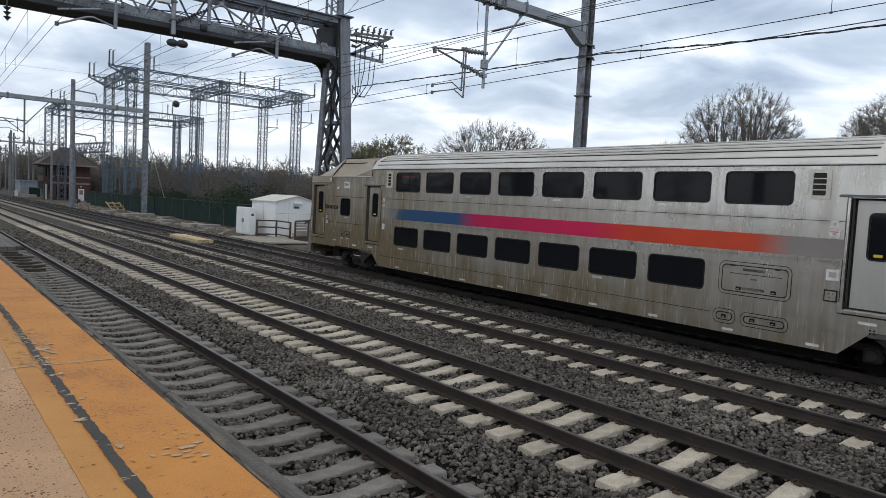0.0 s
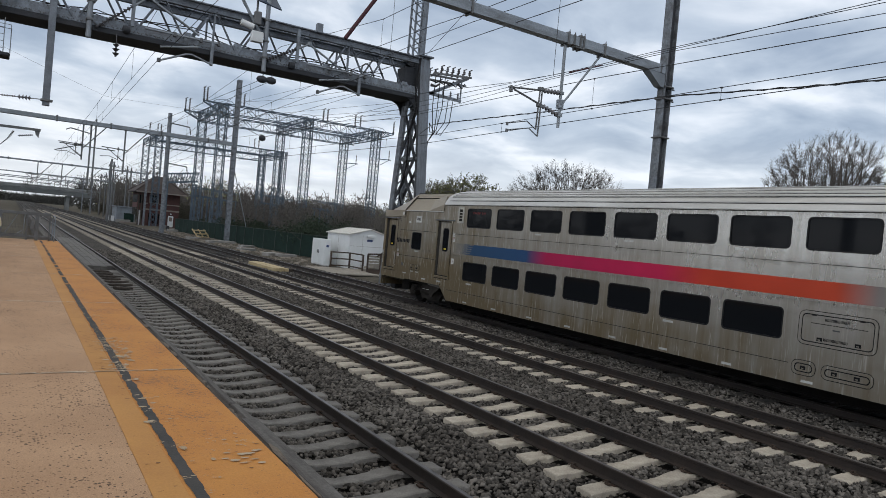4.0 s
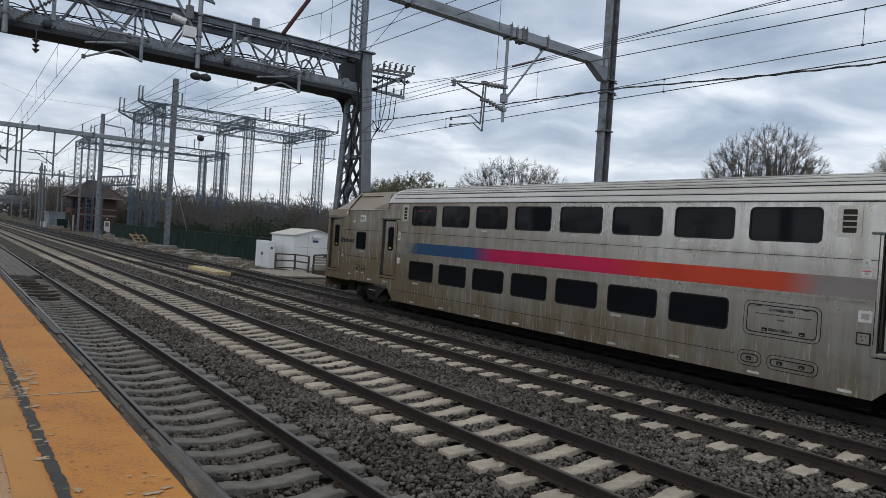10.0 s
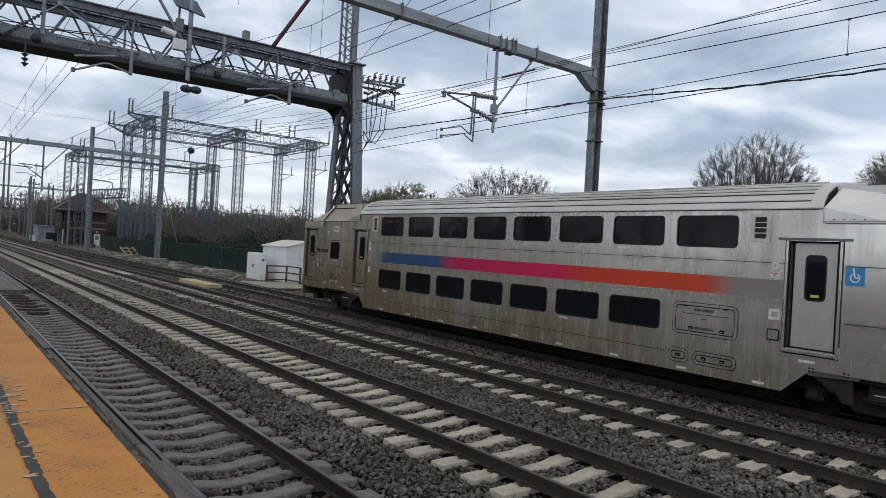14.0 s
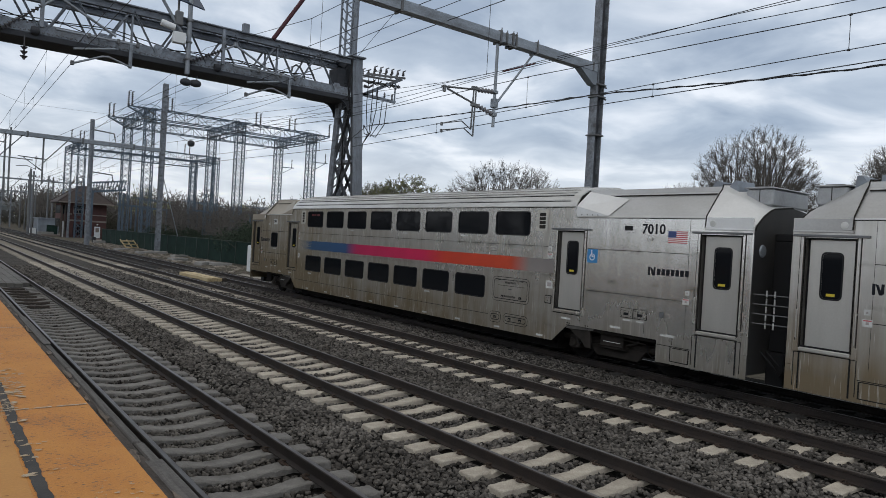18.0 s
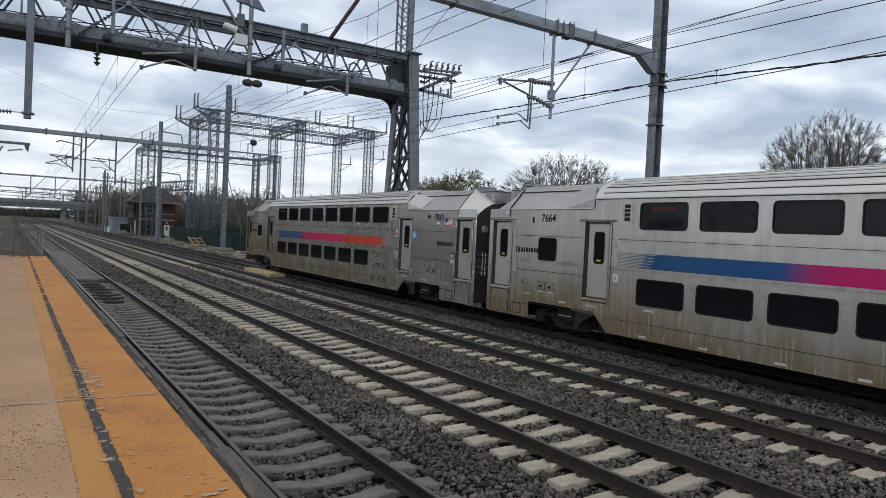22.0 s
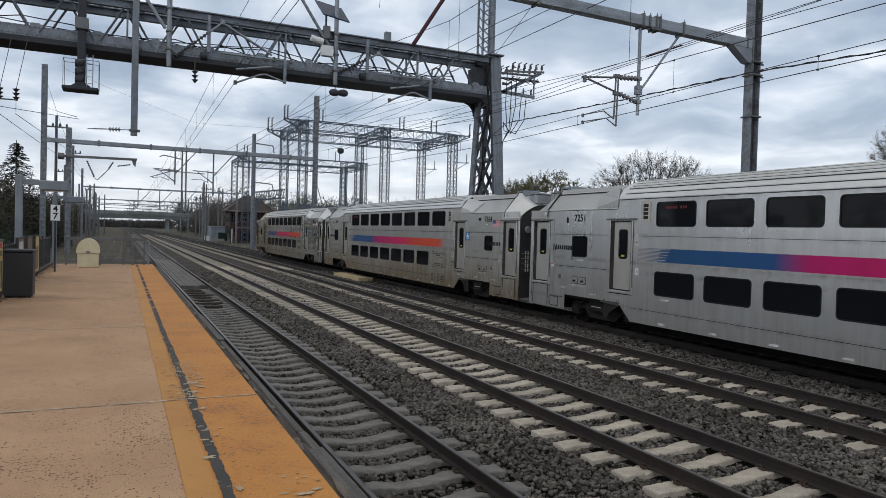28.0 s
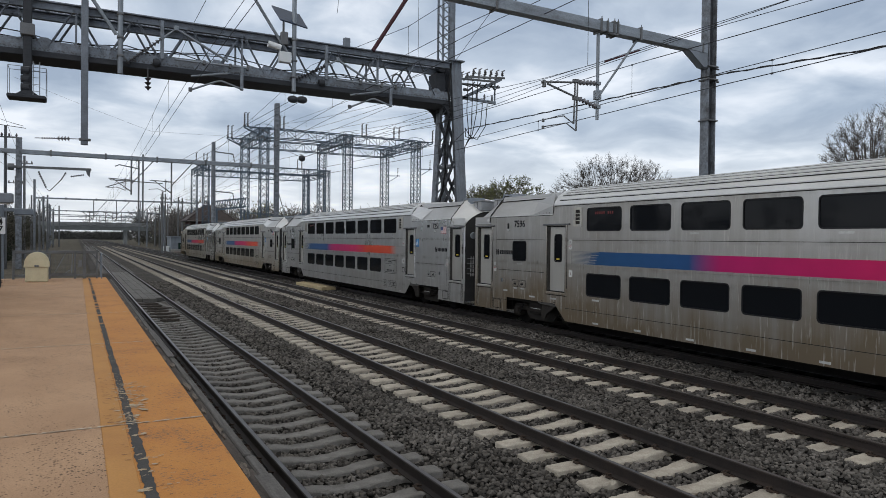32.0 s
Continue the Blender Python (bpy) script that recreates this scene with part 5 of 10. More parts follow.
def door(car, u0, u1, z0, z1, mat, frame_mat, mirrored, low=None, side=-1):
    """A sliding leaf set back in its frame, with a tall window, a grab handle and its own head rail."""
    x = side * W
    s = -side
    # black box: the door recess's shade is put into its colour
    part("door_pocket", Mesh().box(x + s * 0.10, -u0, z0, x + s * 0.12, -u1, z1), M_BLACK, car, "dark door pocket")
    u0 = u0 + 0.05
    d = part("door", Mesh().cham(x + s * 0.055, -u0, z0, x + s * 0.095, -u1, z1, 0.006), mat, car, "sliding door with a tall narrow window")
    wu = (u1 - u0) * 0.26
    m0, m1 = u0 + wu, u1 - wu * 0.95
    outer = flat_list(rounded(m0, z0 + 0.90, m1, z1 - 0.22, 0.09))
    inner = flat_list(rounded(m0 + 0.03, z0 + 0.93, m1 - 0.03, z1 - 0.25, 0.07))
    g = Mesh()
    ring(g, x + s * 0.048, outer, inner)
    ring(g, x + s * 0.048, outer, outer, x + s * 0.06)
    part("door_window", g, M_BLACK, d, "black rubber gasket")
    part("sticker", Mesh().box(x + s * 0.046, -m0 - 0.12, z0 + 0.97, x + s * 0.049, -m1 + 0.12, z0 + 1.02), M_YELLOW, d, "yellow sticker")
    gl = Mesh()
    gl.quad(*[(x + s * 0.0525, -u, z) for u, z in inner])
    u0 = u0 - 0.05
    part("door_glass", gl, M_GLASS_A, d, "dark glass")
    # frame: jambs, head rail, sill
    # reveal of plain steel, its recess shade painted in as dark grey
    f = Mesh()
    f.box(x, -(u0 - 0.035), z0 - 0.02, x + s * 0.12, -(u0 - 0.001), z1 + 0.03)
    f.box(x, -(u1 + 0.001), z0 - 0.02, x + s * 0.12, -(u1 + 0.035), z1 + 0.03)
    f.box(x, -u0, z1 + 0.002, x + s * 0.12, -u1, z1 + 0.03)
    part("door_frame", f, M_PLATE_DARK, car, "steel door reveal with shade put into its colour")
    part("head_rail", Mesh().cham(x - s * 0.035, -(u0 - 0.24), z1 + 0.045, x + s * 0.01, -(u1 + 0.24), z1 + 0.092, 0.008), M_STEEL_DARK, car, "drip rail over the door")
    for u in (u0 - 0.09, u1 + 0.042):
        part("door_post", Mesh().cham(x - s * 0.028, -u, z0 - 0.10, x - s * 0.0005, -(u + 0.048), z1 + 0.044, 0.008), frame_mat, car, "raised post beside the door")
        # dark strips paint the posts' shadow outlines on the wall
        for v in (u - 0.02, u + 0.05):
            part("seam", Mesh().box(x - s * 0.002, -v, z0 - 0.10, x + s * 0.001, -(v + 0.018), z1 + 0.044), M_SEAM, car)
    part("sill", Mesh().cham(x - s * 0.03, -(u0 - 0.06), z0 - 0.085, x + s * 0.11, -(u1 + 0.06), z0 - 0.022, 0.008), frame_mat, car, "door sill")
    # black filler paints the shade below the leaf
    part("sill_gap", Mesh().box(x + s * 0.001, -(u0 - 0.034), z0 - 0.021, x + s * 0.09, -(u1 + 0.034), z0 + 0.028), M_BLACK, car, "dark gap under the door leaf")
    # the sill's shade drawn as a dark line
    part("sill_shade", Mesh().box(x - s * 0.002, -(u0 - 0.1), z0 - 0.112, x + s * 0.001, -(u1 + 0.1), z0 - 0.088), M_SEAM, car, "dark line of painted shade under the sill")
    for u in (u0 - 0.13, u1 + 0.05):
        part("frame_foot", Mesh().cham(x - s * 0.032, -u, z0 - 0.095, x + s * 0.01, -(u + 0.085), z0 + 0.11, 0.012), frame_mat, car, "cast foot of the door frame")
    return d


def louvre(car, u0, z0, u1, z1, mat):
    """A pale raised frame round one column of dark slots."""
    x = -W
    outer, inner = flat_list(rounded(u0, z0, u1, z1, 0.025)), flat_list(rounded(u0 + 0.085, z0 + 0.07, u1 - 0.085, z1 - 0.07, 0.02))
    m = Mesh()
    ring(m, x - 0.02, outer, inner)
    ring(m, x - 0.02, outer, outer, x)
    ring(m, x - 0.02, inner, inner, x - 0.002)
    t = part("louvre", m, M_GRILLE, car, "pale air grille frame")
    part("grille_back", Mesh().box(x - 0.0045, -(u0 + 0.08), z0 + 0.065, x - 0.0025, -(u1 - 0.08), z1 - 0.065), M_SEAM, t, "dark grille mesh")
    n = 4
    h = (z1 - z0 - 0.14) / n
    for k in range(1, n):
        part("slat", Mesh().cham(x - 0.016, -(u0 + 0.086), z0 + 0.07 + k * h - 0.011, x - 0.005, -(u1 - 0.086), z0 + 0.07 + k * h + 0.011, 0.003), M_GRILLE, t)


def hatch(car, u0, z0, u1, z1, mat, latches, slots=True):
    x = -W
    m = Mesh()
    r = min(0.12, (z1 - z0) * 0.4)
    ring(m, x - 0.012, flat_list(rounded(u0, z0, u1, z1, r)), flat_list(rounded(u0 + 0.05, z0 + 0.05, u1 - 0.05, z1 - 0.05, r * 0.7)))
    ring(m, x - 0.012, flat_list(rounded(u0, z0, u1, z1, r)), flat_list(rounded(u0, z0, u1, z1, r)), x)
    h = part("hatch", m, mat, car, "service hatch with a raised rounded frame")
    # dark ring paints the shadow round the raised frame
    m = Mesh()
    ring(m, x - 0.003, flat_list(rounded(u0 - 0.016, z0 - 0.016, u1 + 0.016, z1 + 0.016, r + 0.016)), flat_list(rounded(u0 - 0.001, z0 - 0.001, u1 + 0.001, z1 + 0.001, r)))
    part("edge_shadow_gap", m, M_SEAM, h, "painted shadow line round the frame")
    m = Mesh()
    ring(m, x - 0.002, flat_list(rounded(u0 + 0.05, z0 + 0.05, u1 - 0.05, z1 - 0.05, r * 0.7)), flat_list(rounded(u0 + 0.071, z0 + 0.071, u1 - 0.071, z1 - 0.071, r * 0.6)))
    part("gap", m, M_BLACK, h, "dark joint")
    m = Mesh()
    m.quad(*[(x - 0.008, -u, z) for u, z in flat_list(rounded(u0 + 0.071, z0 + 0.071, u1 - 0.071, z1 - 0.071, r * 0.6))])
    part("leaf", m, mat, h)
    for u, z in latches:
        b = part("latch", Mesh().cham(x - 0.016, -u + 0.055, z - 0.035, x - 0.009, -u - 0.055, z + 0.035, 0.003), M_BLACK, h, "black recessed latch")
        part("catch", Mesh().box(x - 0.02, -u + 0.03, z - 0.02, x - 0.0165, -u - 0.02, z + 0.0), mat, b)
    if slots:
        part("pull_handle", Mesh().cham(x - 0.022, -(u0 + u1) / 2 + 0.07, (z0 + z1) / 2 + 0.0, x - 0.0082, -(u0 + u1) / 2 - 0.07, (z0 + z1) / 2 + 0.025, 0.006), M_STEEL_DARK, h)
        for zv in (z0 + 0.11, z1 - 0.165):                    # rows of upright slits
            m = Mesh()
            for k in range(22):
                uv = (u0 + u1) / 2 - 0.23 + 0.021 * k
                m.box(x - 0.0095, -uv, zv, x - 0.0082, -uv - 0.013, zv + 0.055)
            tagged(part("vent_slots", m, M_BLACK, h, "row of narrow vent slits"), kind="stuff")
        m = Mesh()
        for k in range(18):
            uv = u0 + 0.24 + (u1 - u0 - 0.40) * k / 18
            m.box(x - 0.0095, -uv, z1 - 0.235, x - 0.0082, -uv - (u1 - u0 - 0.40) / 18 * 0.86, z1 - 0.22)
        tagged(part("hinge_line", m, M_SEAM, h), kind="stuff")
        for uv in (u0 + 0.24, u1 - 0.32):
            part("hinge", Mesh().cham(x - 0.018, -uv, z1 - 0.085, x - 0.0082, -uv - 0.1, z1 - 0.06, 0.004), M_BLACK, h)
    return h


def logo(car, u0, z, h, mat):
    """The operator's mark and name as plain shapes: a slanted double stroke and a row of blocks."""
    x = -W - 0.003
    m = Mesh()
    m.prism([(-(u0), z - h * 0.15), (-(u0 + 0.05), z - h * 0.15), (-(u0 + 0.05), z + h * 1.05), (-(u0), z + h * 1.05)], "x", x, x + 0.0025)
    m.prism([(-(u0 + 0.05), z + h * 1.05), (-(u0 + 0.10), z + h * 0.9), (-(u0 + 0.17), z - h * 0.15), (-(u0 + 0.11), z - h * 0.15)], "x", x, x + 0.0025)
    m.prism([(-(u0 + 0.13), z - h * 0.15), (-(u0 + 0.19), z + h * 0.0), (-(u0 + 0.19), z + h * 1.05), (-(u0 + 0.145), z + h * 1.05)], "x", x, x + 0.0025)
    part("mark", m, mat, car, "dark slanted mark")
    for k in range(7):
        a = u0 + 0.235 + 0.118 * k
        part("name_block", Mesh().box(x, -a, z + 0.0, x + 0.0025, -a - 0.085, z + h * 0.85), mat, car)


def flag(car, u0, z0, u1, z1):
    x = -W - 0.003
    f = part("flag", Mesh().box(x, -u0, z0, x + 0.0025, -u1, z1), M_FLAG_WHITE, car, "painted flag with red and white bars")
    h = (z1 - z0) / 13
    for k in range(7):
        part("bar", Mesh().box(x - 0.0015, -u0, z0 + 2 * k * h, x - 0.0003, -u1, z0 + (2 * k + 1) * h), M_FLAG_RED, f)
    part("canton", Mesh().box(x - 0.003, -u0, z0 + 6 * h, x - 0.0016, -u0 - (u1 - u0) * 0.42, z1), M_FLAG_BLUE, f)


def access_sign(car, u0, z0):
    x = -W - 0.003
    t = part("access_sign", Mesh().box(x, -u0, z0, x + 0.0025, -u0 - 0.32, z0 + 0.33), M_SIGN_BLUE, car, "blue wheelchair sign")
    m = Mesh()
    cu, cz = u0 + 0.16, z0 + 0.14
    pts = [(x - 0.002, -(cu + 0.075 * math.cos(a)), cz + 0.075 * math.sin(a)) for a in [radians(d) for d in range(120, 421, 25)]]
    m.tube(pts, 0.011, 5)
    m.beam((x - 0.002, -(cu - 0.02), z0 + 0.26), (x - 0.002, -(cu + 0.0), z0 + 0.15), 0.022)
    m.beam((x - 0.002, -(cu + 0.0), z0 + 0.15), (x - 0.002, -(cu + 0.08), z0 + 0.14), 0.02)
    m.lathe((x - 0.002, -(cu - 0.025), z0 + 0.29), [(0.022, -0.002), (0.022, 0.002)], 8, "x")
    part("symbol", m, M_FLAG_WHITE, t, "white symbol")


def bogie(car, uc):
    """A dusty black truck: side frame, springs, boxes, bolster and two wheel sets."""
    b = part("bogie", Mesh().cham(-1.12, -uc - 1.75, 0.48, -0.92, -uc + 1.75, 0.66, 0.04), M_BOGIE, car, "black dust-covered truck")
    part("side_frame", Mesh().cham(0.92, -uc - 1.75, 0.48, 1.12, -uc + 1.75, 0.66, 0.04), M_BOGIE, b)
    part("bolster", Mesh().cham(-1.2, -uc - 0.25, 0.55, 1.2, -uc + 0.25, 0.86, 0.04), M_BOGIE, b)
    for s in (-1, 1):
        for e in (-1, 1):
            u = uc + e * 1.3
            part("axle_box", Mesh().cham(s * 0.90, -u - 0.17, 0.28, s * 1.18, -u + 0.17, 0.60, 0.04), M_BOGIE, b)
            m = Mesh()
            m.tube([(s * 1.04 + 0.09 * math.cos(a), -uc - e * 0.45 + 0.09 * math.sin(a), 0.56 + 0.013 * a) for a in [0.7 * q for q in range(30)]], 0.018, 5)
            part("spring", m, M_BOGIE, b)
    for s in (-1, 1):
        for e in (-1, 1):
            u = uc + e * 1.3
            part("box_cover", Mesh().lathe((s * 1.18, -u, 0.44), [(0.02, s * 0.05), (0.10, s * 0.045), (0.125, s * 0.0)], 12, "x"), M_BOGIE, b, "round bearing cover", 40)
            part("brake_hose", Mesh().tube([(s * 1.14, -uc - e * 0.9, 0.74), (s * 1.2, -uc - e * 0.98, 0.5), (s * 1.18, -uc - e * 1.08, 0.42), (s * 1.12, -u - e * 0.1, 0.58)], 0.016, 6), M_BLACK, b, "", 60)
        part("frame_drop", Mesh().prism([(-uc - 0.85, 0.5), (-uc - 0.62, 0.24), (-uc + 0.62, 0.24), (-uc + 0.85, 0.5)], "x", s * 1.0, s * 1.1), M_BOGIE, b, "dropped middle of the side frame")
        part("damper", Mesh().tube([(s * 1.2, -uc - 0.75, 0.72), (s * 1.2, -uc - 0.15, 0.5)], 0.035, 8), M_BOGIE, b, "", 60)
    sets = []
    for e in (-1, 1):
        u = uc + e * 1.3
        w = part("wheelset", Mesh().tube([(-0.9, 0, 0), (0.9, 0, 0)], 0.07, 8), M_UNDER, car, at=pose(0, -u, 0.42))
        for s in (-1, 1):
            prof = [(0.05, s * 0.80), (0.36, s * 0.80), (0.37, s * 0.79), (0.418, s * 0.78), (0.42, s * 0.70), (0.445, s * 0.685), (0.445, s * 0.66), (0.34, s * 0.66), (0.33, s * 0.69), (0.12, s * 0.71), (0.05, s * 0.70)]
            part("wheel", Mesh().lathe((0, 0, 0), prof, 20, "x"), M_UNDER, w, "steel wheel", 40)
        sets.append(w)
    return sets


def sticker(car, u, z, w=0.2, h=0.06, mat=None):
    x = -W - 0.003
    return part("label_plate", Mesh().box(x, -u, z, x + 0.0025, -u - w, z + h), mat or M_STEEL_LABEL, car)


def build_car(k, number, tone):
    body, dirty = M_BODY[k], tone
    doorm, roofm, stripem = M_DOOR, M_ROOFS[0 if dirty else 1], M_STRIPES[0 if dirty else 1]
    label = ("two-level stainless railcar under brown grime, with a colour stripe", "two-level stainless railcar, lightly soiled, with a colour stripe", "two-level stainless railcar, clean silver, with a colour stripe", "two-level stainless railcar, fairly clean, with a colour stripe")[k]
    car = thing("railcar", label, "railcar", pose(TRACKS[3], 25.6 - PITCH * k, 0), "cars of the train")
    wins = []
    for i in range(8):
        u = WIN_U0 + WIN_STEP * i
        wins.append((u, 3.09, u + WIN_W, 3.76, 0.10))
        if i < 7:
            wins.append((u, 1.24, u + WIN_W, 1.90, 0.10))
    small = [(2.42, 2.13, 3.22, 2.80, 0.10)] if k else [(2.40, 2.10, 3.15, 2.78, 0.10)]
    if k == 1:
        small = small + [(CAR - 2.62, 2.13, CAR - 1.95, 2.72, 0.10)]
    allw = wins + small
    doors = [(0.25, 1.10, 1.24, 3.24), (4.36, 5.20, 1.26, 3.24), (CAR - 5.20, CAR - 4.36, 1.26, 3.24), (CAR - 1.12, CAR - 0.25, 1.24, 3.24)]
    us = [0.0, CAR, 1.5, 2.1, CAR - 2.1, CAR - 1.40, 4.95, 5.25, 5.75, CAR - 5.75, CAR - 5.25]
    zs = [0.42, 0.45, FLOOR_END - 0.04, FLOOR_END, 3.63, 3.88, 1.24, 1.26, 3.24]
    for u0, z0, u1, z1, r in allw:
        us += [u0 - 0.06, u1 + 0.06]
        zs += [z0 - 0.06, z1 + 0.06]
    for a, b, c, d in doors:
        us += [a, b]
        zs += [c, d]

    def skip(u, z):
        v = CAR - u
        if z > 3.63 and (u < 4.65 or v < 4.65):
            return True
        for a, b, c, d in doors:
            if a < u < b and c < z < d:
                return True
        if k == 0 and u < 5.25 and z < FLOOR_END - 0.04:
            return True
        if min(u, v) < 5.25 and z < FLOOR_END:
            return min(u, v) > 2.1
        return False

    us += [4.65, CAR - 4.65]
    wall = part("side_wall", side_wall(us, zs, skip, allw, -W, 0.03), body, car, "stainless side wall", 0)
    bm = bmesh.new()
    bm.from_mesh(wall.data)
    bmesh.ops.remove_doubles(bm, verts=bm.verts, dist=0.0005)
    bm.to_mesh(wall.data)
    bm.free()
    # lower corner plates of the middle, cut at a slant
    for s in (0, 1):
        a, b = (5.25, 4.72) if s == 0 else (CAR - 5.25, CAR - 4.72)
        m = Mesh().quad((-W, -a, 0.42), (-W, -a, FLOOR_END), (-W, -b, FLOOR_END))
        part("skirt_corner", m, body, wall)
    # far side, ends of the middle, floor
    m = Mesh()
    m.box(W - 0.03, 0, FLOOR_END, W, -CAR, 3.63)
    m.box(W - 0.03, -5.25, 0.42, W, -(CAR - 5.25), FLOOR_END)
    part("far_wall", m, body, car)
    m = Mesh()
    m.box(-W + 0.002, -5.3, 0.40, W - 0.002, -(CAR - 5.3), 0.45)
    m.box(-W + 0.04, -0.05, FLOOR_END - 0.08, W - 0.04, -5.28, FLOOR_END)
    m.box(-W + 0.04, -(CAR - 5.28), FLOOR_END - 0.08, W - 0.04, -(CAR - 0.05), FLOOR_END)
    m.box(-W + 0.04, -5.2, 0.45, W - 0.04, -5.28, 3.6)
    m.box(-W + 0.04, -(CAR - 5.28), 0.45, W - 0.04, -(CAR - 5.2), 3.6)
    m.box(-W + 0.3, -1.4, 0.45, W - 0.3, -2.0, FLOOR_END - 0.08)
    part("floor", m, M_UNDER, car)
    # added black sheet; the interior's lack of light is put into its colour
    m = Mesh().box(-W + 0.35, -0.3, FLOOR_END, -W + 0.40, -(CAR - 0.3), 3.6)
    part("interior_dark_sheet", m, M_BLACK, car, "black sheet standing for the unlit interior")
    # roofs
    m = Mesh()
    m.loft([arch(MID_SECTION, 4.65), arch(MID_SECTION, CAR - 4.65)], cap=True)
    roof = part("roof", m, roofm, car, "ribbed roof", 20)
    for x, z in ((-1.47, 4.04), (-1.36, 4.19), (-1.235, 4.265), (-1.10, 4.346), (-0.8, 4.435)):
        part("roof_rib", Mesh().beam((x, -4.9, z), (x, -(CAR - 4.9), z), 0.028, 0.04), roofm, roof)
        # each rib's shadow is painted as a dark strip below it
        part("rib_shade_line", Mesh().beam((x - 0.016, -4.9, z - 0.016), (x - 0.016, -(CAR - 4.9), z - 0.016), 0.016, 0.02), M_SEAM, roof, "dark strip that paints the rib's shadow")
    part("gutter", Mesh().cham(-W - 0.022, -4.65, 3.872, -W - 0.001, -(CAR - 4.65), 3.905, 0.006), roofm, roof)
    for s in (0, 1):
        f = (lambda u: u) if s == 0 else (lambda u: CAR - u)
        leading = k == 0 and s == 0
        endm = M_ROOF_GRIMY if leading else roofm
        # rear-facing hood and wedge painted brighter, front-facing ones darker, as light falls
        hoodm = M_ROOF_GRIMY if leading else M_HOOD if s else M_ROOF_END
        m = Mesh()
        m.loft([arch(END_SECTION, f(4.655)), arch(END_SECTION, f(1.05 if (k or s) else 1.75))], cap=False)
        part("end_roof", m, M_ROOF_END if not leading else endm, car, "lower roof over the vestibule", 20)
        m = Mesh()
        e = 1.05 if (k or s) else 1.75
        brow = [(-1.545, 3.40), (-1.56, 3.42), (-1.53, 3.66), (-1.10, 4.17), (-1.0, 4.26), (-0.96, 4.36), (0, 4.45)]
        m.loft([arch(brow, f(e)), arch(NOSE_SECTION, f(0.0))], cap=False)
        part("hood", m, hoodm, car, "sloping roof hood at the car's end", 30)
        part("hood_seam", Mesh().tube([(x - 0.004, -f(e), z + 0.004) for x, z in brow[1:]], 0.014, 5), M_SEAM, car, "dark joint round the hood")
        part("hood_rim", Mesh().tube([(x - 0.004, -f(0.01), z + 0.006) for x, z in NOSE_SECTION[1:]], 0.018, 5), M_SEAM, car, "dark rim of the hood")
        part("hood_side", Mesh().box(-W - 0.012, -f(0.02), 3.40, -W + 0.02, -f(e), 3.62), hoodm, car)
        part("hood_sill", Mesh().cham(-W - 0.03, -f(0.0), 3.365, -W + 0.02, -f(e + 0.02), 3.40, 0.008), hoodm, car)
        part("lamp", Mesh().lathe((-W - 0.005, -f(e - 0.15), 3.5), [(0.001, -0.02), (0.06, -0.018), (0.075, 0.0), (0.075, 0.01)], 14, "x"), M_STEEL_LABEL, car, "round marker lamp", 30)
        # wedge from the high roof down to the low one
        m = Mesh()
        m.add([(-1.54, -f(4.64), 3.89), (-1.545, -f(3.62), 3.65), (-1.165, -f(3.33), 4.075), (-1.31, -f(4.44), 4.26), (-1.545, -f(4.62), 3.64), (-1.0, -f(4.5), 3.9)],
              [(0, 1, 2, 3), (4, 1, 0), (4, 0, 3, 5), (5, 3, 2), (4, 5, 2, 1)])
        for q in range(4):
            part("rivet", Mesh().lathe((-1.545, -f(3.95 + 0.17 * q), 3.67), [(0.001, -0.006), (0.014, -0.004), (0.016, 0.004)], 8, "x"), M_SEAM, car)
        part("roof_wedge", m, M_ROOF_GRIMY if leading else M_HOOD if s else M_ROOF_END, car, "pale sloping roof panel")
        # roof end face painted near black for the shadow on it
        part("wedge_end", Mesh().add([(-1.53, -f(4.64), 3.66), (-1.535, -f(4.64), 3.90), (-1.36, -f(4.64), 4.16), (-1.05, -f(4.64), 4.33), (-1.0, -f(4.64), 4.25)], [(0, 1, 2, 3, 4)]), M_SEAM, car, "step in the roof with shade put into its colour")
        part("gutter_joint", Mesh().box(-W - 0.004, -f(e), 3.588, -W + 0.001, -f(4.6), 3.601), M_SEAM, car, "dark joint under the gutter")
        for q in range(3):
            part("rivet", Mesh().lathe((-W - 0.006, -f(e - 0.35 - 0.12 * q), 3.5), [(0.001, -0.006), (0.016, -0.004), (0.018, 0.002)], 8, "x"), doorm, car)
        m = Mesh().tube([(-1.09, -f(4.5), 4.16), (-1.09, -f(e + 0.05), 4.16)], 0.016, 5)
        part("roof_fold", m, M_SEAM, car, "dark roof fold")
        part("end_gutter", Mesh().cham(-W - 0.022, -f(e), 3.602, -W - 0.001, -f(4.6), 3.635, 0.006), roofm, car)
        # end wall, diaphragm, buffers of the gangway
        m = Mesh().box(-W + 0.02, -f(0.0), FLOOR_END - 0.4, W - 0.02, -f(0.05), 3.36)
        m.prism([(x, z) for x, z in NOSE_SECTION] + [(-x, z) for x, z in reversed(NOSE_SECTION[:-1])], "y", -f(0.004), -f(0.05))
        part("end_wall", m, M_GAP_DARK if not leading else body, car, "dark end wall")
        m = Mesh()
        o = -0.37 if s == 0 else 0.37
        for x in (-0.62, 0.62):
            m.cham(x - 0.09, -f(0) - 0.0, 0.95, x + 0.09, -f(0) - o, 3.2, 0.02)
        m.cham(-0.71, -f(0), 3.2, 0.71, -f(0) - o, 3.36, 0.02)
        m.cham(-0.78, -f(0), 0.28, 0.78, -f(0) - o, 0.945, 0.02)
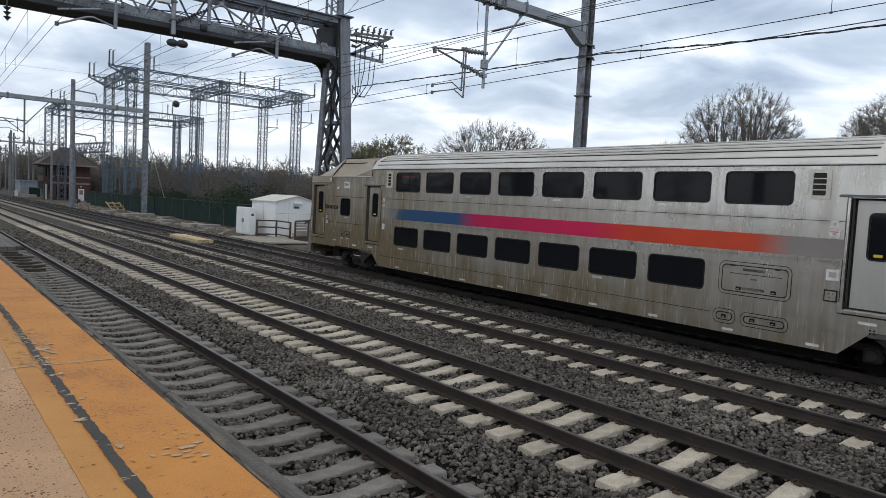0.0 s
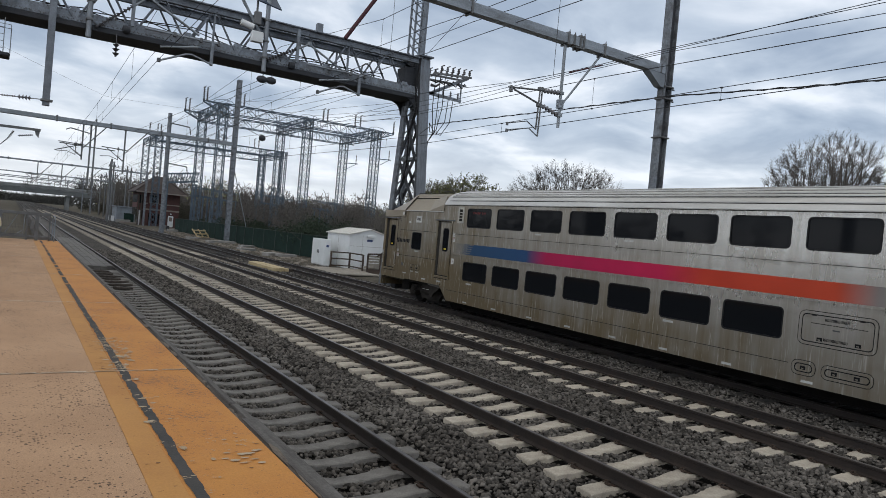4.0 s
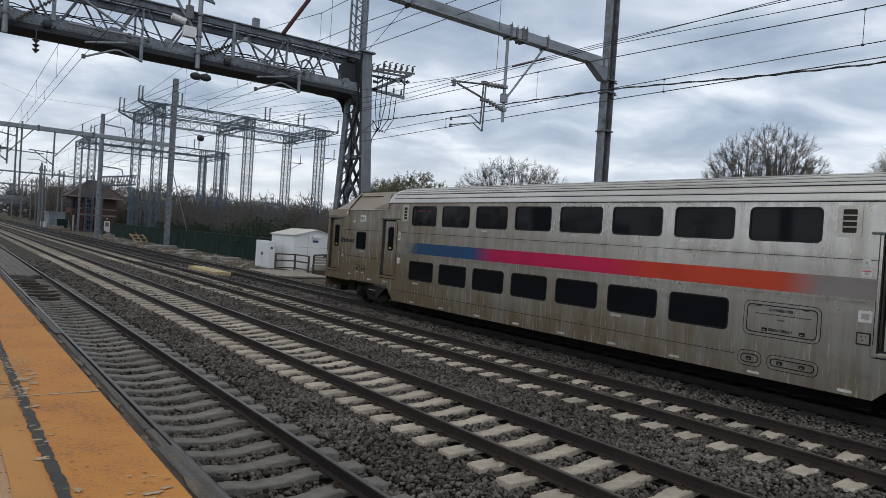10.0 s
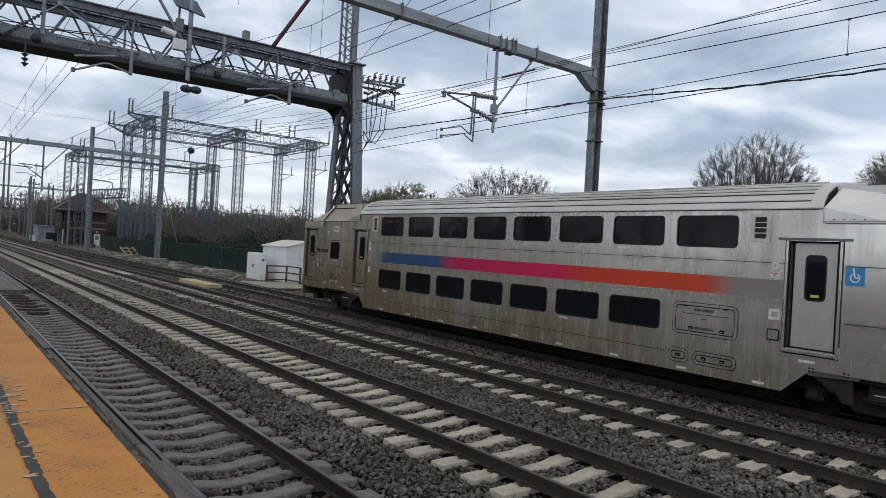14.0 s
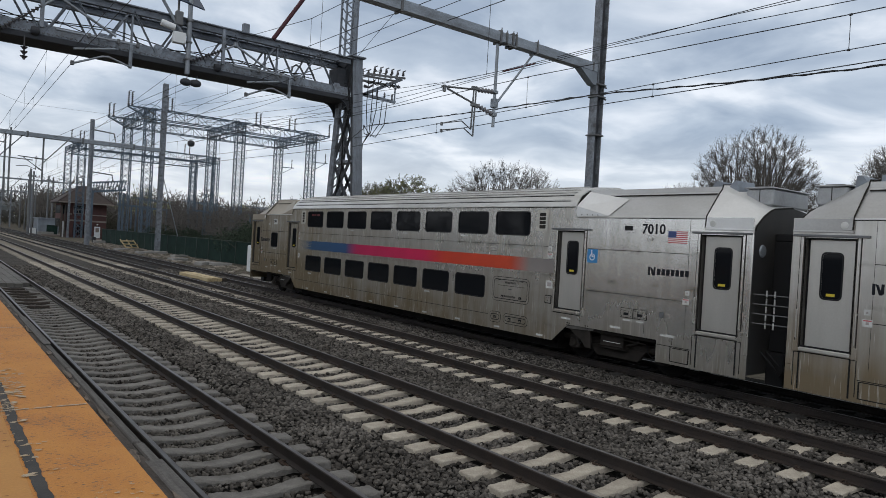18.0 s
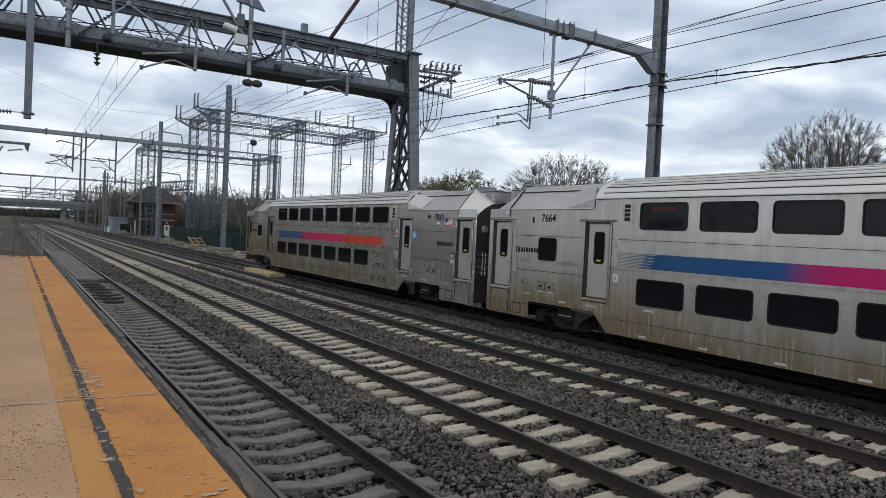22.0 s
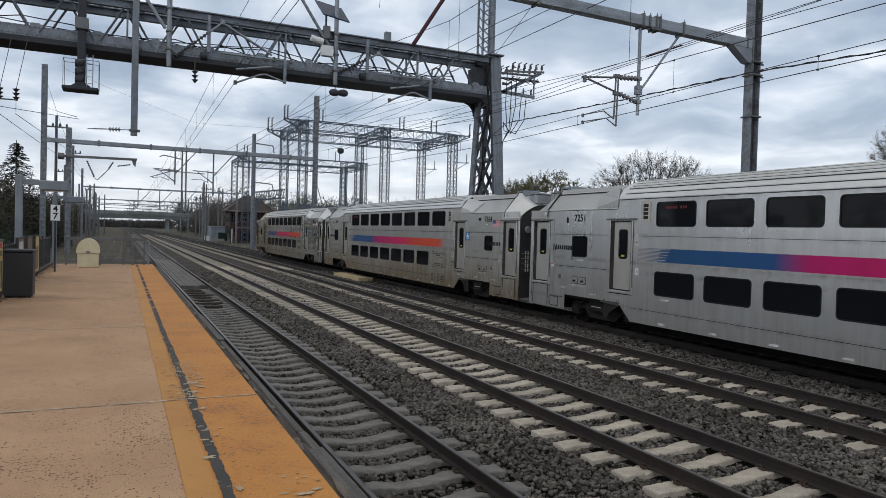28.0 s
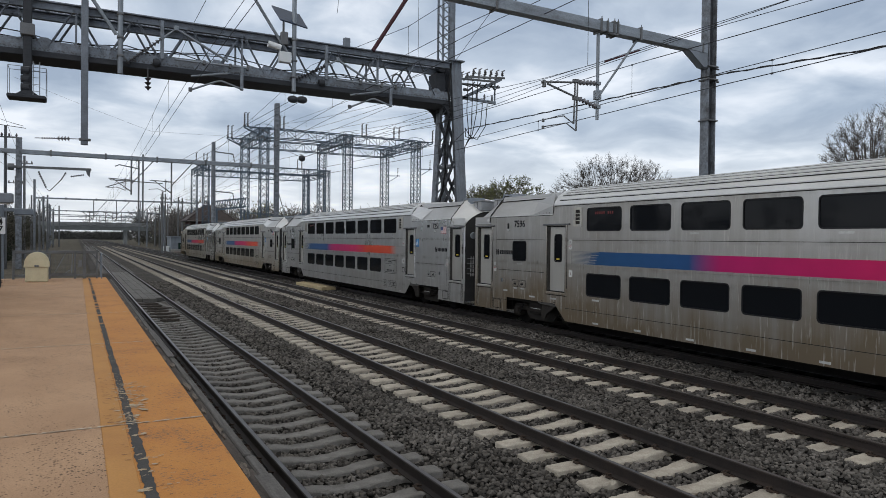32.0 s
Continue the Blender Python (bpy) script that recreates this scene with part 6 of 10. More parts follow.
        m.box(-0.53, -f(0) - o * 0.5, 0.946, 0.53, -f(0) - o * 0.9, 3.199)
        part("diaphragm", m, M_BLACK, car, "rubber gangway bellows")
        part("end_lamp", Mesh().lathe((-1.17, -f(0.0), 2.98), [(0.02, -0.03 if s else 0.03), (0.11, -0.025 if s else 0.025), (0.13, 0.0), (0.02, 0.0)], 14, "y"), M_GALV, car, "round steel end lamp", 40)
        m = Mesh().tube([(0, -f(0.6), 0.62), (0, -f(-0.37), 0.62)], 0.09, 8)
        m.cham(-0.14, -f(0) - 0.0, 0.5, 0.14, -f(0) - o, 0.76, 0.03)
        part("coupler", m, M_UNDER, car, "coupler")
        for j in range(3):
            m = Mesh()
            x0 = -1.0 + 0.22 * j
            m.tube([(x0, -f(0.0), 0.95), (x0, -f(0.0) - o * 0.7, 0.7), (x0 + 0.05, -f(0) - o, 0.5 + 0.05 * j), (x0 + 0.05, -f(0) - o * 1.2, 0.62)], 0.022, 6)
            part("jumper_hose", m, M_BLACK, car)
        m = Mesh()
        if s == 1:
            for j in range(4):
                z = 1.55 + 0.19 * j
                m.tube([(-W + 0.10, -f(0) - 0.02, z), (-W + 0.14, -f(0) - 0.70, z)], 0.012, 5)
            part("gap_gate", m, M_STEEL_DARK, car, "gap guard bars")
            for j in range(2):
                for q in range(5):
                    zq = 1.46 + 0.155 * q
                    part("guard_sleeve", Mesh().cham(-W + 0.098, -f(0) - 0.26 - 0.16 * j, zq, -W + 0.128, -f(0) - 0.286 - 0.16 * j, zq + 0.13, 0.006), M_GUARD, car, "worn white guard sleeve")
        # corner pillar and step under the end door
        part("corner_post", Mesh().cham(-W - 0.012, -f(0.0), FLOOR_END - 0.02, -W + 0.05, -f(0.12), 3.36, 0.02), body, car)
        if not leading:
            part("trap_panel", Mesh().cham(-W - 0.004, -f(0.26), 0.47, -W + 0.05, -f(1.10), 1.145, 0.008), body, car, "lower step panel")
            for uu in (0.225, 1.105):
                part("trap_joint", Mesh().box(-W - 0.006, -f(uu), 0.46, -W + 0.001, -f(uu + 0.03), 1.16), M_BLACK, car, "dark joint beside the step panel")
            part("trap_sill", Mesh().cham(-W - 0.055, -f(0.24), 1.165, -W + 0.02, -f(1.12), 1.24, 0.014), doorm, car, "bright step bar")
            vp = part("lower_panel", Mesh().cham(-W - 0.008, -f(1.30), 0.50, -W - 0.001, -f(1.72), 0.77, 0.004), body, car, "tan access panel beside the step")
            for uu, vv, za, zc in ((1.27, 1.30, 0.48, 0.79), (1.72, 1.745, 0.48, 0.79), (1.30, 1.72, 0.478, 0.498), (1.30, 1.72, 0.772, 0.79)):
                part("panel_joint", Mesh().box(-W - 0.004, -f(uu), za, -W - 0.0005, -f(vv), zc), M_SEAM, vp)
            part("seam", Mesh().box(-W - 0.002, -f(1.25), 0.80, -W + 0.001, -f(2.08), 0.814), M_SEAM, car)
            for uu in (0.135, 1.215):
                part("seam", Mesh().box(-W - 0.0025, -f(uu), 0.50, -W + 0.001, -f(uu + 0.016), 1.14), M_SEAM, car)
            part("seam", Mesh().box(-W - 0.006, -f(0.27), 1.152, -W + 0.001, -f(1.10), 1.168), M_SEAM, car)
        for uu in (0.18, 1.19):
            m = Mesh().tube([(-W - 0.001, -f(uu), 1.38), (-W - 0.055, -f(uu), 1.41), (-W - 0.055, -f(uu), 1.92), (-W - 0.001, -f(uu), 1.95)], 0.012, 6)
            part("grab_handle", m, doorm, car)
    for a, b, c, d in doors:
        door(car, a + 0.004, b - 0.004, c + 0.002, d - 0.002, body if k == 0 and a < 9 else doorm, body, False)
    for w in wins + small:
        window_parts(car, "window", *w, -W, M_GLASS_A, M_BLACK)
    louvre(car, 5.60, 3.23, 5.97, 3.79, body)
    louvre(car, CAR - 6.01, 3.23, CAR - 5.60, 3.79, body)
    # seams and stripe
    for z, b in ((2.83, CAR - 5.25), (0.80, CAR - 7.8)):
        part("seam", Mesh().box(-W - 0.002, -5.25, z, -W + 0.001, -b, z + 0.012), M_SEAM, wall)
    for u0, u1 in ((1.42, 4.2), (CAR - 4.2, CAR - 1.42)):
        for z in (2.83, 1.81):
            part("seam", Mesh().box(-W - 0.002, -u0, z, -W + 0.001, -u1, z + 0.014), M_SEAM, wall)
    for u in (6.05, 12.93, 19.85, 1.42, CAR - 1.42):
        part("seam", Mesh().box(-W - 0.002, -u, 2.0 if 5 < u < 20 else 1.0, -W + 0.001, -u - 0.006, 2.4 if 5 < u < 20 else 3.6), M_SEAM, wall)
    part("colour_stripe", Mesh().box(-W - 0.0035, -5.5, 2.145, -W + 0.001, -(CAR - 5.27), 2.51), stripem, car, "stripe that runs from blue through magenta to orange")
    for j in range(10):     # at the front the blue breaks up into fine lines
        z = 2.155 + 0.036 * j
        part("fade_line", Mesh().box(-W - 0.0048, -5.52, z, -W - 0.0036, -6.25 - 0.30 * (j % 2) - 0.02 * j, z + 0.014), body, car)
    part("gutter_joint", Mesh().box(-W - 0.003, -4.7, 3.852, -W + 0.001, -(CAR - 4.7), 3.869), M_SEAM, wall, "dirty joint under the gutter")
    part("belt_rail", Mesh().cham(-W - 0.008, -5.3, 2.08, -W - 0.0005, -(CAR - 5.3), 2.11, 0.003), body, wall)
    # hatches
    h0 = WIN_U0 + 7 * WIN_STEP
    hatch(car, h0 + 0.03, 1.24, h0 + 1.50, 1.90, body, [(h0 + 0.46, 1.37), (h0 + 1.18, 1.37)])
    hatch(car, h0 - 0.04, 0.62, h0 + 0.43, 0.90, body, [(h0 + 0.19, 0.76)], False)
    hatch(car, h0 + 0.56, 0.63, h0 + 1.50, 0.89, body, [(h0 + 0.80, 0.76), (h0 + 1.22, 0.76)], False)
    for u in (CAR - 3.1, CAR - 2.72, 2.45, 2.85):
        z = 1.30
        p = part("junction_box", Mesh().cham(-W - 0.02, -u, z, -W - 0.001, -u - 0.33, z + 0.2, 0.006), body, car, "small riveted socket box")
        part("box_edge", Mesh().box(-W - 0.006, -u + 0.014, z - 0.014, -W - 0.0008, -u - 0.344, z + 0.214), M_SEAM, p, "dark edge round the box")
        part("socket", Mesh().box(-W - 0.023, -u - 0.09, z + 0.05, -W - 0.0205, -u - 0.23, z + 0.15), M_BLACK, p)
        part("socket_flap", Mesh().cham(-W - 0.032, -u - 0.10, z + 0.11, -W - 0.0235, -u - 0.22, z + 0.145, 0.004), body, p)
        for q in range(4):
            part("bolt", Mesh().cham(-W - 0.026, -u - 0.025 - 0.265 * (q % 2), z + 0.02 + 0.14 * (q // 2), -W - 0.0205, -u - 0.045 - 0.265 * (q % 2), z + 0.04 + 0.14 * (q // 2), 0.005), M_SEAM, p)
        sticker(car, u + 0.06, z - 0.085, 0.2, 0.04)
    for u in (CAR - 2.05, 1.75):
        p = part("plug_box", Mesh().cham(-W - 0.02, -u, 1.40, -W - 0.001, -u - 0.11, 1.53, 0.005), M_STEEL_DARK, car, "plug socket")
        part("plug_cap", Mesh().cham(-W - 0.03, -u - 0.14, 1.40, -W - 0.001, -u - 0.27, 1.50, 0.01), body, car)
    p = part("socket_plate", Mesh().cham(-W - 0.010, -(CAR - 5.56), 1.74, -W - 0.001, -(CAR - 5.33), 1.95, 0.006), M_STEEL_LABEL, car, "pale printed plate")
    part("print", Mesh().box(-W - 0.0115, -(CAR - 5.51), 1.80, -W - 0.0102, -(CAR - 5.38), 1.90), M_PICTO, p)
    p = part("socket_box", Mesh().cham(-W - 0.016, -(CAR - 5.57), 1.35, -W - 0.001, -(CAR - 5.33), 1.57, 0.02), M_SEAM, car, "dark-edged socket box")
    part("socket_cover", Mesh().cham(-W - 0.020, -(CAR - 5.545), 1.375, -W - 0.0165, -(CAR - 5.355), 1.545, 0.01), body, p)
    for uu, zz in ((5.49, 1.49), (5.42, 1.49), (5.47, 1.42)):
        part("screw", Mesh().cham(-W - 0.0235, -(CAR - uu), zz, -W - 0.0205, -(CAR - uu + 0.02), zz + 0.02, 0.004), M_BLACK, p)
    # stickers
    rr = random.Random(90 + k)
    for i in range(9):
        sticker(car, 6.4 + 1.735 * i * 0.985 + rr.uniform(-0.1, 0.1), 0.47, 0.24, 0.05)
    for u, z, w, h in ((5.38, 2.72, 0.13, 0.13), (5.38, 2.56, 0.14, 0.12), (CAR - 5.55, 2.72, 0.13, 0.13), (CAR - 5.57, 2.54, 0.18, 0.12), (5.4, 1.75, 0.16, 0.2), (1.30, 1.95, 0.1, 0.1), (1.28, 1.75, 0.16, 0.13),
                       (CAR - 1.45, 1.95, 0.1, 0.1), (CAR - 1.5, 1.75, 0.16, 0.13), (6.45, 1.12, 0.3, 0.05), (13.5, 3.0, 0.3, 0.045), (9.9, 3.0, 0.28, 0.045), (16.7, 3.0, 0.34, 0.05), (14.95, 1.15, 0.3, 0.05), (2.7, 2.02, 0.3, 0.045),
                       (CAR - 3.4, 1.0, 0.3, 0.05), (CAR - 2.0, 1.0, 0.35, 0.05), (3.4, 1.0, 0.3, 0.05), (1.9, 1.1, 0.25, 0.05), (CAR - 4.95, 1.02, 0.3, 0.05), (4.5, 1.02, 0.3, 0.05)):
        s = sticker(car, u, z, w, h)
        if 0.11 < h < 0.14 and w > 0.135:
            part("red_line", Mesh().box(-W - 0.0046, -u - w * 0.08, z + h * 0.74, -W - 0.0035, -u - w * 0.92, z + h * 0.90), M_FLAG_RED, s, "red head line of a notice")
        if h > 0.09:
            part("pictogram", Mesh().box(-W - 0.0045, -u - w * 0.34, z + h * 0.3, -W - 0.0035, -u - w * 0.66, z + h * 0.66), M_PICTO, s)
    logo(car, 1.40 if k else 1.2, 2.34, 0.16, M_NUM)
    logo(car, CAR - 2.42, 2.34, 0.16, M_NUM)
    if k == 0:
        t = part("number_plate", Mesh().cham(-W - 0.01, -2.65, 3.16, -W - 0.001, -3.05, 3.42, 0.01), M_STEEL_LABEL, car, "white framed plate")
        letters("car_number", number, 0.15, M_NUM, t, pose(-W - 0.0115, -2.85, 3.29, 90, 0, -90))
    else:
        letters("car_number", number, 0.31, M_NUM, car, pose(-W - 0.004, -2.82, 3.345, 90, 0, -90), "dark car number")
    letters("car_number", number, 0.31, M_NUM, car, pose(-W - 0.004, -(CAR - 2.34), 3.345, 90, 0, -90), "dark car number")
    part("sign_box", Mesh().cham(-W - 0.012, -(CAR - 3.2), 3.27, -W - 0.001, -(CAR - 2.83), 3.46, 0.008), body, car, "side destination box")
    part("sign_glass", Mesh().box(-W - 0.014, -(CAR - 3.13), 3.31, -W - 0.0125, -(CAR - 2.9), 3.42), M_BLACK, car)
    flag(car, CAR - 1.95, 3.06, CAR - 1.47, 3.32)
    access_sign(car, CAR - 4.22, 2.50)
    for u, z in ((CAR - 2.45, 3.13), (2.15, 3.15)):
        part("side_lamp", Mesh().cham(-W - 0.05, -u, z - 0.03, -W - 0.001, -u - 0.10, z + 0.04, 0.015), M_STEEL_LABEL, car, "small side lamp")
    if k in (1, 2, 3):
        part("door_signal", Mesh().cham(-W - 0.03, -2.13, 3.2, -W - 0.001, -2.2, 3.38, 0.015), M_BLACK, car)
    for u in (3.75, CAR - 3.5):
        part("door_key", Mesh().cham(-W - 0.02, -u, 2.08, -W - 0.001, -u - 0.1, 2.17, 0.008), body, car, "door control box")
    # lit sign behind the first upper window
    if k == 1:
        letters("window_sign", "NEW YORK", 0.13, M_LED, car, pose(-W + 0.0135, -(WIN_U0 + 0.72), 3.60, 90, 0, -90), "red lit sign in the window")
    else:
        for j in range(9):
            if j != 5:
                part("sign_block", Mesh().box(-W + 0.0125, -(WIN_U0 + 0.34 + 0.085 * j), 3.57, -W + 0.0135, -(WIN_U0 + 0.39 + 0.085 * j), 3.64), M_LED, car, "dim red block of a lit sign")
    # roof gear near the coupled end
    for s in ((1,) if k == 0 else (0, 1)):
        f = (lambda u: u) if s == 0 else (lambda u: CAR - u)
        box = part("roof_box", Mesh().cham(-0.80, -f(0.05), 3.93, 0.75, -f(0.62), 4.28, 0.03), M_ROOF_GEAR, car, "grey roof equipment box")
        part("box_lid", Mesh().cham(-0.84, -f(0.02), 4.281, 0.79, -f(0.66), 4.31, 0.01), M_ROOF_GEAR, box)
        part("box_seam", Mesh().box(-0.806, -f(0.32), 3.95, -0.8005, -f(0.335), 4.27), M_SEAM, box)
        for q in range(2):
            part("fin", Mesh().prism([(-f(0.75 + 0.42 * q), 4.2), (-f(1.05 + 0.42 * q), 4.2), (-f(0.88 + 0.42 * q), 4.46), (-f(0.78 + 0.42 * q), 4.46)], "x", -0.86, -0.2), M_GREY_PAINT, box, "blue-grey angled cover")
        part("roof_step", Mesh().cham(-0.7, -f(0.15), 4.315, -0.3, -f(0.5), 4.34, 0.01), M_STEEL_DARK, car)
    sets = bogie(car, 2.95 + 0.55) + bogie(car, CAR - 3.5)
    for a, b in ((1.9, 5.3), (CAR - 5.3, CAR - 1.9)):
        part("under_shroud", Mesh().box(-0.62, -a, 0.30, 0.62, -b, FLOOR_END - 0.09), M_UNDER, car, "dark motor and brake gear")
    part("mid_pan", Mesh().box(-1.1, -5.4, 0.18, 1.1, -(CAR - 5.4), 0.40), M_UNDER, car, "dark underfloor pan")
    part("under_box", Mesh().cham(-W + 0.12, -(CAR - 2.1), 0.45, W - 0.12, -(CAR - 1.4), FLOOR_END - 0.08, 0.02), M_UNDER, car)
    for sg, u in ((1, 4.78), (-1, CAR - 4.78)):
        v = lambda q: -(u + sg * q)
        part("step_bracket", Mesh().prism([(v(-1.0), 0.985), (v(0.42), 0.985), (v(0.42), 0.93), (v(-0.05), 0.80), (v(-0.85), 0.84)], "x", -W + 0.004, -W + 0.03), M_PLATE_DARK, car, "bracket plate under the door")
        for q0 in (-0.72, -0.12):
            for q in range(4):
                part("bracket_bolt", Mesh().cham(-W - 0.004, v(q0 + 0.07 * (q % 2)), 0.865 + 0.055 * (q // 2), -W + 0.0035, v(q0 + 0.07 * (q % 2) + 0.035), 0.895 + 0.055 * (q // 2), 0.006), M_BLACK, car)
        part("step_hanger", Mesh().prism([(v(-0.75), 0.83), (v(-0.02), 0.82), (v(-0.50), 0.55), (v(-0.60), 0.40), (v(-0.78), 0.40)], "x", -W + 0.05, -W + 0.10), M_BOGIE, car, "dark tapering hanger plate")
        part("equipment_box", Mesh().cham(-W + 0.20, v(-1.65), 0.46, -W + 0.60, v(-0.95), 0.86, 0.02), M_BOGIE, car, "dark underfloor box")
        part("box_print", Mesh().box(-W + 0.198, v(-1.55), 0.62, -W + 0.1995, v(-1.05), 0.635), M_STEEL_LABEL, car)
        part("air_pipe", Mesh().tube([(-W + 0.16, v(-2.3), 0.72), (-W + 0.16, v(-1.7), 0.74), (-W + 0.17, v(-1.66), 0.55), (-W + 0.17, v(-0.9), 0.53)], 0.016, 6), M_BOGIE, car, "", 60)
    return car, sets


CARS = [build_car(0, "7010", True), build_car(1, "7664", False), build_car(2, "7251", False), build_car(3, "7596", False)]

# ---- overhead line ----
M_STEEL_BLACK = material("near_black_steel", (0.030, 0.034, 0.041), 0.75, 0.2, (0.046, 0.048, 0.055), 1.5, 0.2, 25, 0.002, streak=(0.4, 4, 4))
M_CHORD = material("grimy_grey_plate", (0.235, 0.268, 0.312), 0.65, 0.1, (0.13, 0.14, 0.155), 3.2, 0.25, 18, 0.002)
def insulator(m, p, q, r=0.055, n=6, sheds=6):
    """A string of porcelain sheds from p to q."""
    p, q = Vector(p), Vector(q)
    d = q - p
    m.tube([p, q], r * 0.3, 6)
    for k in range(sheds):
        c = p + d * ((k + 0.5) / sheds)
        e = d.normalized() * (d.length / sheds * 0.28)
        m.tube([c - e, c, c + e], r, 8, r2=r * 0.35)


def h_post(m, x, y, z0, z1, w, d, t=0.03):
    """A wide-flange post: two flanges across the track's line and a web."""
    a, b, e = w / 2, d / 2, t / 2
    ring = [(-a, -b), (a, -b), (a, -b + t), (e, -b + t), (e, b - t), (a, b - t), (a, b), (-a, b), (-a, b - t), (-e, b - t), (-e, -b + t), (-a, -b + t)]
    m.loft([[(x + p, y + q, z) for p, q in ring] for z in (z0, z1)])


def registration(t, x, y, zbeam):
    """Drop tube, brace, two arms on insulators and steady arms."""
    mat = M_GALV
    part("drop_tube", Mesh().tube([(x, y, zbeam), (x, y, 6.45)], 0.05, 10), mat, t, "galvanised drop tube", 40)
    part("brace_tube", Mesh().tube([(x + 0.06, y, 7.17), (x + 1.56, y, zbeam)], 0.035, 8), mat, t, "", 40)
    for e, za, zb in ((0.09, 7.05, 7.33), (0.08, 6.78, 6.90), (0.08, 7.48, 7.58)):
        part("clamp", Mesh().cham(x - e, y - e, za, x + e, y + e, zb, 0.012), mat, t)
    for za, zb in ((7.53, 7.48), (6.85, 7.02)):
        m = Mesh()
        insulator(m, (x - 0.10, y, za), (x - 0.74, y, zb), 0.085, 8, 5)
        part("insulator", m, M_INSUL_GREY, t, "grey ribbed insulator", 40)
    part("cantilever", Mesh().tube([(x - 0.74, y, 7.48), (x - 2.06, y, 7.34)], 0.03, 6), M_STEEL_DARK, t)
    part("cantilever", Mesh().tube([(x - 0.74, y, 7.02), (x - 1.85, y, 7.31)], 0.03, 6), M_STEEL_DARK, t)
    part("end_clamp", Mesh().cham(x - 2.0, y - 0.05, 7.2, x - 1.92, y + 0.05, 7.4, 0.01), M_STEEL_DARK, t)
    for o, zt, zl in ((0.0, 7.58, 6.05), (0.09, 7.55, 6.25)):
        part("stem", Mesh().tube([(x - 0.75 - o, y, zt), (x - 0.79 - o, y, zl)], 0.026, 6), M_STEEL_DARK, t)
    for z in (6.95, 7.46):
        part("stem_clamp", Mesh().cham(x - 0.92, y - 0.05, z, x - 0.70, y + 0.05, z + 0.1, 0.01), M_STEEL_DARK, t)
    for z, o in ((6.05, 0.0), (6.25, 0.09)):
        part("steady_arm", Mesh().tube([(x - 0.79 - o, y, z), (x - 1.16 - o, y, z + 0.2), (x - 1.98, y, z + 0.02)], 0.018, 6), M_STEEL_DARK, t)
        part("wire_clip", Mesh().cham(x - 2.02, y - 0.03, z - 0.05, x - 1.95, y + 0.03, z + 0.05, 0.008), M_STEEL_DARK, t)


def near_portal():
    y = 16.2
    t = thing("catenary_portal", "grey steel portal with a box beam over the tracks", "catenary portal", group="portals over the line")
    xp = 18.73
    for e in (-1, 1):      # wide-flange post, its open side towards the platform end
        part("flange", Mesh().cham(xp + e * 0.162 - 0.016, y - 0.17, -0.6, xp + e * 0.162 + 0.016, y + 0.17, 16, 0.004), M_POST, t, "grey post flange mottled with rust")
    # shade between the flanges is painted into the web's dark grey
    part("web", Mesh().box(xp - 0.145, y - 0.012, -0.6, xp + 0.145, y + 0.012, 16), M_POST_DARK, t, "post web with recess shade put into its colour")
    for z in (6.85, 8.2, 8.62, 12.4):
        part("band", Mesh().cham(xp - 0.23, y - 0.22, z - 0.025, xp + 0.23, y + 0.22, z + 0.025, 0.008), M_STEEL_DARK, t)
    m = Mesh()
    h_post(m, -5.6, y, -0.6, 12, 0.42, 0.40, 0.035)
    part("post", m, M_GREY_PAINT, t)
    part("beam", Mesh().prism([(-5.6, 9.31), (18.52, 9.04), (18.52, 9.33), (-5.6, 9.6)], "y", y - 0.15, y + 0.15), M_BEAM, t, "galvanised box beam")
    part("knee", Mesh().prism([(17.66, 9.045), (18.53, 9.035), (18.53, 8.56), (18.34, 8.58)], "y", y - 0.14, y + 0.14), M_GREY_PAINT, t, "knee bracket")
    part("splice", Mesh().cham(18.26, y - 0.165, 9.03, 18.34, y + 0.165, 9.345, 0.008), M_STEEL_DARK, t, "splice plate")
    for x, h in ((10.3, 0.06), (13.98, 0.06), (14.22, 0.03), (14.48, 0.07), (14.62, 0.07), (15.56, 0.06)):
        zm = 9.235 - 0.0112 * (x - 14)
        c = part("beam_clamp", Mesh().cham(x - 0.035, y - 0.19, zm - 0.145 - h, x + 0.035, y + 0.19, zm + 0.145 + h, 0.01), M_STEEL_DARK, t)
        part("clamp_bolt", Mesh().tube([(x, y - 0.17, zm + 0.146 + h), (x, y - 0.17, zm + 0.205 + h)], 0.015, 6), M_STEEL_DARK, c)
    part("clamp_tie", Mesh().cham(14.26, y - 0.2, 9.0, 14.61, y - 0.16, 9.05, 0.008), M_STEEL_DARK, t)
    registration(t, 13.99, y, 9.07)
    for z in (8.2, 8.62):
        part("spool", Mesh().tube([(xp + 0.19, y, z), (xp + 0.49, y, z)], 0.03, 6), M_INSUL, t)


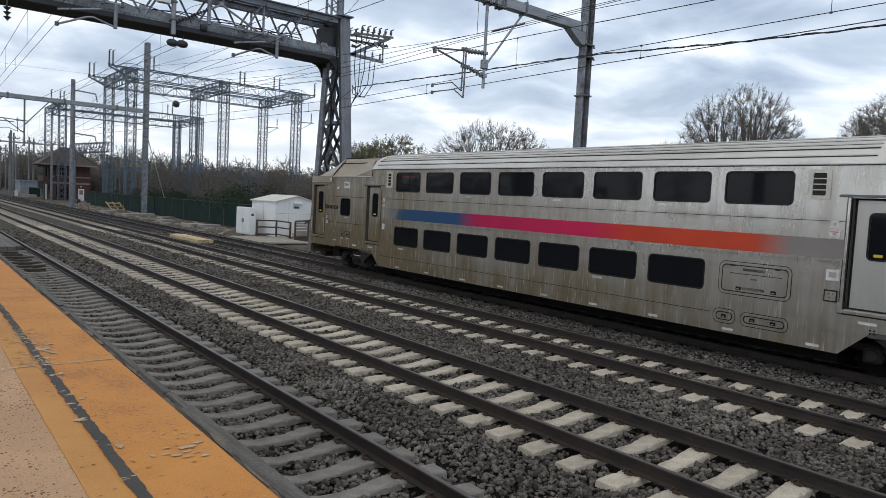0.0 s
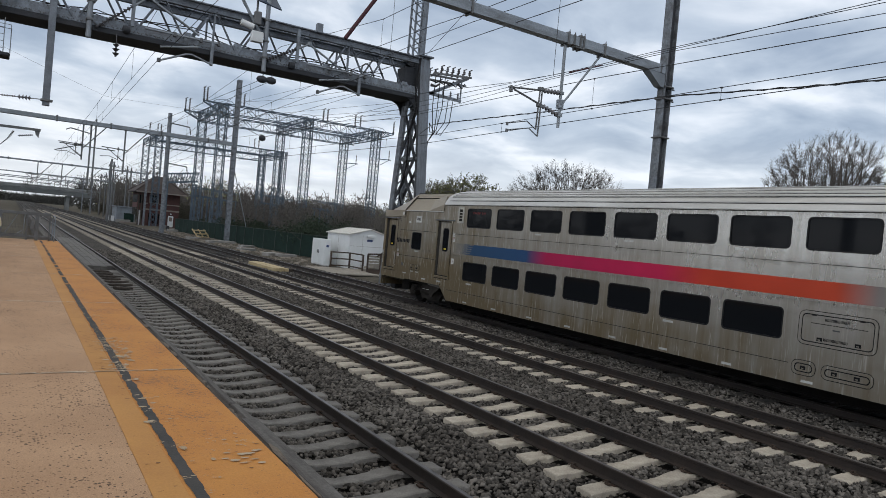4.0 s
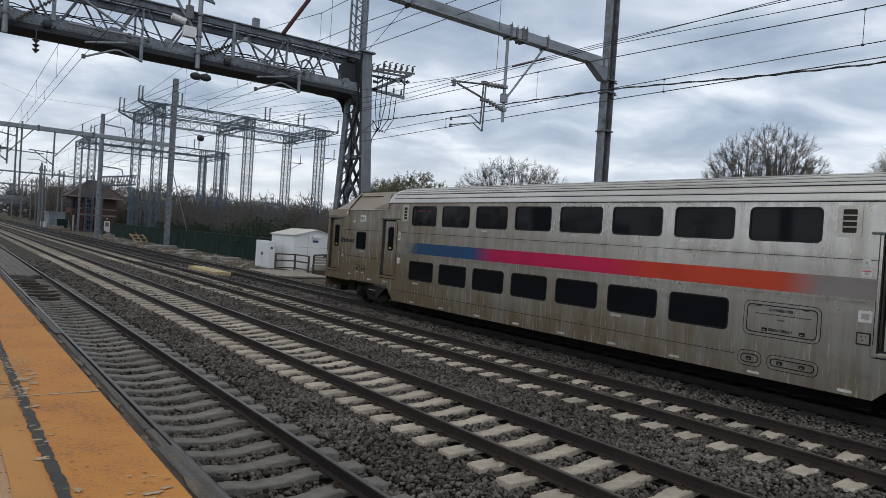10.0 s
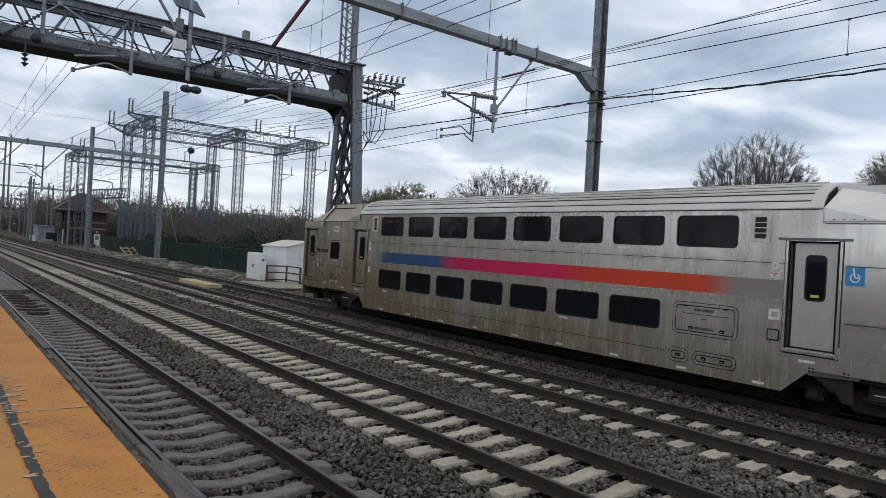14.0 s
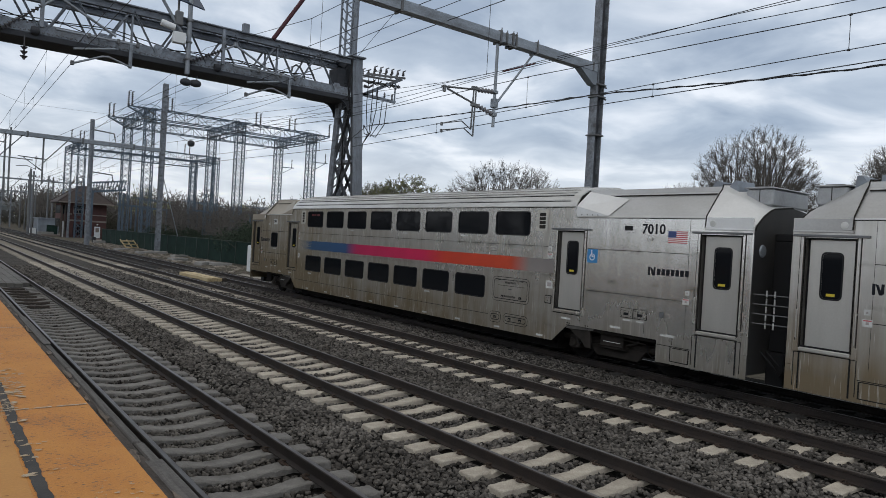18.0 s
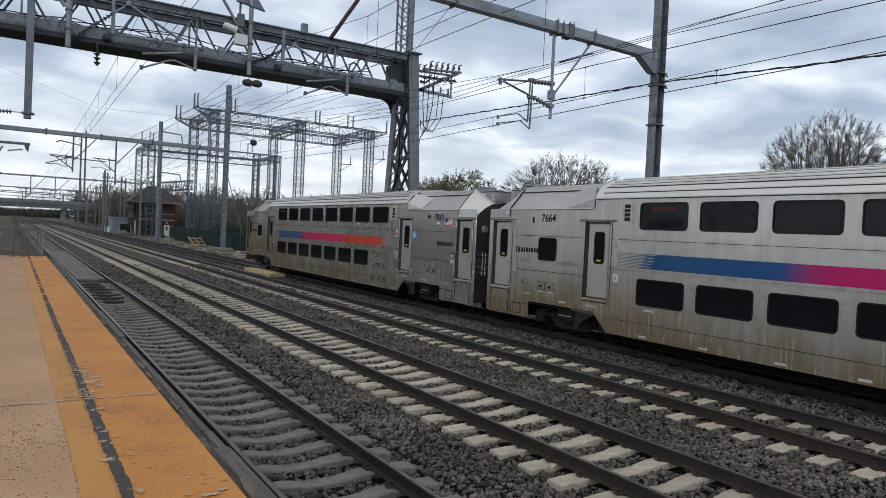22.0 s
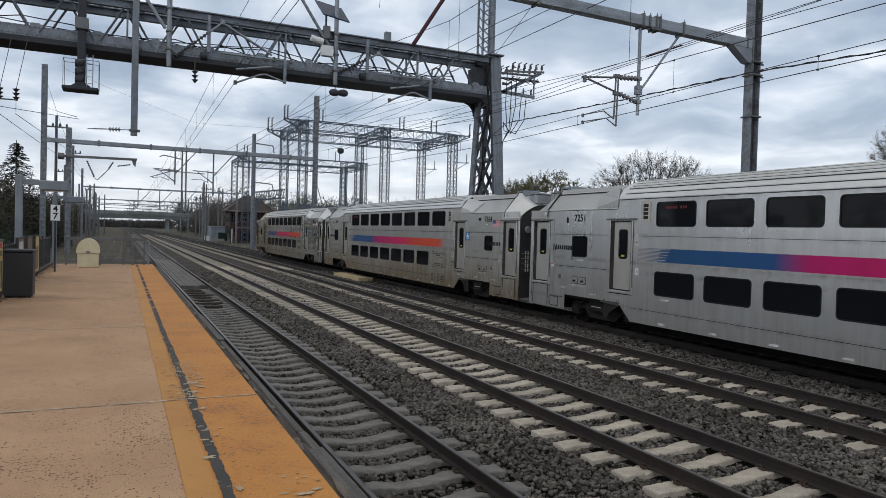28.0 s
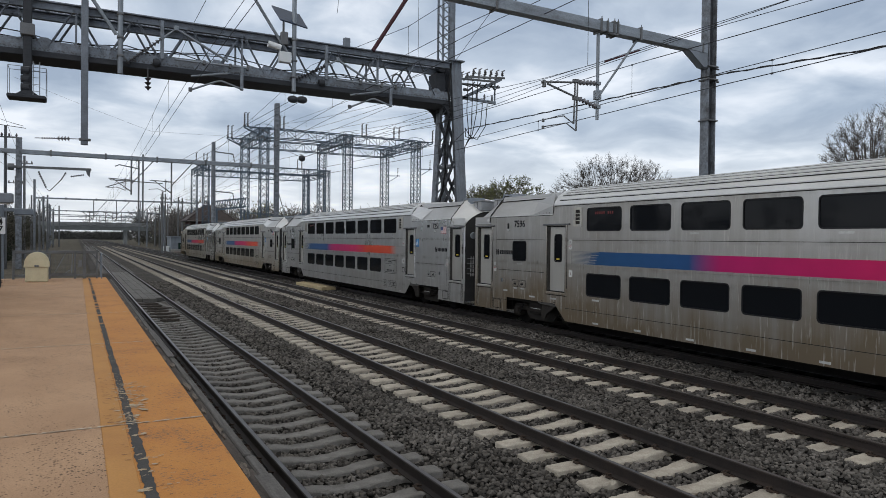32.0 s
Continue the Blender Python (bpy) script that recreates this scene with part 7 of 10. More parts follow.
def truss_gantry():
    """The signal bridge: two lattice girders with a plated soffit, on splayed lattice legs."""
    ya, yb, x0, x1 = 31.6, 33.1, -5.6, 17.3
    zb, zt = 9.62, 12.02
    t = thing("signal_bridge", "weathered grey lattice signal bridge across four tracks", "signal bridge")
    for y in (ya, yb):
        part("bottom_chord", Mesh().cham(x0, y - 0.05, zb + 0.43, x1, y + 0.05, zb + 0.86, 0.01), M_CHORD, t, "riveted grey chord plate")
        # near-black colour carries the shade along the girder's lower edge
        part("lower_flange", Mesh().cham(x0, y - 0.06, zb + 0.2, x1, y + 0.04, zb + 0.428, 0.02), M_STEEL_BLACK, t, "near-black lower flange with underside shade in its colour")
        part("top_chord", Mesh().box(x0, y - 0.16, zt - 0.03, x1, y + 0.16, zt + 0.02), M_TRUSS, t, "top chord plate")
        part("chord_web", Mesh().box(x0, y - 0.03, zt - 0.30, x1, y + 0.03, zt - 0.031), M_TRUSS, t)
        part("chord_flange", Mesh().box(x0, y - 0.12, zt - 0.32, x1, y + 0.12, zt - 0.301), M_TRUSS, t)
        for k in range(11):
            a = -5.26 + 2.18 * k
            for s in (-1, 1):
                if a + 1.05 * s > x1:
                    continue
                m = Mesh().beam((a + 0.12 * s, y - 0.04, zb + 0.62), (a + 1.02 * s, y - 0.04, zt - 0.2), 0.15, 0.012)
                m.beam((a + 0.12 * s, y, zb + 0.62), (a + 1.02 * s, y, zt - 0.2), 0.012, 0.09)
                part("diagonal", m, M_TRUSS, t)
            part("gusset", Mesh().prism([(a - 0.24, zb + 0.8), (a + 0.24, zb + 0.8), (a + 0.14, zb + 0.98), (a - 0.14, zb + 0.98)], "y", y - 0.062, y - 0.052), M_CHORD, t, "riveted gusset plate")
            if k in (2, 5, 8):
                part("upright", Mesh().beam((a + 1.1, y, zb + 0.8), (a + 1.1, y, zt - 0.3), 0.07, 0.12), M_TRUSS, t)
    # the soffit's shade is put into its near-black colour
    part("soffit", Mesh().box(x0, ya + 0.05, zb + 0.205, x1, yb - 0.07, zb + 0.24), M_STEEL_BLACK, t, "soffit plate with underside shade in its colour")
    for k in range(29):
        x = x0 + (x1 - x0) * k / 28
        part("cross_tie", Mesh().beam((x, ya, zt), (x + (0.8 if k % 2 else -0.8) * (0 < k < 28), yb, zt), 0.06, 0.06), M_TRUSS, t)
    m = Mesh()
    rnd = random.Random(8)
    for k in range(420):
        x = x0 + (x1 - x0) * (k + 0.5) / 420
        z = zb + (0.49 if k % 3 else 0.80) + 0.03 * (k % 2)
        s = rnd.uniform(0.014, 0.03)
        m.cham(x - s, ya - 0.075, z - s, x + s, ya - 0.051, z + s, 0.008)
    tagged(part("rivets", m, M_STEEL_DARK, t), kind="stuff")
    # the outer legs
    fore = lambda z: 31.48 - (10.8 - z) * 0.085
    zl = (-0.6, 12.12)
    wide = {12.12: (17.42, 18.0), -0.6: (17.60, 18.12)}
    part("front_leg", Mesh().loft([[(wide[z][0], fore(z), z), (wide[z][1], fore(z), z), (wide[z][1], fore(z) + 0.05, z), (wide[z][0], fore(z) + 0.05, z)] for z in zl]), M_LEG, t, "plated grey front leg")
    for e in (0, 1):
        x = lambda z: wide[z][e] + (0.02 if e == 0 else -0.06)
        part("leg_flange", Mesh().loft([[(x(z), fore(z) + 0.051, z), (x(z) + 0.04, fore(z) + 0.051, z), (x(z) + 0.04, fore(z) + 0.30, z), (x(z), fore(z) + 0.30, z)] for z in zl]), M_POST_DARK, t, "dark grey leg flange")
    part("leg_cap", Mesh().cham(17.22, ya - 0.2, 12.12, 18.12, ya + 0.45, 12.2, 0.015), M_TRUSS, t)
    m = Mesh()
    for k in range(34):
        for x in (17.58, 17.95):
            m.cham(x - 0.018, fore(3.62 + 0.25 * k) - 0.017, 3.6 + 0.25 * k, x + 0.018, fore(3.62 + 0.25 * k) - 0.0015, 3.636 + 0.25 * k, 0.008)
    tagged(part("rivets", m, M_STEEL_DARK, t), kind="stuff")
    back = lambda z: 32.83 + (9.7 - z) * 0.098
    for x in (17.40, 17.92):
        part("back_leg", Mesh().beam((x, back(9.9), 9.9), (x, back(-0.6), -0.6), 0.14, 0.46), M_POST, t, "splayed back leg channel")
    for k in range(22):
        z = -0.2 + 0.46 * k
        part("leg_lacing", Mesh().beam((17.44, back(z) - 0.15, z), (17.88, back(z + 0.46) - 0.15, z + 0.46), 0.02, 0.07), M_TRUSS, t)
    part("leg_head", Mesh().cham(17.3, 32.7, 9.6, 18.0, 33.1, 12.1, 0.02), M_STEEL_BLACK, t)
    zz = [9.3, 6.7, 4.4, 2.0, -0.5]
    for q, (a, b) in enumerate(zip(zz, zz[1:])):
        for x in (17.45, 17.9):
            part("leg_brace", Mesh().beam((x, fore(a) + 0.25, a), (x, back(b), b), 0.06, 0.19), M_STEEL_BLACK, t)
            part("leg_brace", Mesh().beam((x, back(a), a), (x, fore(b) + 0.25, b), 0.06, 0.19), M_STEEL_BLACK, t)
        if q in (0, 2):
            part("leg_strut", Mesh().beam((17.7, fore(b) + 0.1, b), (17.7, back(b), b), 0.5, 0.14), M_POST, t)
    # rounded knee where girder meets leg
    kn = [(x1 + 0.25, zb + 0.42), (x1 - 1.6, zb + 0.42), (x1 - 1.6, zb + 0.2)] + [(x1 - 0.65 + 0.65 * math.sin(a), zb - 0.45 + 0.65 * math.cos(a)) for a in [radians(d) for d in range(0, 91, 15)]] + [(x1 + 0.25, zb - 0.65)]
    for y in (ya + 0.02, yb + 0.1):
        part("knee_plate", Mesh().prism(kn, "y", y - 0.025, y + 0.035), M_STEEL_BLACK, t, "curved knee plate")
    m = Mesh()
    for k in range(5):
        z = 10.1 + 0.42 * k
        m.beam((17.25, ya + 0.3, z), (17.25, yb - 0.2, z + (0.4 if k % 2 else -0.1)), 0.08, 0.3)
    m.box(16.72, ya + 0.25, 10.55, 17.2, yb - 0.3, 11.5)
    part("head_frame", m, M_STEEL_BLACK, t)
    m = Mesh()
    m.tube([(14.27, ya + 0.5, 10.7), (14.32, ya + 0.5, 11.05), (14.5, ya + 0.5, 11.2), (14.72, ya + 0.5, 11.15), (14.95, ya + 0.5, 10.8), (15.15, ya + 0.5, 10.2)], 0.045, 6)
    part("bent_pipe", m, M_STEEL_DARK, t, "", 50)
    # the other end stands on a plated column beside the platform
    m = Mesh().cham(-6.1, ya - 0.2, 6.9, -5.45, yb + 0.2, 14.5, 0.03)
    part("column", m, M_TRUSS, t, "boxed column")
    part("column_base", Mesh().cham(-6.3, ya - 0.3, 6.35, -5.3, yb + 0.3, 6.9, 0.03), M_TRUSS, t)
    part("column_foot", Mesh().cham(-6.0, ya - 0.1, -0.6, -5.6, yb + 0.1, 6.35, 0.03), M_TRUSS, t)
    # mast above the outer leg
    mast = thing("lattice_mast", "tall lattice mast on top of the signal bridge leg", "mast")
    yc = 32.25
    for x in (17.26, 17.92):
        for y in (yc, yc + 0.55):
            part("mast_leg", Mesh().box(x - 0.045, y - 0.045, 12.0, x + 0.045, y + 0.045, 21), M_TRUSS, mast)
    part("mast_plate", Mesh().box(17.66, yc - 0.03, 12.0, 17.96, yc - 0.0, 21), M_CHORD, mast)
    for k in range(18):
        z = 12.1 + 0.48 * k
        part("lacing", Mesh().beam((17.26, yc - 0.05, z), (17.66, yc - 0.05, z + 0.24), 0.02, 0.07), M_CHORD, mast)
        part("lacing", Mesh().beam((17.66, yc - 0.05, z + 0.24), (17.26, yc - 0.05, z + 0.48), 0.02, 0.07), M_CHORD, mast)
        part("lacing", Mesh().beam((17.23, yc, z), (17.23, yc + 0.55, z + 0.48), 0.02, 0.07), M_TRUSS, mast)
    # side bracket with pin insulators
    br = thing("insulator_bracket", "steel side bracket crowded with pin insulators", "bracket")
    y = ya + 0.1
    y = ya - 0.05
    part("arm", Mesh().beam((18.0, y, 10.22), (20.48, y, 11.55), 0.12, 0.17), M_CHORD, br)
    part("arm", Mesh().beam((18.0, y, 10.30), (20.12, y, 10.22), 0.12, 0.15), M_CHORD, br)
    part("tie_rod", Mesh().beam((20.08, y, 10.15), (20.08, y, 11.42), 0.06), M_CHORD, br)
    for yy, za in ((y - 0.45, 11.28), (y + 0.5, 11.40), (y + 0.02, 11.02)):
        part("arm", Mesh().beam((18.0, yy, za), (20.4, yy, 11.5 if za > 11.2 else 11.1), 0.08, 0.10), M_STEEL_DARK, br)
    rb = random.Random(4)
    for k in range(13):
        x = 18.3 + 0.178 * k
        m = Mesh()
        yy, za = y + (-0.45 if k % 2 else 0.5), 11.36 + 0.01 * k
        lean = rb.uniform(-0.05, 0.05)
        m.tube([(x, yy, za), (x, yy, za + 0.2)], 0.02, 5)
        m.lathe((x, yy, za + 0.12), [(0.03, 0), (0.085, 0.03), (0.05, 0.09), (0.08, 0.12), (0.05, 0.19), (0.03, 0.24)], 8)
        m.tube([(x - 0.05, yy, za + 0.34), (x + 0.14, yy + lean, za + 0.44)], 0.03, 5)
        part("pin_insulator", m, M_INSUL if k % 3 else M_INSUL_GREY, br, "", 40)
    for k in range(5):
        m = Mesh().tube([(18.1 + 0.4 * k, y, 11.0 + 0.03 * k), (18.35 + 0.4 * k, y - 0.3, 10.85), (18.6 + 0.36 * k, y - 0.4, 11.1)], 0.03, 5)
        part("jumper", m, M_BLACK, br, "", 40)
    for k in range(2):
        part("string", Mesh().tube([(18.02, y - 0.2, 10.72 - 0.05 * k), (18.3, y - 0.25, 10.66), (18.5, y - 0.3, 10.82)], 0.06, 6), M_INSUL, br, "dark strain insulator", 40)
    for k in range(3):
        x = 18.95 + 0.48 * k
        part("pin_insulator", Mesh().lathe((x, y, 10.38), [(0.02, -0.1), (0.06, 0.02), (0.04, 0.1), (0.06, 0.14), (0.02, 0.26)], 8), M_INSUL_GREY, br)
    for k in range(5):
        x = 18.35 + 0.3 * k
        pts = [(x, y - 0.1, 11.3), (x - 0.05, y - 0.1, 9.6 - 0.3 * (k % 2)), (18.45 + 0.1 * k, y - 0.1, 8.2 + 0.1 * k), (18.2, y - 0.1, 7.7), (18.13, y - 0.1, 6.9 - 0.2 * k)] if k < 3 else [(x, y - 0.1, 10.1), (x - 0.1, y - 0.1, 8.9), (x - 0.6, y - 0.1, 8.15), (x - 1.0, y - 0.1, 8.25), (18.2, y - 0.1, 8.7)]
        fine = []
        for i in range(len(pts) - 1):
            for j in range(4):
                fine.append(Vector(pts[i]).lerp(Vector(pts[i + 1]), j / 4))
        part("cable_loop", Mesh().tube(fine + [pts[-1]], 0.022, 5), M_BLACK, br, "", 60)
    m = Mesh()
    m.tube([(17.35, ya - 0.15, 12.0), (17.15, ya - 0.2, 10.4), (17.3, ya - 0.2, 9.4), (17.25, ya + 0.3, 8.0), (17.45, ya + 0.6, 6.4), (17.3, ya + 0.9, 4.8), (17.7, ya + 0.9, 3.6)], 0.04, 6)
    part("riser_cable", m, M_BLACK, br)
    # what hangs on the girder
    post = thing("hanging_post", "grey channel post that hangs from the signal bridge", "post")
    part("channel", Mesh().cham(0.38, ya - 0.35, 6.45, 0.64, ya - 0.16, 12.25, 0.02), M_TRUSS, post)
    part("cleat", Mesh().cham(0.32, ya - 0.40, 6.62, 0.74, ya - 0.12, 6.70, 0.01), M_STEEL_DARK, post)
    m = Mesh()
    m.tube([(0.40, ya - 0.25, 6.68), (-1.2, ya - 0.25, 6.60)], 0.018, 6)
    insulator(m, (0.0, ya - 0.25, 6.66), (-0.45, ya - 0.25, 6.64), 0.11, 8, 4)
    insulator(m, (-0.5, ya - 0.25, 6.64), (-1.0, ya - 0.25, 6.61), 0.05, 8, 6)
    part("insulator", m, M_INSUL_GREY, post, "grey insulator string", 40)
    sig = thing("hanging_signal", "dark signal hung in a cage under the bridge", "signal")
    x = -1.45
    part("hanger", Mesh().cham(x - 0.15, ya - 0.45, 8.20, x + 0.15, ya - 0.16, 12.3, 0.03), M_STEEL_BLACK, sig)
    for k in range(3):
        part("lamp_unit", Mesh().lathe((x - 0.06, ya - 0.34, 9.15 - 0.32 * k), [(0.02, -0.17), (0.15, -0.16), (0.17, 0.12), (0.02, 0.2)], 12, "x"), M_STEEL_BLACK, sig, "", 40)
    part("platform_plate", Mesh().cham(x - 0.66, ya - 0.75, 8.04, x + 0.64, ya + 0.1, 8.18, 0.03), M_STEEL_BLACK, sig)
    part("plinth", Mesh().prism([(x - 0.42, 8.18), (x + 0.42, 8.18), (x + 0.17, 8.36), (x - 0.17, 8.36)], "y", ya - 0.5, ya - 0.12), M_STEEL_BLACK, sig)
    for xx in (x - 0.62, x + 0.64):
        part("cage_hoop", Mesh().tube([(xx, ya - 0.7, 8.18), (xx, ya - 0.7, 9.24), (xx, ya + 0.05, 9.24), (xx, ya + 0.05, 8.18)], 0.012, 5), M_GALV, sig, "thin cage hoop")
    for yy in (ya - 0.7, ya + 0.05):
        part("cage_rail", Mesh().tube([(x - 0.62, yy, 9.24), (x + 0.64, yy, 9.24)], 0.012, 5), M_GALV, sig, "thin cage rail")
    m = Mesh()
    for xx in (x + 0.2, x + 0.42):
        m.tube([(xx, ya - 0.55, 8.18), (xx, ya - 0.55, 9.5)], 0.018, 5)
    for k in range(5):
        m.tube([(x + 0.2, ya - 0.55, 8.36 + 0.26 * k), (x + 0.42, ya - 0.55, 8.36 + 0.26 * k)], 0.012, 5)
    part("ladder", m, M_GALV, sig)
    part("band", Mesh().cham(x - 0.24, ya - 0.55, 10.5, x + 0.24, ya - 0.1, 10.95, 0.02), M_STEEL_DARK, sig)
    for px, top, low, r in ((1.80, 16.5, 9.47, 0.105), (9.03, 15.5, 9.55, 0.105)):
        pp = thing("pipe_mast", "galvanised pipe mast clamped to the signal bridge", "pipe mast", group="pipe masts")
        part("pipe", Mesh().tube([(px, ya - 0.26, low), (px, ya - 0.26, top)], r, 12), M_GALV, pp, "", 40)
        part("strut", Mesh().tube([(px - 0.15, ya - 0.25, 11.05), (px - 2.35, ya - 0.25, 14.3)], r * 0.7, 8), M_GALV, pp, "", 40)
        for z in (10.2, 10.95, 11.9):
            part("clamp", Mesh().cham(px - 0.13, ya - 0.38, z - 0.05, px + 0.13, ya - 0.05, z + 0.05, 0.02), M_STEEL_DARK, pp)
    sp = thing("solar_panel", "small dark solar panel over a grey equipment box", "solar panel")
    part("frame", Mesh().add([(8.35, ya - 0.4, 12.72), (9.62, ya - 0.4, 12.52), (9.42, ya + 0.3, 13.32), (8.12, ya + 0.3, 13.52), (8.35, ya - 0.36, 12.68), (9.62, ya - 0.36, 12.48), (9.42, ya + 0.34, 13.28), (8.12, ya + 0.34, 13.48)],
                             [(0, 1, 2, 3), (7, 6, 5, 4), (0, 4, 5, 1), (1, 5, 6, 2), (2, 6, 7, 3), (3, 7, 4, 0)]), M_PANEL, sp)
    part("stand", Mesh().tube([(8.6, ya, 12.0), (8.6, ya, 13.0)], 0.05, 6), M_STEEL_DARK, sp)
    part("box", Mesh().cham(8.32, ya - 0.45, 10.80, 8.86, ya - 0.16, 11.28, 0.02), M_WHITE, sp, "pale metal box")
    part("drum", Mesh().tube([(7.83, ya - 0.3, 11.56), (8.4, ya - 0.3, 11.45)], 0.15, 12), M_WHITE, sp, "", 40)
    part("box", Mesh().cham(8.4, ya - 0.4, 11.6, 8.72, ya - 0.16, 12.2, 0.03), M_STEEL_DARK, sp)
    b2 = thing("upright_box", "grey upright box on the signal bridge girder", "equipment box")
    part("box", Mesh().cham(11.45, ya - 0.3, 11.95, 11.75, ya - 0.05, 12.4, 0.02), M_TRUSS, b2)
    # steady arms of the wires under the girder
    for xd in (6.68, 13.88):
        a = thing("registration_arm", "galvanised registration arm under the signal bridge", "registration arm", group="registration arms")
        yy = ya - 0.28
        part("drop", Mesh().cham(xd - 0.065, yy - 0.06, 9.33, xd + 0.065, yy + 0.06, 10.36, 0.01), M_CHORD, a)
        part("arm", Mesh().tube([(xd + 0.02, yy - 0.08, 9.36), (xd - 0.86, yy - 0.08, 9.62), (xd - 1.1, yy - 0.08, 9.58), (xd - 2.15, yy - 0.08, 9.1)], 0.042, 8), M_GALV, a, "", 60)
        part("arm", Mesh().tube([(xd - 0.62, yy - 0.08, 9.99), (xd - 2.15, yy - 0.08, 9.68)], 0.045, 8), M_GALV, a, "", 60)
        part("end_clamp", Mesh().cham(xd - 2.24, yy - 0.14, 9.02, xd - 2.1, yy - 0.02, 9.2, 0.02), M_STEEL_DARK, a)
        part("upper_tube", Mesh().tube([(xd + 0.3, yy, 10.35), (xd - 2.8, yy, 10.33)], 0.05, 8), M_GALV, a, "", 60)
        for x in (xd + 0.26, xd - 0.5, xd - 1.6):
            part("clamp", Mesh().cham(x - 0.06, yy - 0.09, 10.24, x + 0.06, yy + 0.09, 10.44, 0.02), M_STEEL_DARK, a)
    # strain insulators and stays that cross the web
    for xa, za, xb, zb, xc, zc in ((2.05, 9.95, 3.95, 11.65, 6.1, 10.55), (9.15, 10.12, 11.15, 11.3, 13.2, 10.3)):
        a = thing("strain_insulator", "dark ribbed strain insulator on a galvanised stay tube", "insulator", group="strain insulators")
        yy = ya - 0.2
        m = Mesh()
        insulator(m, (xa, yy, za), (xa + (xb - xa) * 0.72, yy, za + (zb - za) * 0.72), 0.10, 8, 11)
        part("insulator", m, M_INSUL, a, "", 40)
        part("stay", Mesh().tube([(xa + (xb - xa) * 0.72, yy, za + (zb - za) * 0.72), (xb, yy, zb), (xc, yy, zc)], 0.055, 8), M_GALV, a, "galvanised stay tube", 60)
        part("node", Mesh().cham(xb - 0.09, yy - 0.1, zb - 0.1, xb + 0.09, yy + 0.1, zb + 0.12, 0.03), M_GALV, a)
        part("hanger_post", Mesh().cham(xb - 0.62, yy - 0.06, 10.3, xb - 0.48, yy + 0.06, 11.9, 0.01), M_CHORD, a)
        part("weight", Mesh().lathe((xb - 0.75, yy + 0.1, 10.14), [(0.02, -0.16), (0.15, -0.13), (0.18, 0.0), (0.15, 0.13), (0.02, 0.16)], 12, "x"), M_STEEL_BLACK, a, "round dark weight", 40)
    conduit = thing("conduit_run", "bundle of dark cables along the signal bridge", "cable")
    rc = random.Random(21)
    for k in range(5):
        pts = [(-5.5 + 1.9 * q, ya + 0.25 + 0.2 * k, 10.62 + 0.25 * math.sin(q * 1.3 + k) + rc.uniform(-0.12, 0.12)) for q in range(12)]
        part("cable", Mesh().tube(pts, 0.022, 5), M_BLACK, conduit, "", 60)
    m = Mesh()
    m.tube([(2.85, ya - 0.2, 9.85), (2.85, ya - 0.2, 9.45)], 0.02, 5)
    insulator(m, (2.85, ya - 0.2, 9.46), (2.86, ya - 0.2, 8.92), 0.14, 8, 3)
    solid("hanging_insulator", m, M_INSUL, "dark insulator hanging under the signal bridge", "insulator", smooth=40)
    for k in range(2):
        m = Mesh()
        x = -4.22 + 0.54 * k
        m.tube([(x + 0.36, ya - 0.2, 9.9), (x, ya - 0.25, 7.9)], 0.012, 5)
        insulator(m, (x, ya - 0.25, 7.93), (x, ya - 0.25, 7.46), 0.13, 8, 3)
        m.tube([(x, ya - 0.25, 7.46), (x, ya - 0.25, 7.0)], 0.008, 4)
        solid("hanging_insulator", m, M_INSUL, "dark insulator on a thin hanger wire", "insulator", smooth=40)
    solid("wire_yoke", Mesh().tube([(-4.32, ya - 0.25, 7.47), (-3.62, ya - 0.25, 7.48)], 0.03, 6), M_STEEL_DARK, "short dark bar between two hanging insulators", "yoke bar", smooth=40)
    m = Mesh().tube([(12.95, ya - 0.2, 12.0), (14.41, ya - 0.2, 14.33), (15.5, ya - 0.2, 16.1)], 0.10, 8)
    solid("red_strut", m, M_FIBRE_RED, "dark red pole leaning above the signal bridge", "strut", smooth=40)
    m = Mesh()
    for k in range(2):
        m.lathe((8.9 + 0.42 * k, ya - 0.6, 9.12 + 0.02 * k), [(0.02, -0.25), (0.11, -0.2), (0.165, -0.08), (0.165, 0.08), (0.11, 0.2), (0.02, 0.25)], 12, "x")
        m.tube([(8.9 + 0.42 * k, ya - 0.6, 9.12), (9.2 + 0.42 * k, ya + 0.2, 9.64)], 0.02, 5)
        m.tube([(8.9 + 0.42 * k, ya - 0.6, 9.12), (6.6 + 0.9 * k, ya + 22, 8.2)], 0.012, 4)
    solid("line_pulley", m, M_STEEL_BLACK, "pair of round dark pulleys on the line wires", "pulley", smooth=40)


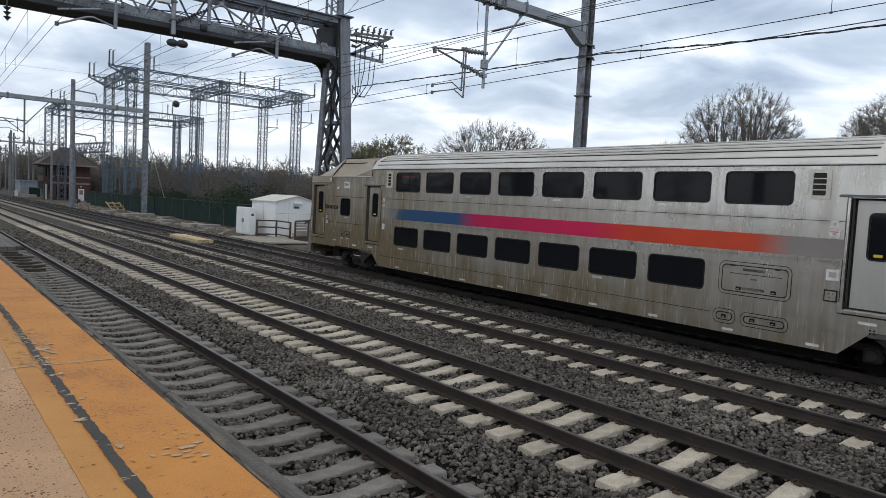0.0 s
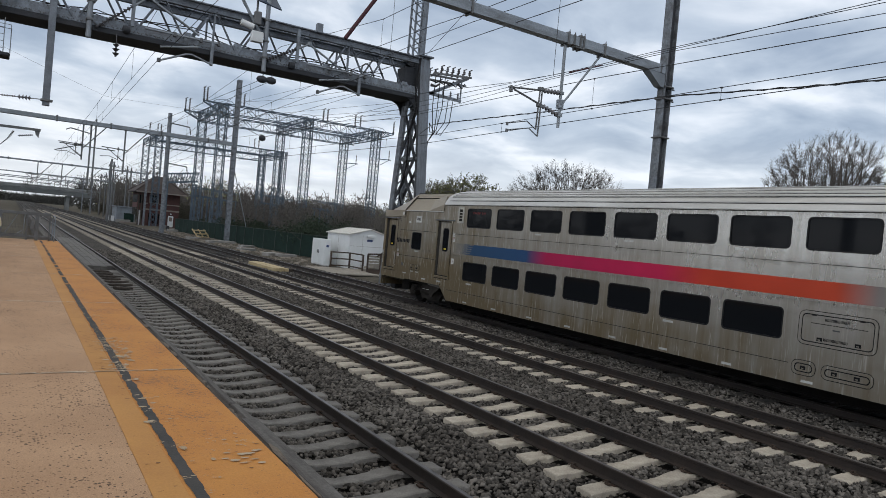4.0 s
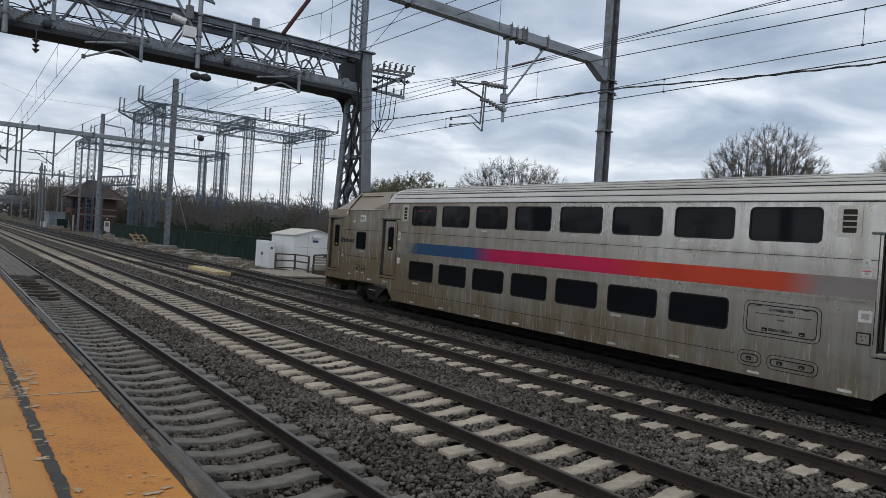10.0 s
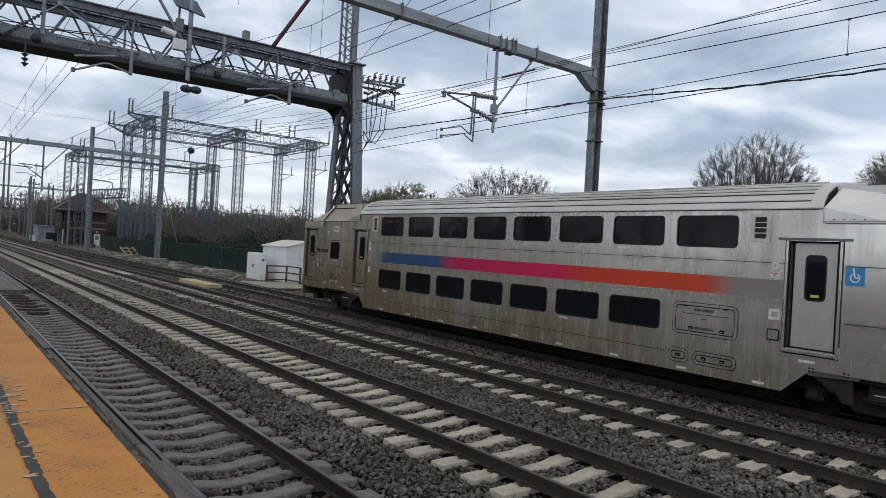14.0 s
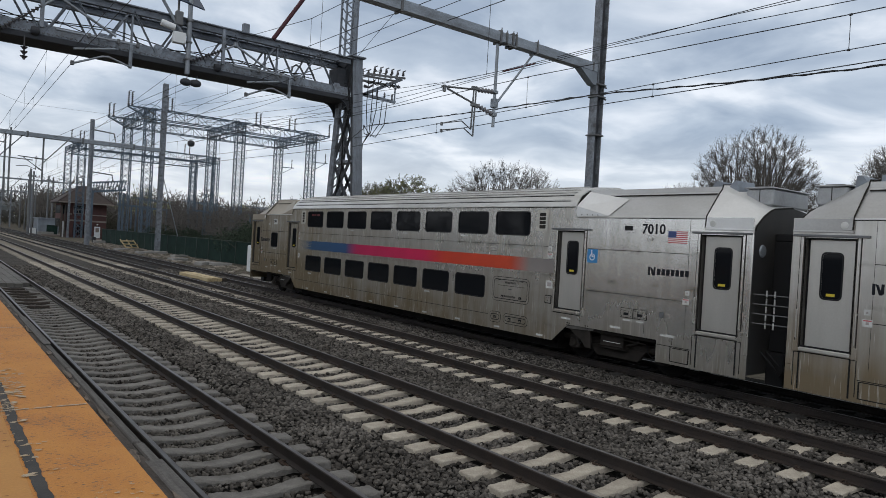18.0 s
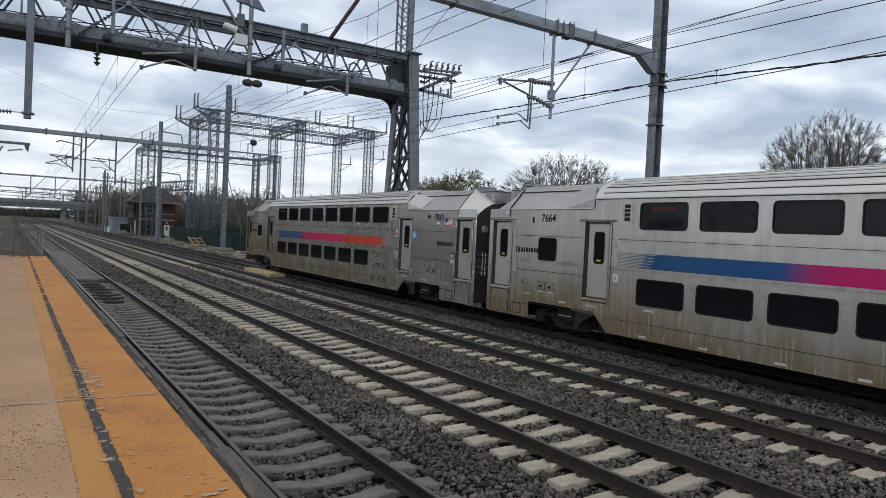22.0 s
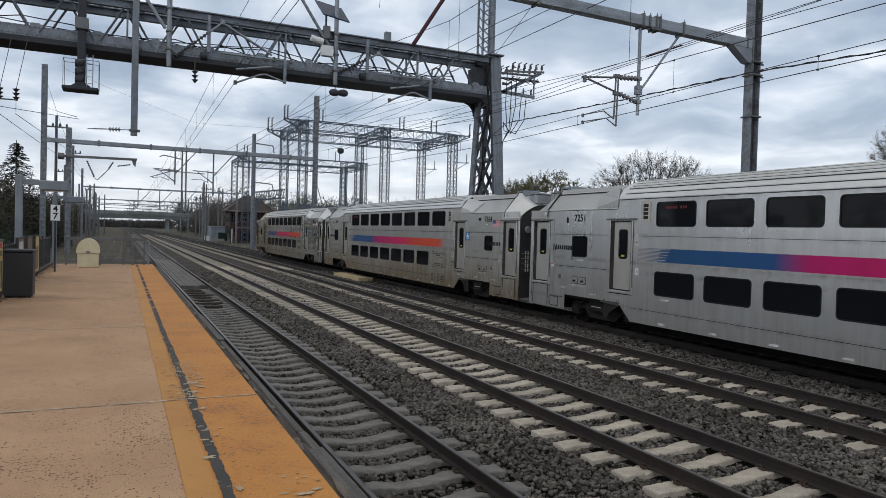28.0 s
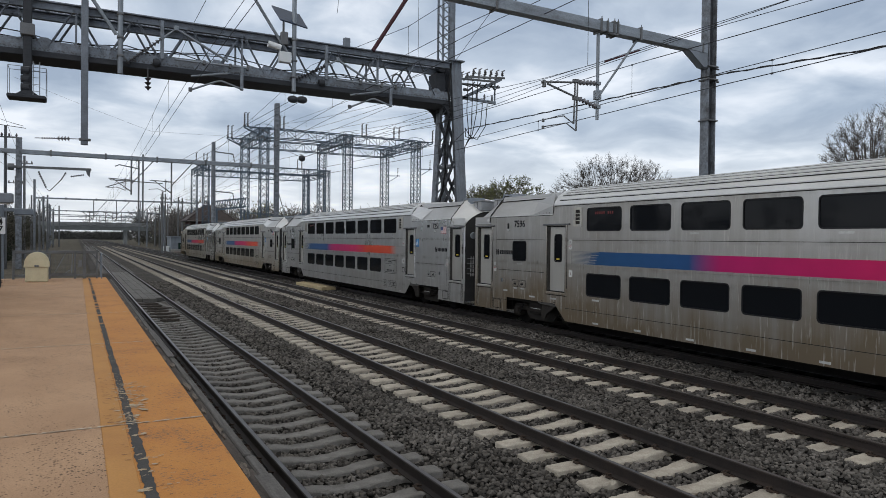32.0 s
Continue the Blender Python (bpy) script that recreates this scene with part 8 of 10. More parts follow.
def far_portal(y, xr, z, top, left, drops, pair=None):
    """A portal further down the line; drops are the places of its drop tubes."""
    mat = M_POST
    t = thing("catenary_portal", "grey portal over the tracks further down the line", "catenary portal", group="portals over the line")
    w = 0.36 if y > 100 else 0.52
    m = Mesh()
    h_post(m, xr, y, -0.6, top, w, w, 0.05)
    part("post", m, mat, t)
    for x, zt in left:
        m = Mesh()
        h_post(m, x, y, -0.6, zt, w, w, 0.05)
        part("post", m, mat, t)
    e = 0.13 if y > 100 else 0.22
    x0 = min(x for x, _ in left)
    part("beam", Mesh().cham(x0, y - 0.25, z - e, xr, y + 0.25, z + e, 0.03), M_GALV, t)
    n = int((xr - x0) / 5)
    for k in range(1, n + 1):
        x = x0 + (xr - x0) * k / (n + 0.6)
        part("beam_clamp", Mesh().cham(x - 0.09, y - 0.28, z - e - 0.06, x + 0.09, y + 0.28, z + e + 0.10, 0.02), M_STEEL_DARK, t)
    for c, low in drops:
        part("drop_tube", Mesh().beam((c, y, z), (c, y, low), 0.15), M_STEEL_DARK, t)
        part("brace", Mesh().beam((c + 0.05, y, z - 2.7), (c + 2.15, y, z - 0.2), 0.10), M_STEEL_DARK, t)
        m = Mesh().tube([(c + 0.3, y - 0.1, z - 2.35), (c - 2.2, y - 0.1, z - 2.25)], 0.05, 5)
        m.tube([(c, y - 0.1, z - 3.6), (c - 1.75, y - 0.1, z - 2.3)], 0.045, 5)
        m.tube([(c - 0.6, y - 0.1, z - 2.1), (c - 0.6, y - 0.1, z - 3.5)], 0.04, 5)
        m.tube([(c - 0.6, y - 0.1, z - 3.45), (c - 1.4, y - 0.1, z - 3.15), (c - 2.3, y - 0.1, z - 3.25)], 0.035, 5)
        part("cantilever", m, M_STEEL_DARK, t)
        for xe, za, zc in ((0.8, 2.36, 2.32), (0.65, 3.5, 3.12)):
            m = Mesh()
            insulator(m, (c - 0.1, y - 0.1, z - za), (c - xe, y - 0.1, z - zc), 0.12, 6, 4)
            part("insulator", m, M_INSUL, t)
    if pair:
        for x in (pair, pair + 0.42):
            part("drop_post", Mesh().beam((x, y, z + 0.5 * (x > pair)), (x, y, z - 6.6), 0.16), M_STEEL_DARK, t)
        m = Mesh().tube([(pair + 0.1, y, z - 1.1), (pair - 1.9, y, z - 0.75), (pair - 2.3, y, z - 0.95)], 0.06, 5)
        m.tube([(pair - 2.8, y, z - 2.4), (pair + 2.4, y, z - 2.55)], 0.05, 5)
        m.tube([(pair - 3.2, y, z - 3.2), (pair - 1.0, y, z - 2.4)], 0.05, 5)
        part("long_arm", m, M_STEEL_DARK, t)


def wire(name, pts, r, label, droppers=None):
    """A sagging wire through supports."""
    m = Mesh()
    out = []
    for (a, b) in zip(pts, pts[1:]):
        a, b = Vector(a), Vector(b)
        n = max(2, int((b - a).length / 6))
        for i in range(n):
            k = i / n
            p = a.lerp(b, k)
            p.z -= (droppers or 0.0) * 4 * k * (1 - k) * min(1.0, ((b - a).length / 60) ** 2)
            out.append(p)
    out.append(Vector(pts[-1]))
    m.tube(out, r, 5)
    return solid(name, m, M_WIRE, label, "overhead wire", group="overhead wires", smooth=60), out


def height(rows, y):
    return float(np.interp(y, [r[0] for r in rows], [r[1] for r in rows]))


def catenary(x, contact, aux, mess, label, first=5.0):
    """Contact wire, auxiliary wire and messenger of one track, each as rows of y and height, with droppers."""
    wire("contact_wire", [(x, y, z) for y, z in contact], 0.012, "dark contact wire " + label)
    wire("auxiliary_wire", [(x, y, z) for y, z in aux], 0.0105, "dark auxiliary wire " + label)
    wire("messenger_wire", [(x, y, z) for y, z in mess], 0.012, "dark messenger wire " + label)
    mesh = Mesh()
    y, k = first, 0
    while y < 180:
        a, b = (mess, aux) if k % 2 == 0 else (aux, contact)
        mesh.tube([(x, y, height(a, y)), (x, y, height(b, y))], 0.007, 4)
        for z in (height(a, y), height(b, y)):
            mesh.cham(x - 0.018, y - 0.03, z - 0.028, x + 0.018, y + 0.03, z + 0.015, 0.006)
        y += 4.6
        k += 1
    tagged(part("dropper_wire", mesh, M_WIRE), "thin dropper wires " + label, "overhead wire", "overhead wires", "stuff")


near_portal()
truss_gantry()
far_portal(80.8, 21.0, 11.2, 18.7, [(-7.15, 18.8), (-4.9, 12.6)], [(5.37, 7.3), (9.4, 6.3)], 6.1)
far_portal(139, 20.6, 9.4, 9.75, [(-6.3, 12.6)], [(2.9, 6.0), (6.6, 5.7), (10.6, 5.7), (14.2, 5.7)])
far_portal(205, 21.6, 9.4, 11.5, [(-7.4, 13.0)], [(3.2, 6.4), (7.0, 6.2), (10.9, 6.2), (14.6, 6.2)])
far_portal(262, 22.0, 9.9, 12.5, [(-7.6, 13.0)], [(3.2, 6.6), (7.0, 6.6), (10.9, 6.6), (14.6, 6.6)])
far_portal(300, 22.2, 10.4, 13.0, [(-7.6, 13.5)], [(3.2, 7.0), (7.0, 7.0), (10.9, 7.0), (14.6, 7.0)])
far_portal(390, 22.2, 11.2, 14.0, [(-7.6, 14.0)], [(3.2, 8.0), (7.0, 8.0), (10.9, 8.0), (14.6, 8.0)])
catenary(14.6, [(-60, 6.8), (12, 6.79), (26.2, 6.67), (80.8, 7.9), (150, 6.9), (285, 7.6)], [(-60, 7.14), (12, 7.1), (24.4, 7.0), (80.8, 8.5), (150, 7.5), (285, 8.2)],
         [(-60, 7.4), (6.2, 7.81), (15.2, 8.0), (27, 8.02), (80.8, 10.2), (150, 8.9), (285, 9.6)], "over the far track", 6.2)
catenary(4.7, [(-60, 9.5), (22.3, 9.48), (32, 9.41), (55, 8.84), (80.8, 8.2), (150, 6.9), (285, 7.6)], [(-60, 10.0), (24.4, 9.99), (33.7, 9.95), (57, 9.38), (80.8, 8.8), (150, 7.5), (285, 8.2)],
         [(-60, 12.8), (31.6, 12.1), (41, 11.43), (53.7, 10.77), (66.6, 10.4), (80.8, 10.3), (150, 8.9), (285, 9.6)], "over the platform tracks", 41.0)
catenary(11.9, [(-60, 9.0), (14.0, 9.21), (17.2, 9.23), (21.2, 9.24), (32, 9.13), (39.2, 9.04), (80.8, 8.2), (150, 6.9), (285, 7.6)],
         [(-60, 9.4), (16.4, 9.68), (18.4, 9.75), (21.2, 9.74), (32, 9.64), (39.3, 9.54), (80.8, 8.8), (150, 7.5), (285, 8.2)],
         [(-60, 11.2), (25.1, 11.31), (38, 12.6), (80.8, 10.4), (150, 8.9), (285, 9.6)], "over the third track", 25.1)
# twisted feeder: two strands laid round each other
FEED = [(15.2, -60, 6.2), (15.2, 6.2, 6.85), (15.2, 8.6, 6.96), (15.2, 13, 7.26), (15.2, 18, 7.38), (15.2, 26, 7.64), (17.5, 31.4, 7.9)]
_, way = wire("feeder_cable", FEED, 0.016, "black twisted feeder cable along the line")
strand = Mesh()
strand.tube([(p[0], y, p[2]) for y, p in [(-10 + 0.22 * k, (15.2 + 0.022 * math.cos(k * 1.5), 0, float(np.interp(-10 + 0.22 * k, [q.y for q in way], [q.z for q in way])) + 0.022 * math.sin(k * 1.5))) for k in range(164)]], 0.014, 5)
solid("feeder_strand", strand, M_WIRE, "second strand twisted round the feeder cable", "overhead wire", group="overhead wires", smooth=60)
for rows in (((-60, 8.9), (7.9, 9.07), (9.9, 9.11), (14.06, 9.15), (18.7, 9.13), (20.9, 9.17), (25.7, 9.25), (30.0, 9.33)), ((-60, 9.3), (8.2, 9.15), (14.06, 9.09), (20.65, 9.06), (25.7, 9.03), (30.0, 9.1)),
             ((-60, 6.8), (6.9, 8.77), (14.05, 9.03), (20.9, 8.99), (25.7, 8.8), (30.0, 8.82)), ((19.0, 9.12), (22.4, 9.24), (25.8, 9.48), (30.0, 9.75))):
    wire("line_wire", [(16.5, y, z) for y, z in rows] + [(17.6, 33.5, rows[-1][1] + 0.2), (20.5, 80.8, rows[-1][1] + 4.5)], 0.0105, "thin line wire along the tracks")
solid("section_rod", Mesh().tube([(16.5, 17.08, 9.09), (16.5, 18.74, 9.09)], 0.028, 8), M_FIBRE_RED, "dark red fibreglass rod in a line wire", "insulator", smooth=40)
# hangers from the upper wires down to the line wires
for xa, ya, za, xb, yb, zb in ((12.1, 14.4, 9.9, 12.1, 14.4, 7.42), (11.9, 24.2, 15.5, 11.9, 24.2, 9.3), (9.6, 26.0, 15.5, 9.4, 26.5, 11.8)):
    solid("hanger_wire", Mesh().tube([(xa, ya, za), (xb, yb, zb)], 0.009, 4), M_WIRE, "thin hanger between overhead wires", "overhead wire", group="overhead wires")
wire("line_wire", [(11.6, -60, 9.0), (11.9, 18.07, 10.05), (11.9, 21.2, 10.18), (12.2, 31.5, 10.5)], 0.012, "thin line wire over the third track")
wire("line_wire", [(10.5, -60, 11.2), (12.4, 18, 11.2), (17.5, 31.5, 12.0), (21, 80.8, 16)], 0.012, "thin line wire over the third track")
for k in range(3):
    wire("line_wire", [(18.6 + 0.5 * k, 31.7, 11.75), (21.2 + 0.2 * k, 80.8, 13.5 + 1.4 * k), (26 + 5 * k, 100, 17.6)], 0.014, "thin line wire to the substation", 0.5)
wire("line_wire", [(-7.1, 80.8, 14.6), (-1.6, 31.5, 7.05)], 0.013, "thin line wire beside the platform", 0.1)
wire("line_wire", [(-14, 31.0, 8.0), (-1.5, 31.4, 6.95)], 0.012, "thin line wire beside the platform", 0.1)
wire("line_wire", [(-3.7, 31.35, 6.95), (-3.6, 80.8, 9.5)], 0.013, "thin line wire beside the platform", 0.1)
wire("line_wire", [(-4.3, 31.35, 6.95), (-4.6, 80.8, 8.9), (-4.6, 150, 8.4)], 0.013, "thin line wire beside the platform", 0.1)
wire("line_wire", [(-7.1, 80.8, 17.6), (-7.5, 150, 13.5), (-7.6, 285, 13.5)], 0.018, "thin line wire beside the platform", 0.6)
wire("line_wire", [(-5.4, 80.8, 18.6), (9.0, 100, 17), (24.1, 112.0, 19)], 0.012, "thin line wire to the substation", 0.6)
for k in range(4):
    wire("line_wire", [(21, 80.8, 12.5 + 1.6 * k), (22.2, 150, 10.5 + 0.8 * k), (22.2, 285, 11 + 0.8 * k)], 0.02, "thin line wire beside the far track", 0.6)


solid("line_ball", Mesh().lathe((17.9, 60.0, 9.95), [(0.02, -0.3), (0.2, -0.24), (0.28, -0.08), (0.28, 0.08), (0.2, 0.24), (0.02, 0.3)], 12, "x"), M_STEEL_BLACK, "round dark weight on the line wires", "line weight", smooth=40)
for k in range(2):
    wire("line_wire", [(17.7 + 0.3 * k, 31.6, 9.6 + 0.5 * k), (17.9, 60, 10.0), (22 + k, 98, 17.3)], 0.012, "thin line wire to the substation")


def side_arm():
    """The cantilever on the second post of the tall portal."""
    y = 80.4
    t = thing("side_cantilever", "dark steel cantilever arm with insulator strings", "cantilever")
    part("arm", Mesh().beam((-5.5, y, 9.62), (1.55, y, 9.72), 0.24), M_STEEL_DARK, t)
    part("counterweight", Mesh().lathe((-5.55, y, 9.6), [(0.02, -0.3), (0.34, -0.28), (0.34, 0.28), (0.02, 0.3)], 12, "x"), M_STEEL_DARK, t, "", 40)
    part("end_plate", Mesh().prism([(1.0, 9.7), (1.5, 9.7), (1.4, 8.9), (1.15, 9.2)], "y", y - 0.04, y + 0.04), M_STEEL_DARK, t)
    for a, b in (((-3.2, y, 9.28), (-2.5, y, 7.6)), ((-0.75, y, 9.3), (-1.2, y, 8.5)), ((0.9, y, 9.15), (-0.35, y, 8.9))):
        m = Mesh()
        insulator(m, a, b, 0.13, 6, 8)
        part("insulator", m, M_INSUL, t, "", 40)
    part("stay", Mesh().tube([(-2.45, y, 7.5), (-2.2, y, 7.35), (-1.2, y, 8.5)], 0.045, 5), M_STEEL_DARK, t)
    for x, yy, top, r in ((-6.1, 81.6, 13.8, 0.16), (-6.6, 118, 14.5, 0.2), (-8.6, 132, 12.5, 0.2), (16.4, 159, 12.0, 0.22), (14.3, 137.5, 11.3, 0.2), (-6.0, 150, 9.4, 0.2), (-5.2, 164, 9.0, 0.2), (-8.4, 172, 11.5, 0.2), (21.8, 176, 12.5, 0.2), (22.6, 205, 12.0, 0.2), (22.4, 225, 12.5, 0.2), (-6.4, 214, 11.5, 0.2), (-5.9, 228, 10.5, 0.2), (-7.8, 262, 12.0, 0.22), (23.4, 280, 12.0, 0.22), (17.7, 165, 12.5, 0.2), (-5.6, 178, 12, 0.2), (-7.2, 196, 12.5, 0.2), (-4.6, 240, 12, 0.22), (24.5, 190, 13, 0.22), (23.5, 250, 13, 0.22)):
        p = thing("utility_pole", "dark slim pole beside the line", "pole", pose(x, yy, -0.6), "poles beside the line")
        part("shaft", Mesh().tube([(0, 0, 0), (0, 0, top + 0.6)], r, 8, r2=r * 0.8), M_STEEL_DARK, p, "", 40)
        if top > 12.4 and not 11 < x < 13:
            part("cross_arm", Mesh().box(-1.1, -0.08, top - 0.6, 1.1, 0.08, top - 0.45), M_STEEL_DARK, p)
            for k in range(4):
                part("insulator", Mesh().lathe((-0.95 + 0.63 * k, 0, top - 0.45), [(0.05, 0), (0.12, 0.1), (0.04, 0.35)], 6), M_INSUL, p)


side_arm()

# ---- substation, buildings, trees ----
def lattice_tower(x, y, h, w=1.15):
    t = thing("lattice_tower", "bluish-grey steel lattice tower of the substation", "lattice tower", pose(x, y, -0.6), "substation towers")
    for sx in (-1, 1):
        for sy in (-1, 1):
            part("leg", Mesh().box(sx * w / 2 - 0.06, sy * w / 2 - 0.06, 0, sx * w / 2 + 0.06, sy * w / 2 + 0.06, h), M_SUB_STEEL, t)
    m = Mesh()
    n = int(h / (w * 0.85))
    for k in range(n):
        a, b = h * k / n, h * (k + 1) / n
        for s in (-1, 1):
            m.beam((-w / 2, s * w / 2, a), (w / 2, s * w / 2, b), 0.05, 0.05)
            m.beam((w / 2, s * w / 2, a), (-w / 2, s * w / 2, b), 0.05, 0.05)
            m.beam((s * w / 2, -w / 2, a), (s * w / 2, w / 2, b), 0.05, 0.05)
            m.beam((s * w / 2, w / 2, a), (s * w / 2, -w / 2, b), 0.05, 0.05)
    part("lacing", m, M_SUB_STEEL, t, "crossed lacing bars")


def lattice_girder(p, q, d=1.2):
    p, q = Vector(p), Vector(q)
    t = thing("lattice_girder", "bluish-grey lattice girder between substation towers", "girder", group="substation girders")
    ax = (q - p).normalized()
    side = ax.cross(Vector((0, 0, 1))).normalized() * (d / 2)
    up = Vector((0, 0, d))
    for s in (-1, 1):
        for o in (Vector(), up):
            part("chord", Mesh().beam(p + side * s + o, q + side * s + o, 0.13), M_SUB_STEEL, t)
    m = Mesh()
    n = max(3, int((q - p).length / 1.5))
    for k in range(n):
        a, b = p.lerp(q, k / n), p.lerp(q, (k + 1) / n)
        for s in (-1, 1):
            lo, hi = (a, b) if k % 2 else (b, a)
            m.beam(lo + side * s, hi + side * s + up, 0.06)
            m.beam(a + side * s, a + side * s + up, 0.05)
        m.beam(a + side + up, b - side + up, 0.05)
        m.beam(a - side + up, b + side + up, 0.05)
    part("lacing", m, M_SUB_STEEL, t)


def taper_arm(xa, xb, y, z, d):
    """A bracket that tapers to a point at the end of a girder."""
    t = thing("tapered_arm", "tapered lattice arm at the end of a substation girder", "lattice arm", group="substation arms")
    for s in (-0.6, 0.6):
        part("chord", Mesh().beam((xa, y + s, z), (xb, y, z + 0.05), 0.12), M_SUB_STEEL, t)
        part("chord", Mesh().beam((xa, y + s, z - d), (xb, y, z - 0.1), 0.12), M_SUB_STEEL, t)
        for k in range(4):
            a, b = k / 4, (k + 1) / 4
            part("lacing", Mesh().beam((xa + (xb - xa) * a, y + s * (1 - a), z), (xa + (xb - xa) * b, y + s * (1 - b), z - d * (1 - b)), 0.06), M_SUB_STEEL, t)
            part("lacing", Mesh().beam((xa + (xb - xa) * a, y + s * (1 - a), z - d * (1 - a)), (xa + (xb - xa) * b, y + s * (1 - b), z), 0.06), M_SUB_STEEL, t)


def head_frame(x, y, z):
    """Clamps and a bent bus tube crowded round a tower's head."""
    t = thing("tower_gear", "dark switch gear clamped round a tower's head", "switch gear", group="tower head gear")
    rr = random.Random(int(x * 7 + y))
    for k in range(7):
        a = (x + rr.uniform(-0.9, 0.9), y - 0.65, z - rr.uniform(0.0, 1.5))
        part("bracket", Mesh().beam(a, (a[0] + rr.uniform(-0.9, 0.9), a[1], a[2] + rr.uniform(-0.7, 0.5)), 0.11), M_STEEL_DARK, t)
    m = Mesh().tube([(x - 1.5, y, z + 0.1), (x - 1.0, y, z + 0.45), (x, y, z + 0.62), (x + 1.0, y, z + 0.5), (x + 1.7, y, z + 0.05)], 0.035, 5)
    m.tube([(x - 0.7, y, z), (x - 0.7, y, z + 0.55)], 0.03, 5)
    m.tube([(x + 0.7, y, z), (x + 0.7, y, z + 0.58)], 0.03, 5)
    part("bus_tube", m, M_SUB_STEEL, t, "", 50)


def post_insulator(x, y, z, h=1.6):
    m = Mesh()
    m.cham(x - 0.16, y - 0.16, z - 0.1, x + 0.16, y + 0.16, z, 0.02)
    insulator(m, (x, y, z), (x, y, z + h), 0.19, 8, 7)
    m.tube([(x, y, z + h), (x + 0.3, y, z + h + 0.12)], 0.04, 5)
    solid("post_insulator", m, M_INSUL, "dark post insulator on the substation steelwork", "insulator", group="post insulators", smooth=40)


def substation():
    xs, h = (24.1, 36.9, 48.5), 19.35
    for y in (100.0, 112.7):
        for x in xs:
            lattice_tower(x, y, h)
        for a, b in zip(xs, xs[1:]):
            lattice_girder((a, y, h - 1.95), (b, y, h - 1.95), 1.35)
        for xa, xb in ((xs[-1], xs[-1] + 3.1), (xs[0], xs[0] - 2.9)):
            taper_arm(xa, xb, y, h - 0.65, 1.3)
        for x in xs:
            head_frame(x, y, h - 0.6)
    for x in xs:
        lattice_girder((x, 100, h - 1.95), (x, 112.7, h - 1.95), 1.35)
    for k, (x, y) in enumerate(((21.3, 100), (21.75, 100), (26.4, 100), (26.95, 100), (39.2, 100), (39.9, 100), (44.6, 100), (45.5, 100), (51.5, 100), (21.4, 112.7), (22.0, 112.7))):
        post_insulator(x, y, h - 0.42, 1.75)
    xs2, h2 = (22.4, 46.9), 18.0
    for y in (140, 155):
        for x in xs2:
            lattice_tower(x, y, h2)
        lattice_girder((xs2[0], y, h2 - 1.9), (xs2[1], y, h2 - 1.9))
    lattice_tower(42.5, 140, h2)
    lattice_girder((46.9, 140, h2 - 1.9), (46.9, 155, h2 - 1.9))
    lattice_girder((22.4, 140, h2 - 1.9), (22.4, 155, h2 - 1.9))
    for x in (20.6, 22.0, 22.6, 33.4, 34.3, 40.6, 41.5):
        post_insulator(x, 140, h2 - 0.7, 1.9)
    taper_arm(22.4, 19.8, 140, h2 - 0.7, 1.0)
    for x, y, z in ((49.1, 112.7, 14.2), (49.1, 100, 14.3)):
        t = thing("tower_bracket", "small bracket with an upright insulator on a tower", "bracket", group="insulator brackets")
        part("arm", Mesh().beam((x, y, z), (x + 2.4, y, z + 0.1), 0.12), M_SUB_STEEL, t)
        part("arm", Mesh().beam((x, y, z - 1.2), (x + 2.0, y, z), 0.08), M_SUB_STEEL, t)
        m = Mesh()
        insulator(m, (x + 2.0, y, z + 0.1), (x + 2.0, y, z + 1.6), 0.13, 8, 6)
        part("insulator", m, M_INSUL, t, "", 40)
    # bus work low behind the bushes
    for k in range(12):
        x, y = 25 + 2.6 * k, 114 + 4 * (k % 4)
        t = thing("bus_frame", "low grey steel bus frame with insulators", "bus frame", pose(x, y, -0.6), "substation bus frames")
        for s in (-1.2, 1.2):
            part("post", Mesh().beam((s, 0, 0), (s, 0, 6.2), 0.22), M_SUB_STEEL, t)
        part("bar", Mesh().beam((-1.6, 0, 6.2), (1.6, 0, 6.2), 0.22), M_SUB_STEEL, t)
        for s in (-1.2, 0, 1.2):
            m = Mesh()
            insulator(m, (s, 0, 6.3), (s, 0, 7.5), 0.13, 6, 5)
            part("insulator", m, M_INSUL_GREY, t)
        part("bar", Mesh().tube([(-2, 0, 7.55), (2.4, 0, 7.55)], 0.06, 6), M_SUB_STEEL, t)
    t = thing("switch_frame", "long girder with a row of switches beside the tower", "switch frame", group="substation switch gear")
    part("beam", Mesh().beam((22.6, 131, 7.9), (28.2, 131, 8.7), 0.3), M_SUB_STEEL, t)
    part("beam", Mesh().beam((22.6, 132.5, 9.5), (28.2, 132.5, 10.3), 0.25), M_SUB_STEEL, t)
    for k in range(12):
        x, z = 22.8 + 0.46 * k, 0.066 * k
        m = Mesh()
        insulator(m, (x, 131.0, 8.05 + z), (x + 0.35, 131.0, 9.75 + z), 0.17, 6, 6)
        part("switch", m, M_SUB_STEEL, t)
    for x in (23, 28):
        part("post", Mesh().beam((x, 131.5, -0.6), (x, 131.5, 8.2), 0.3), M_SUB_STEEL, t)


substation()


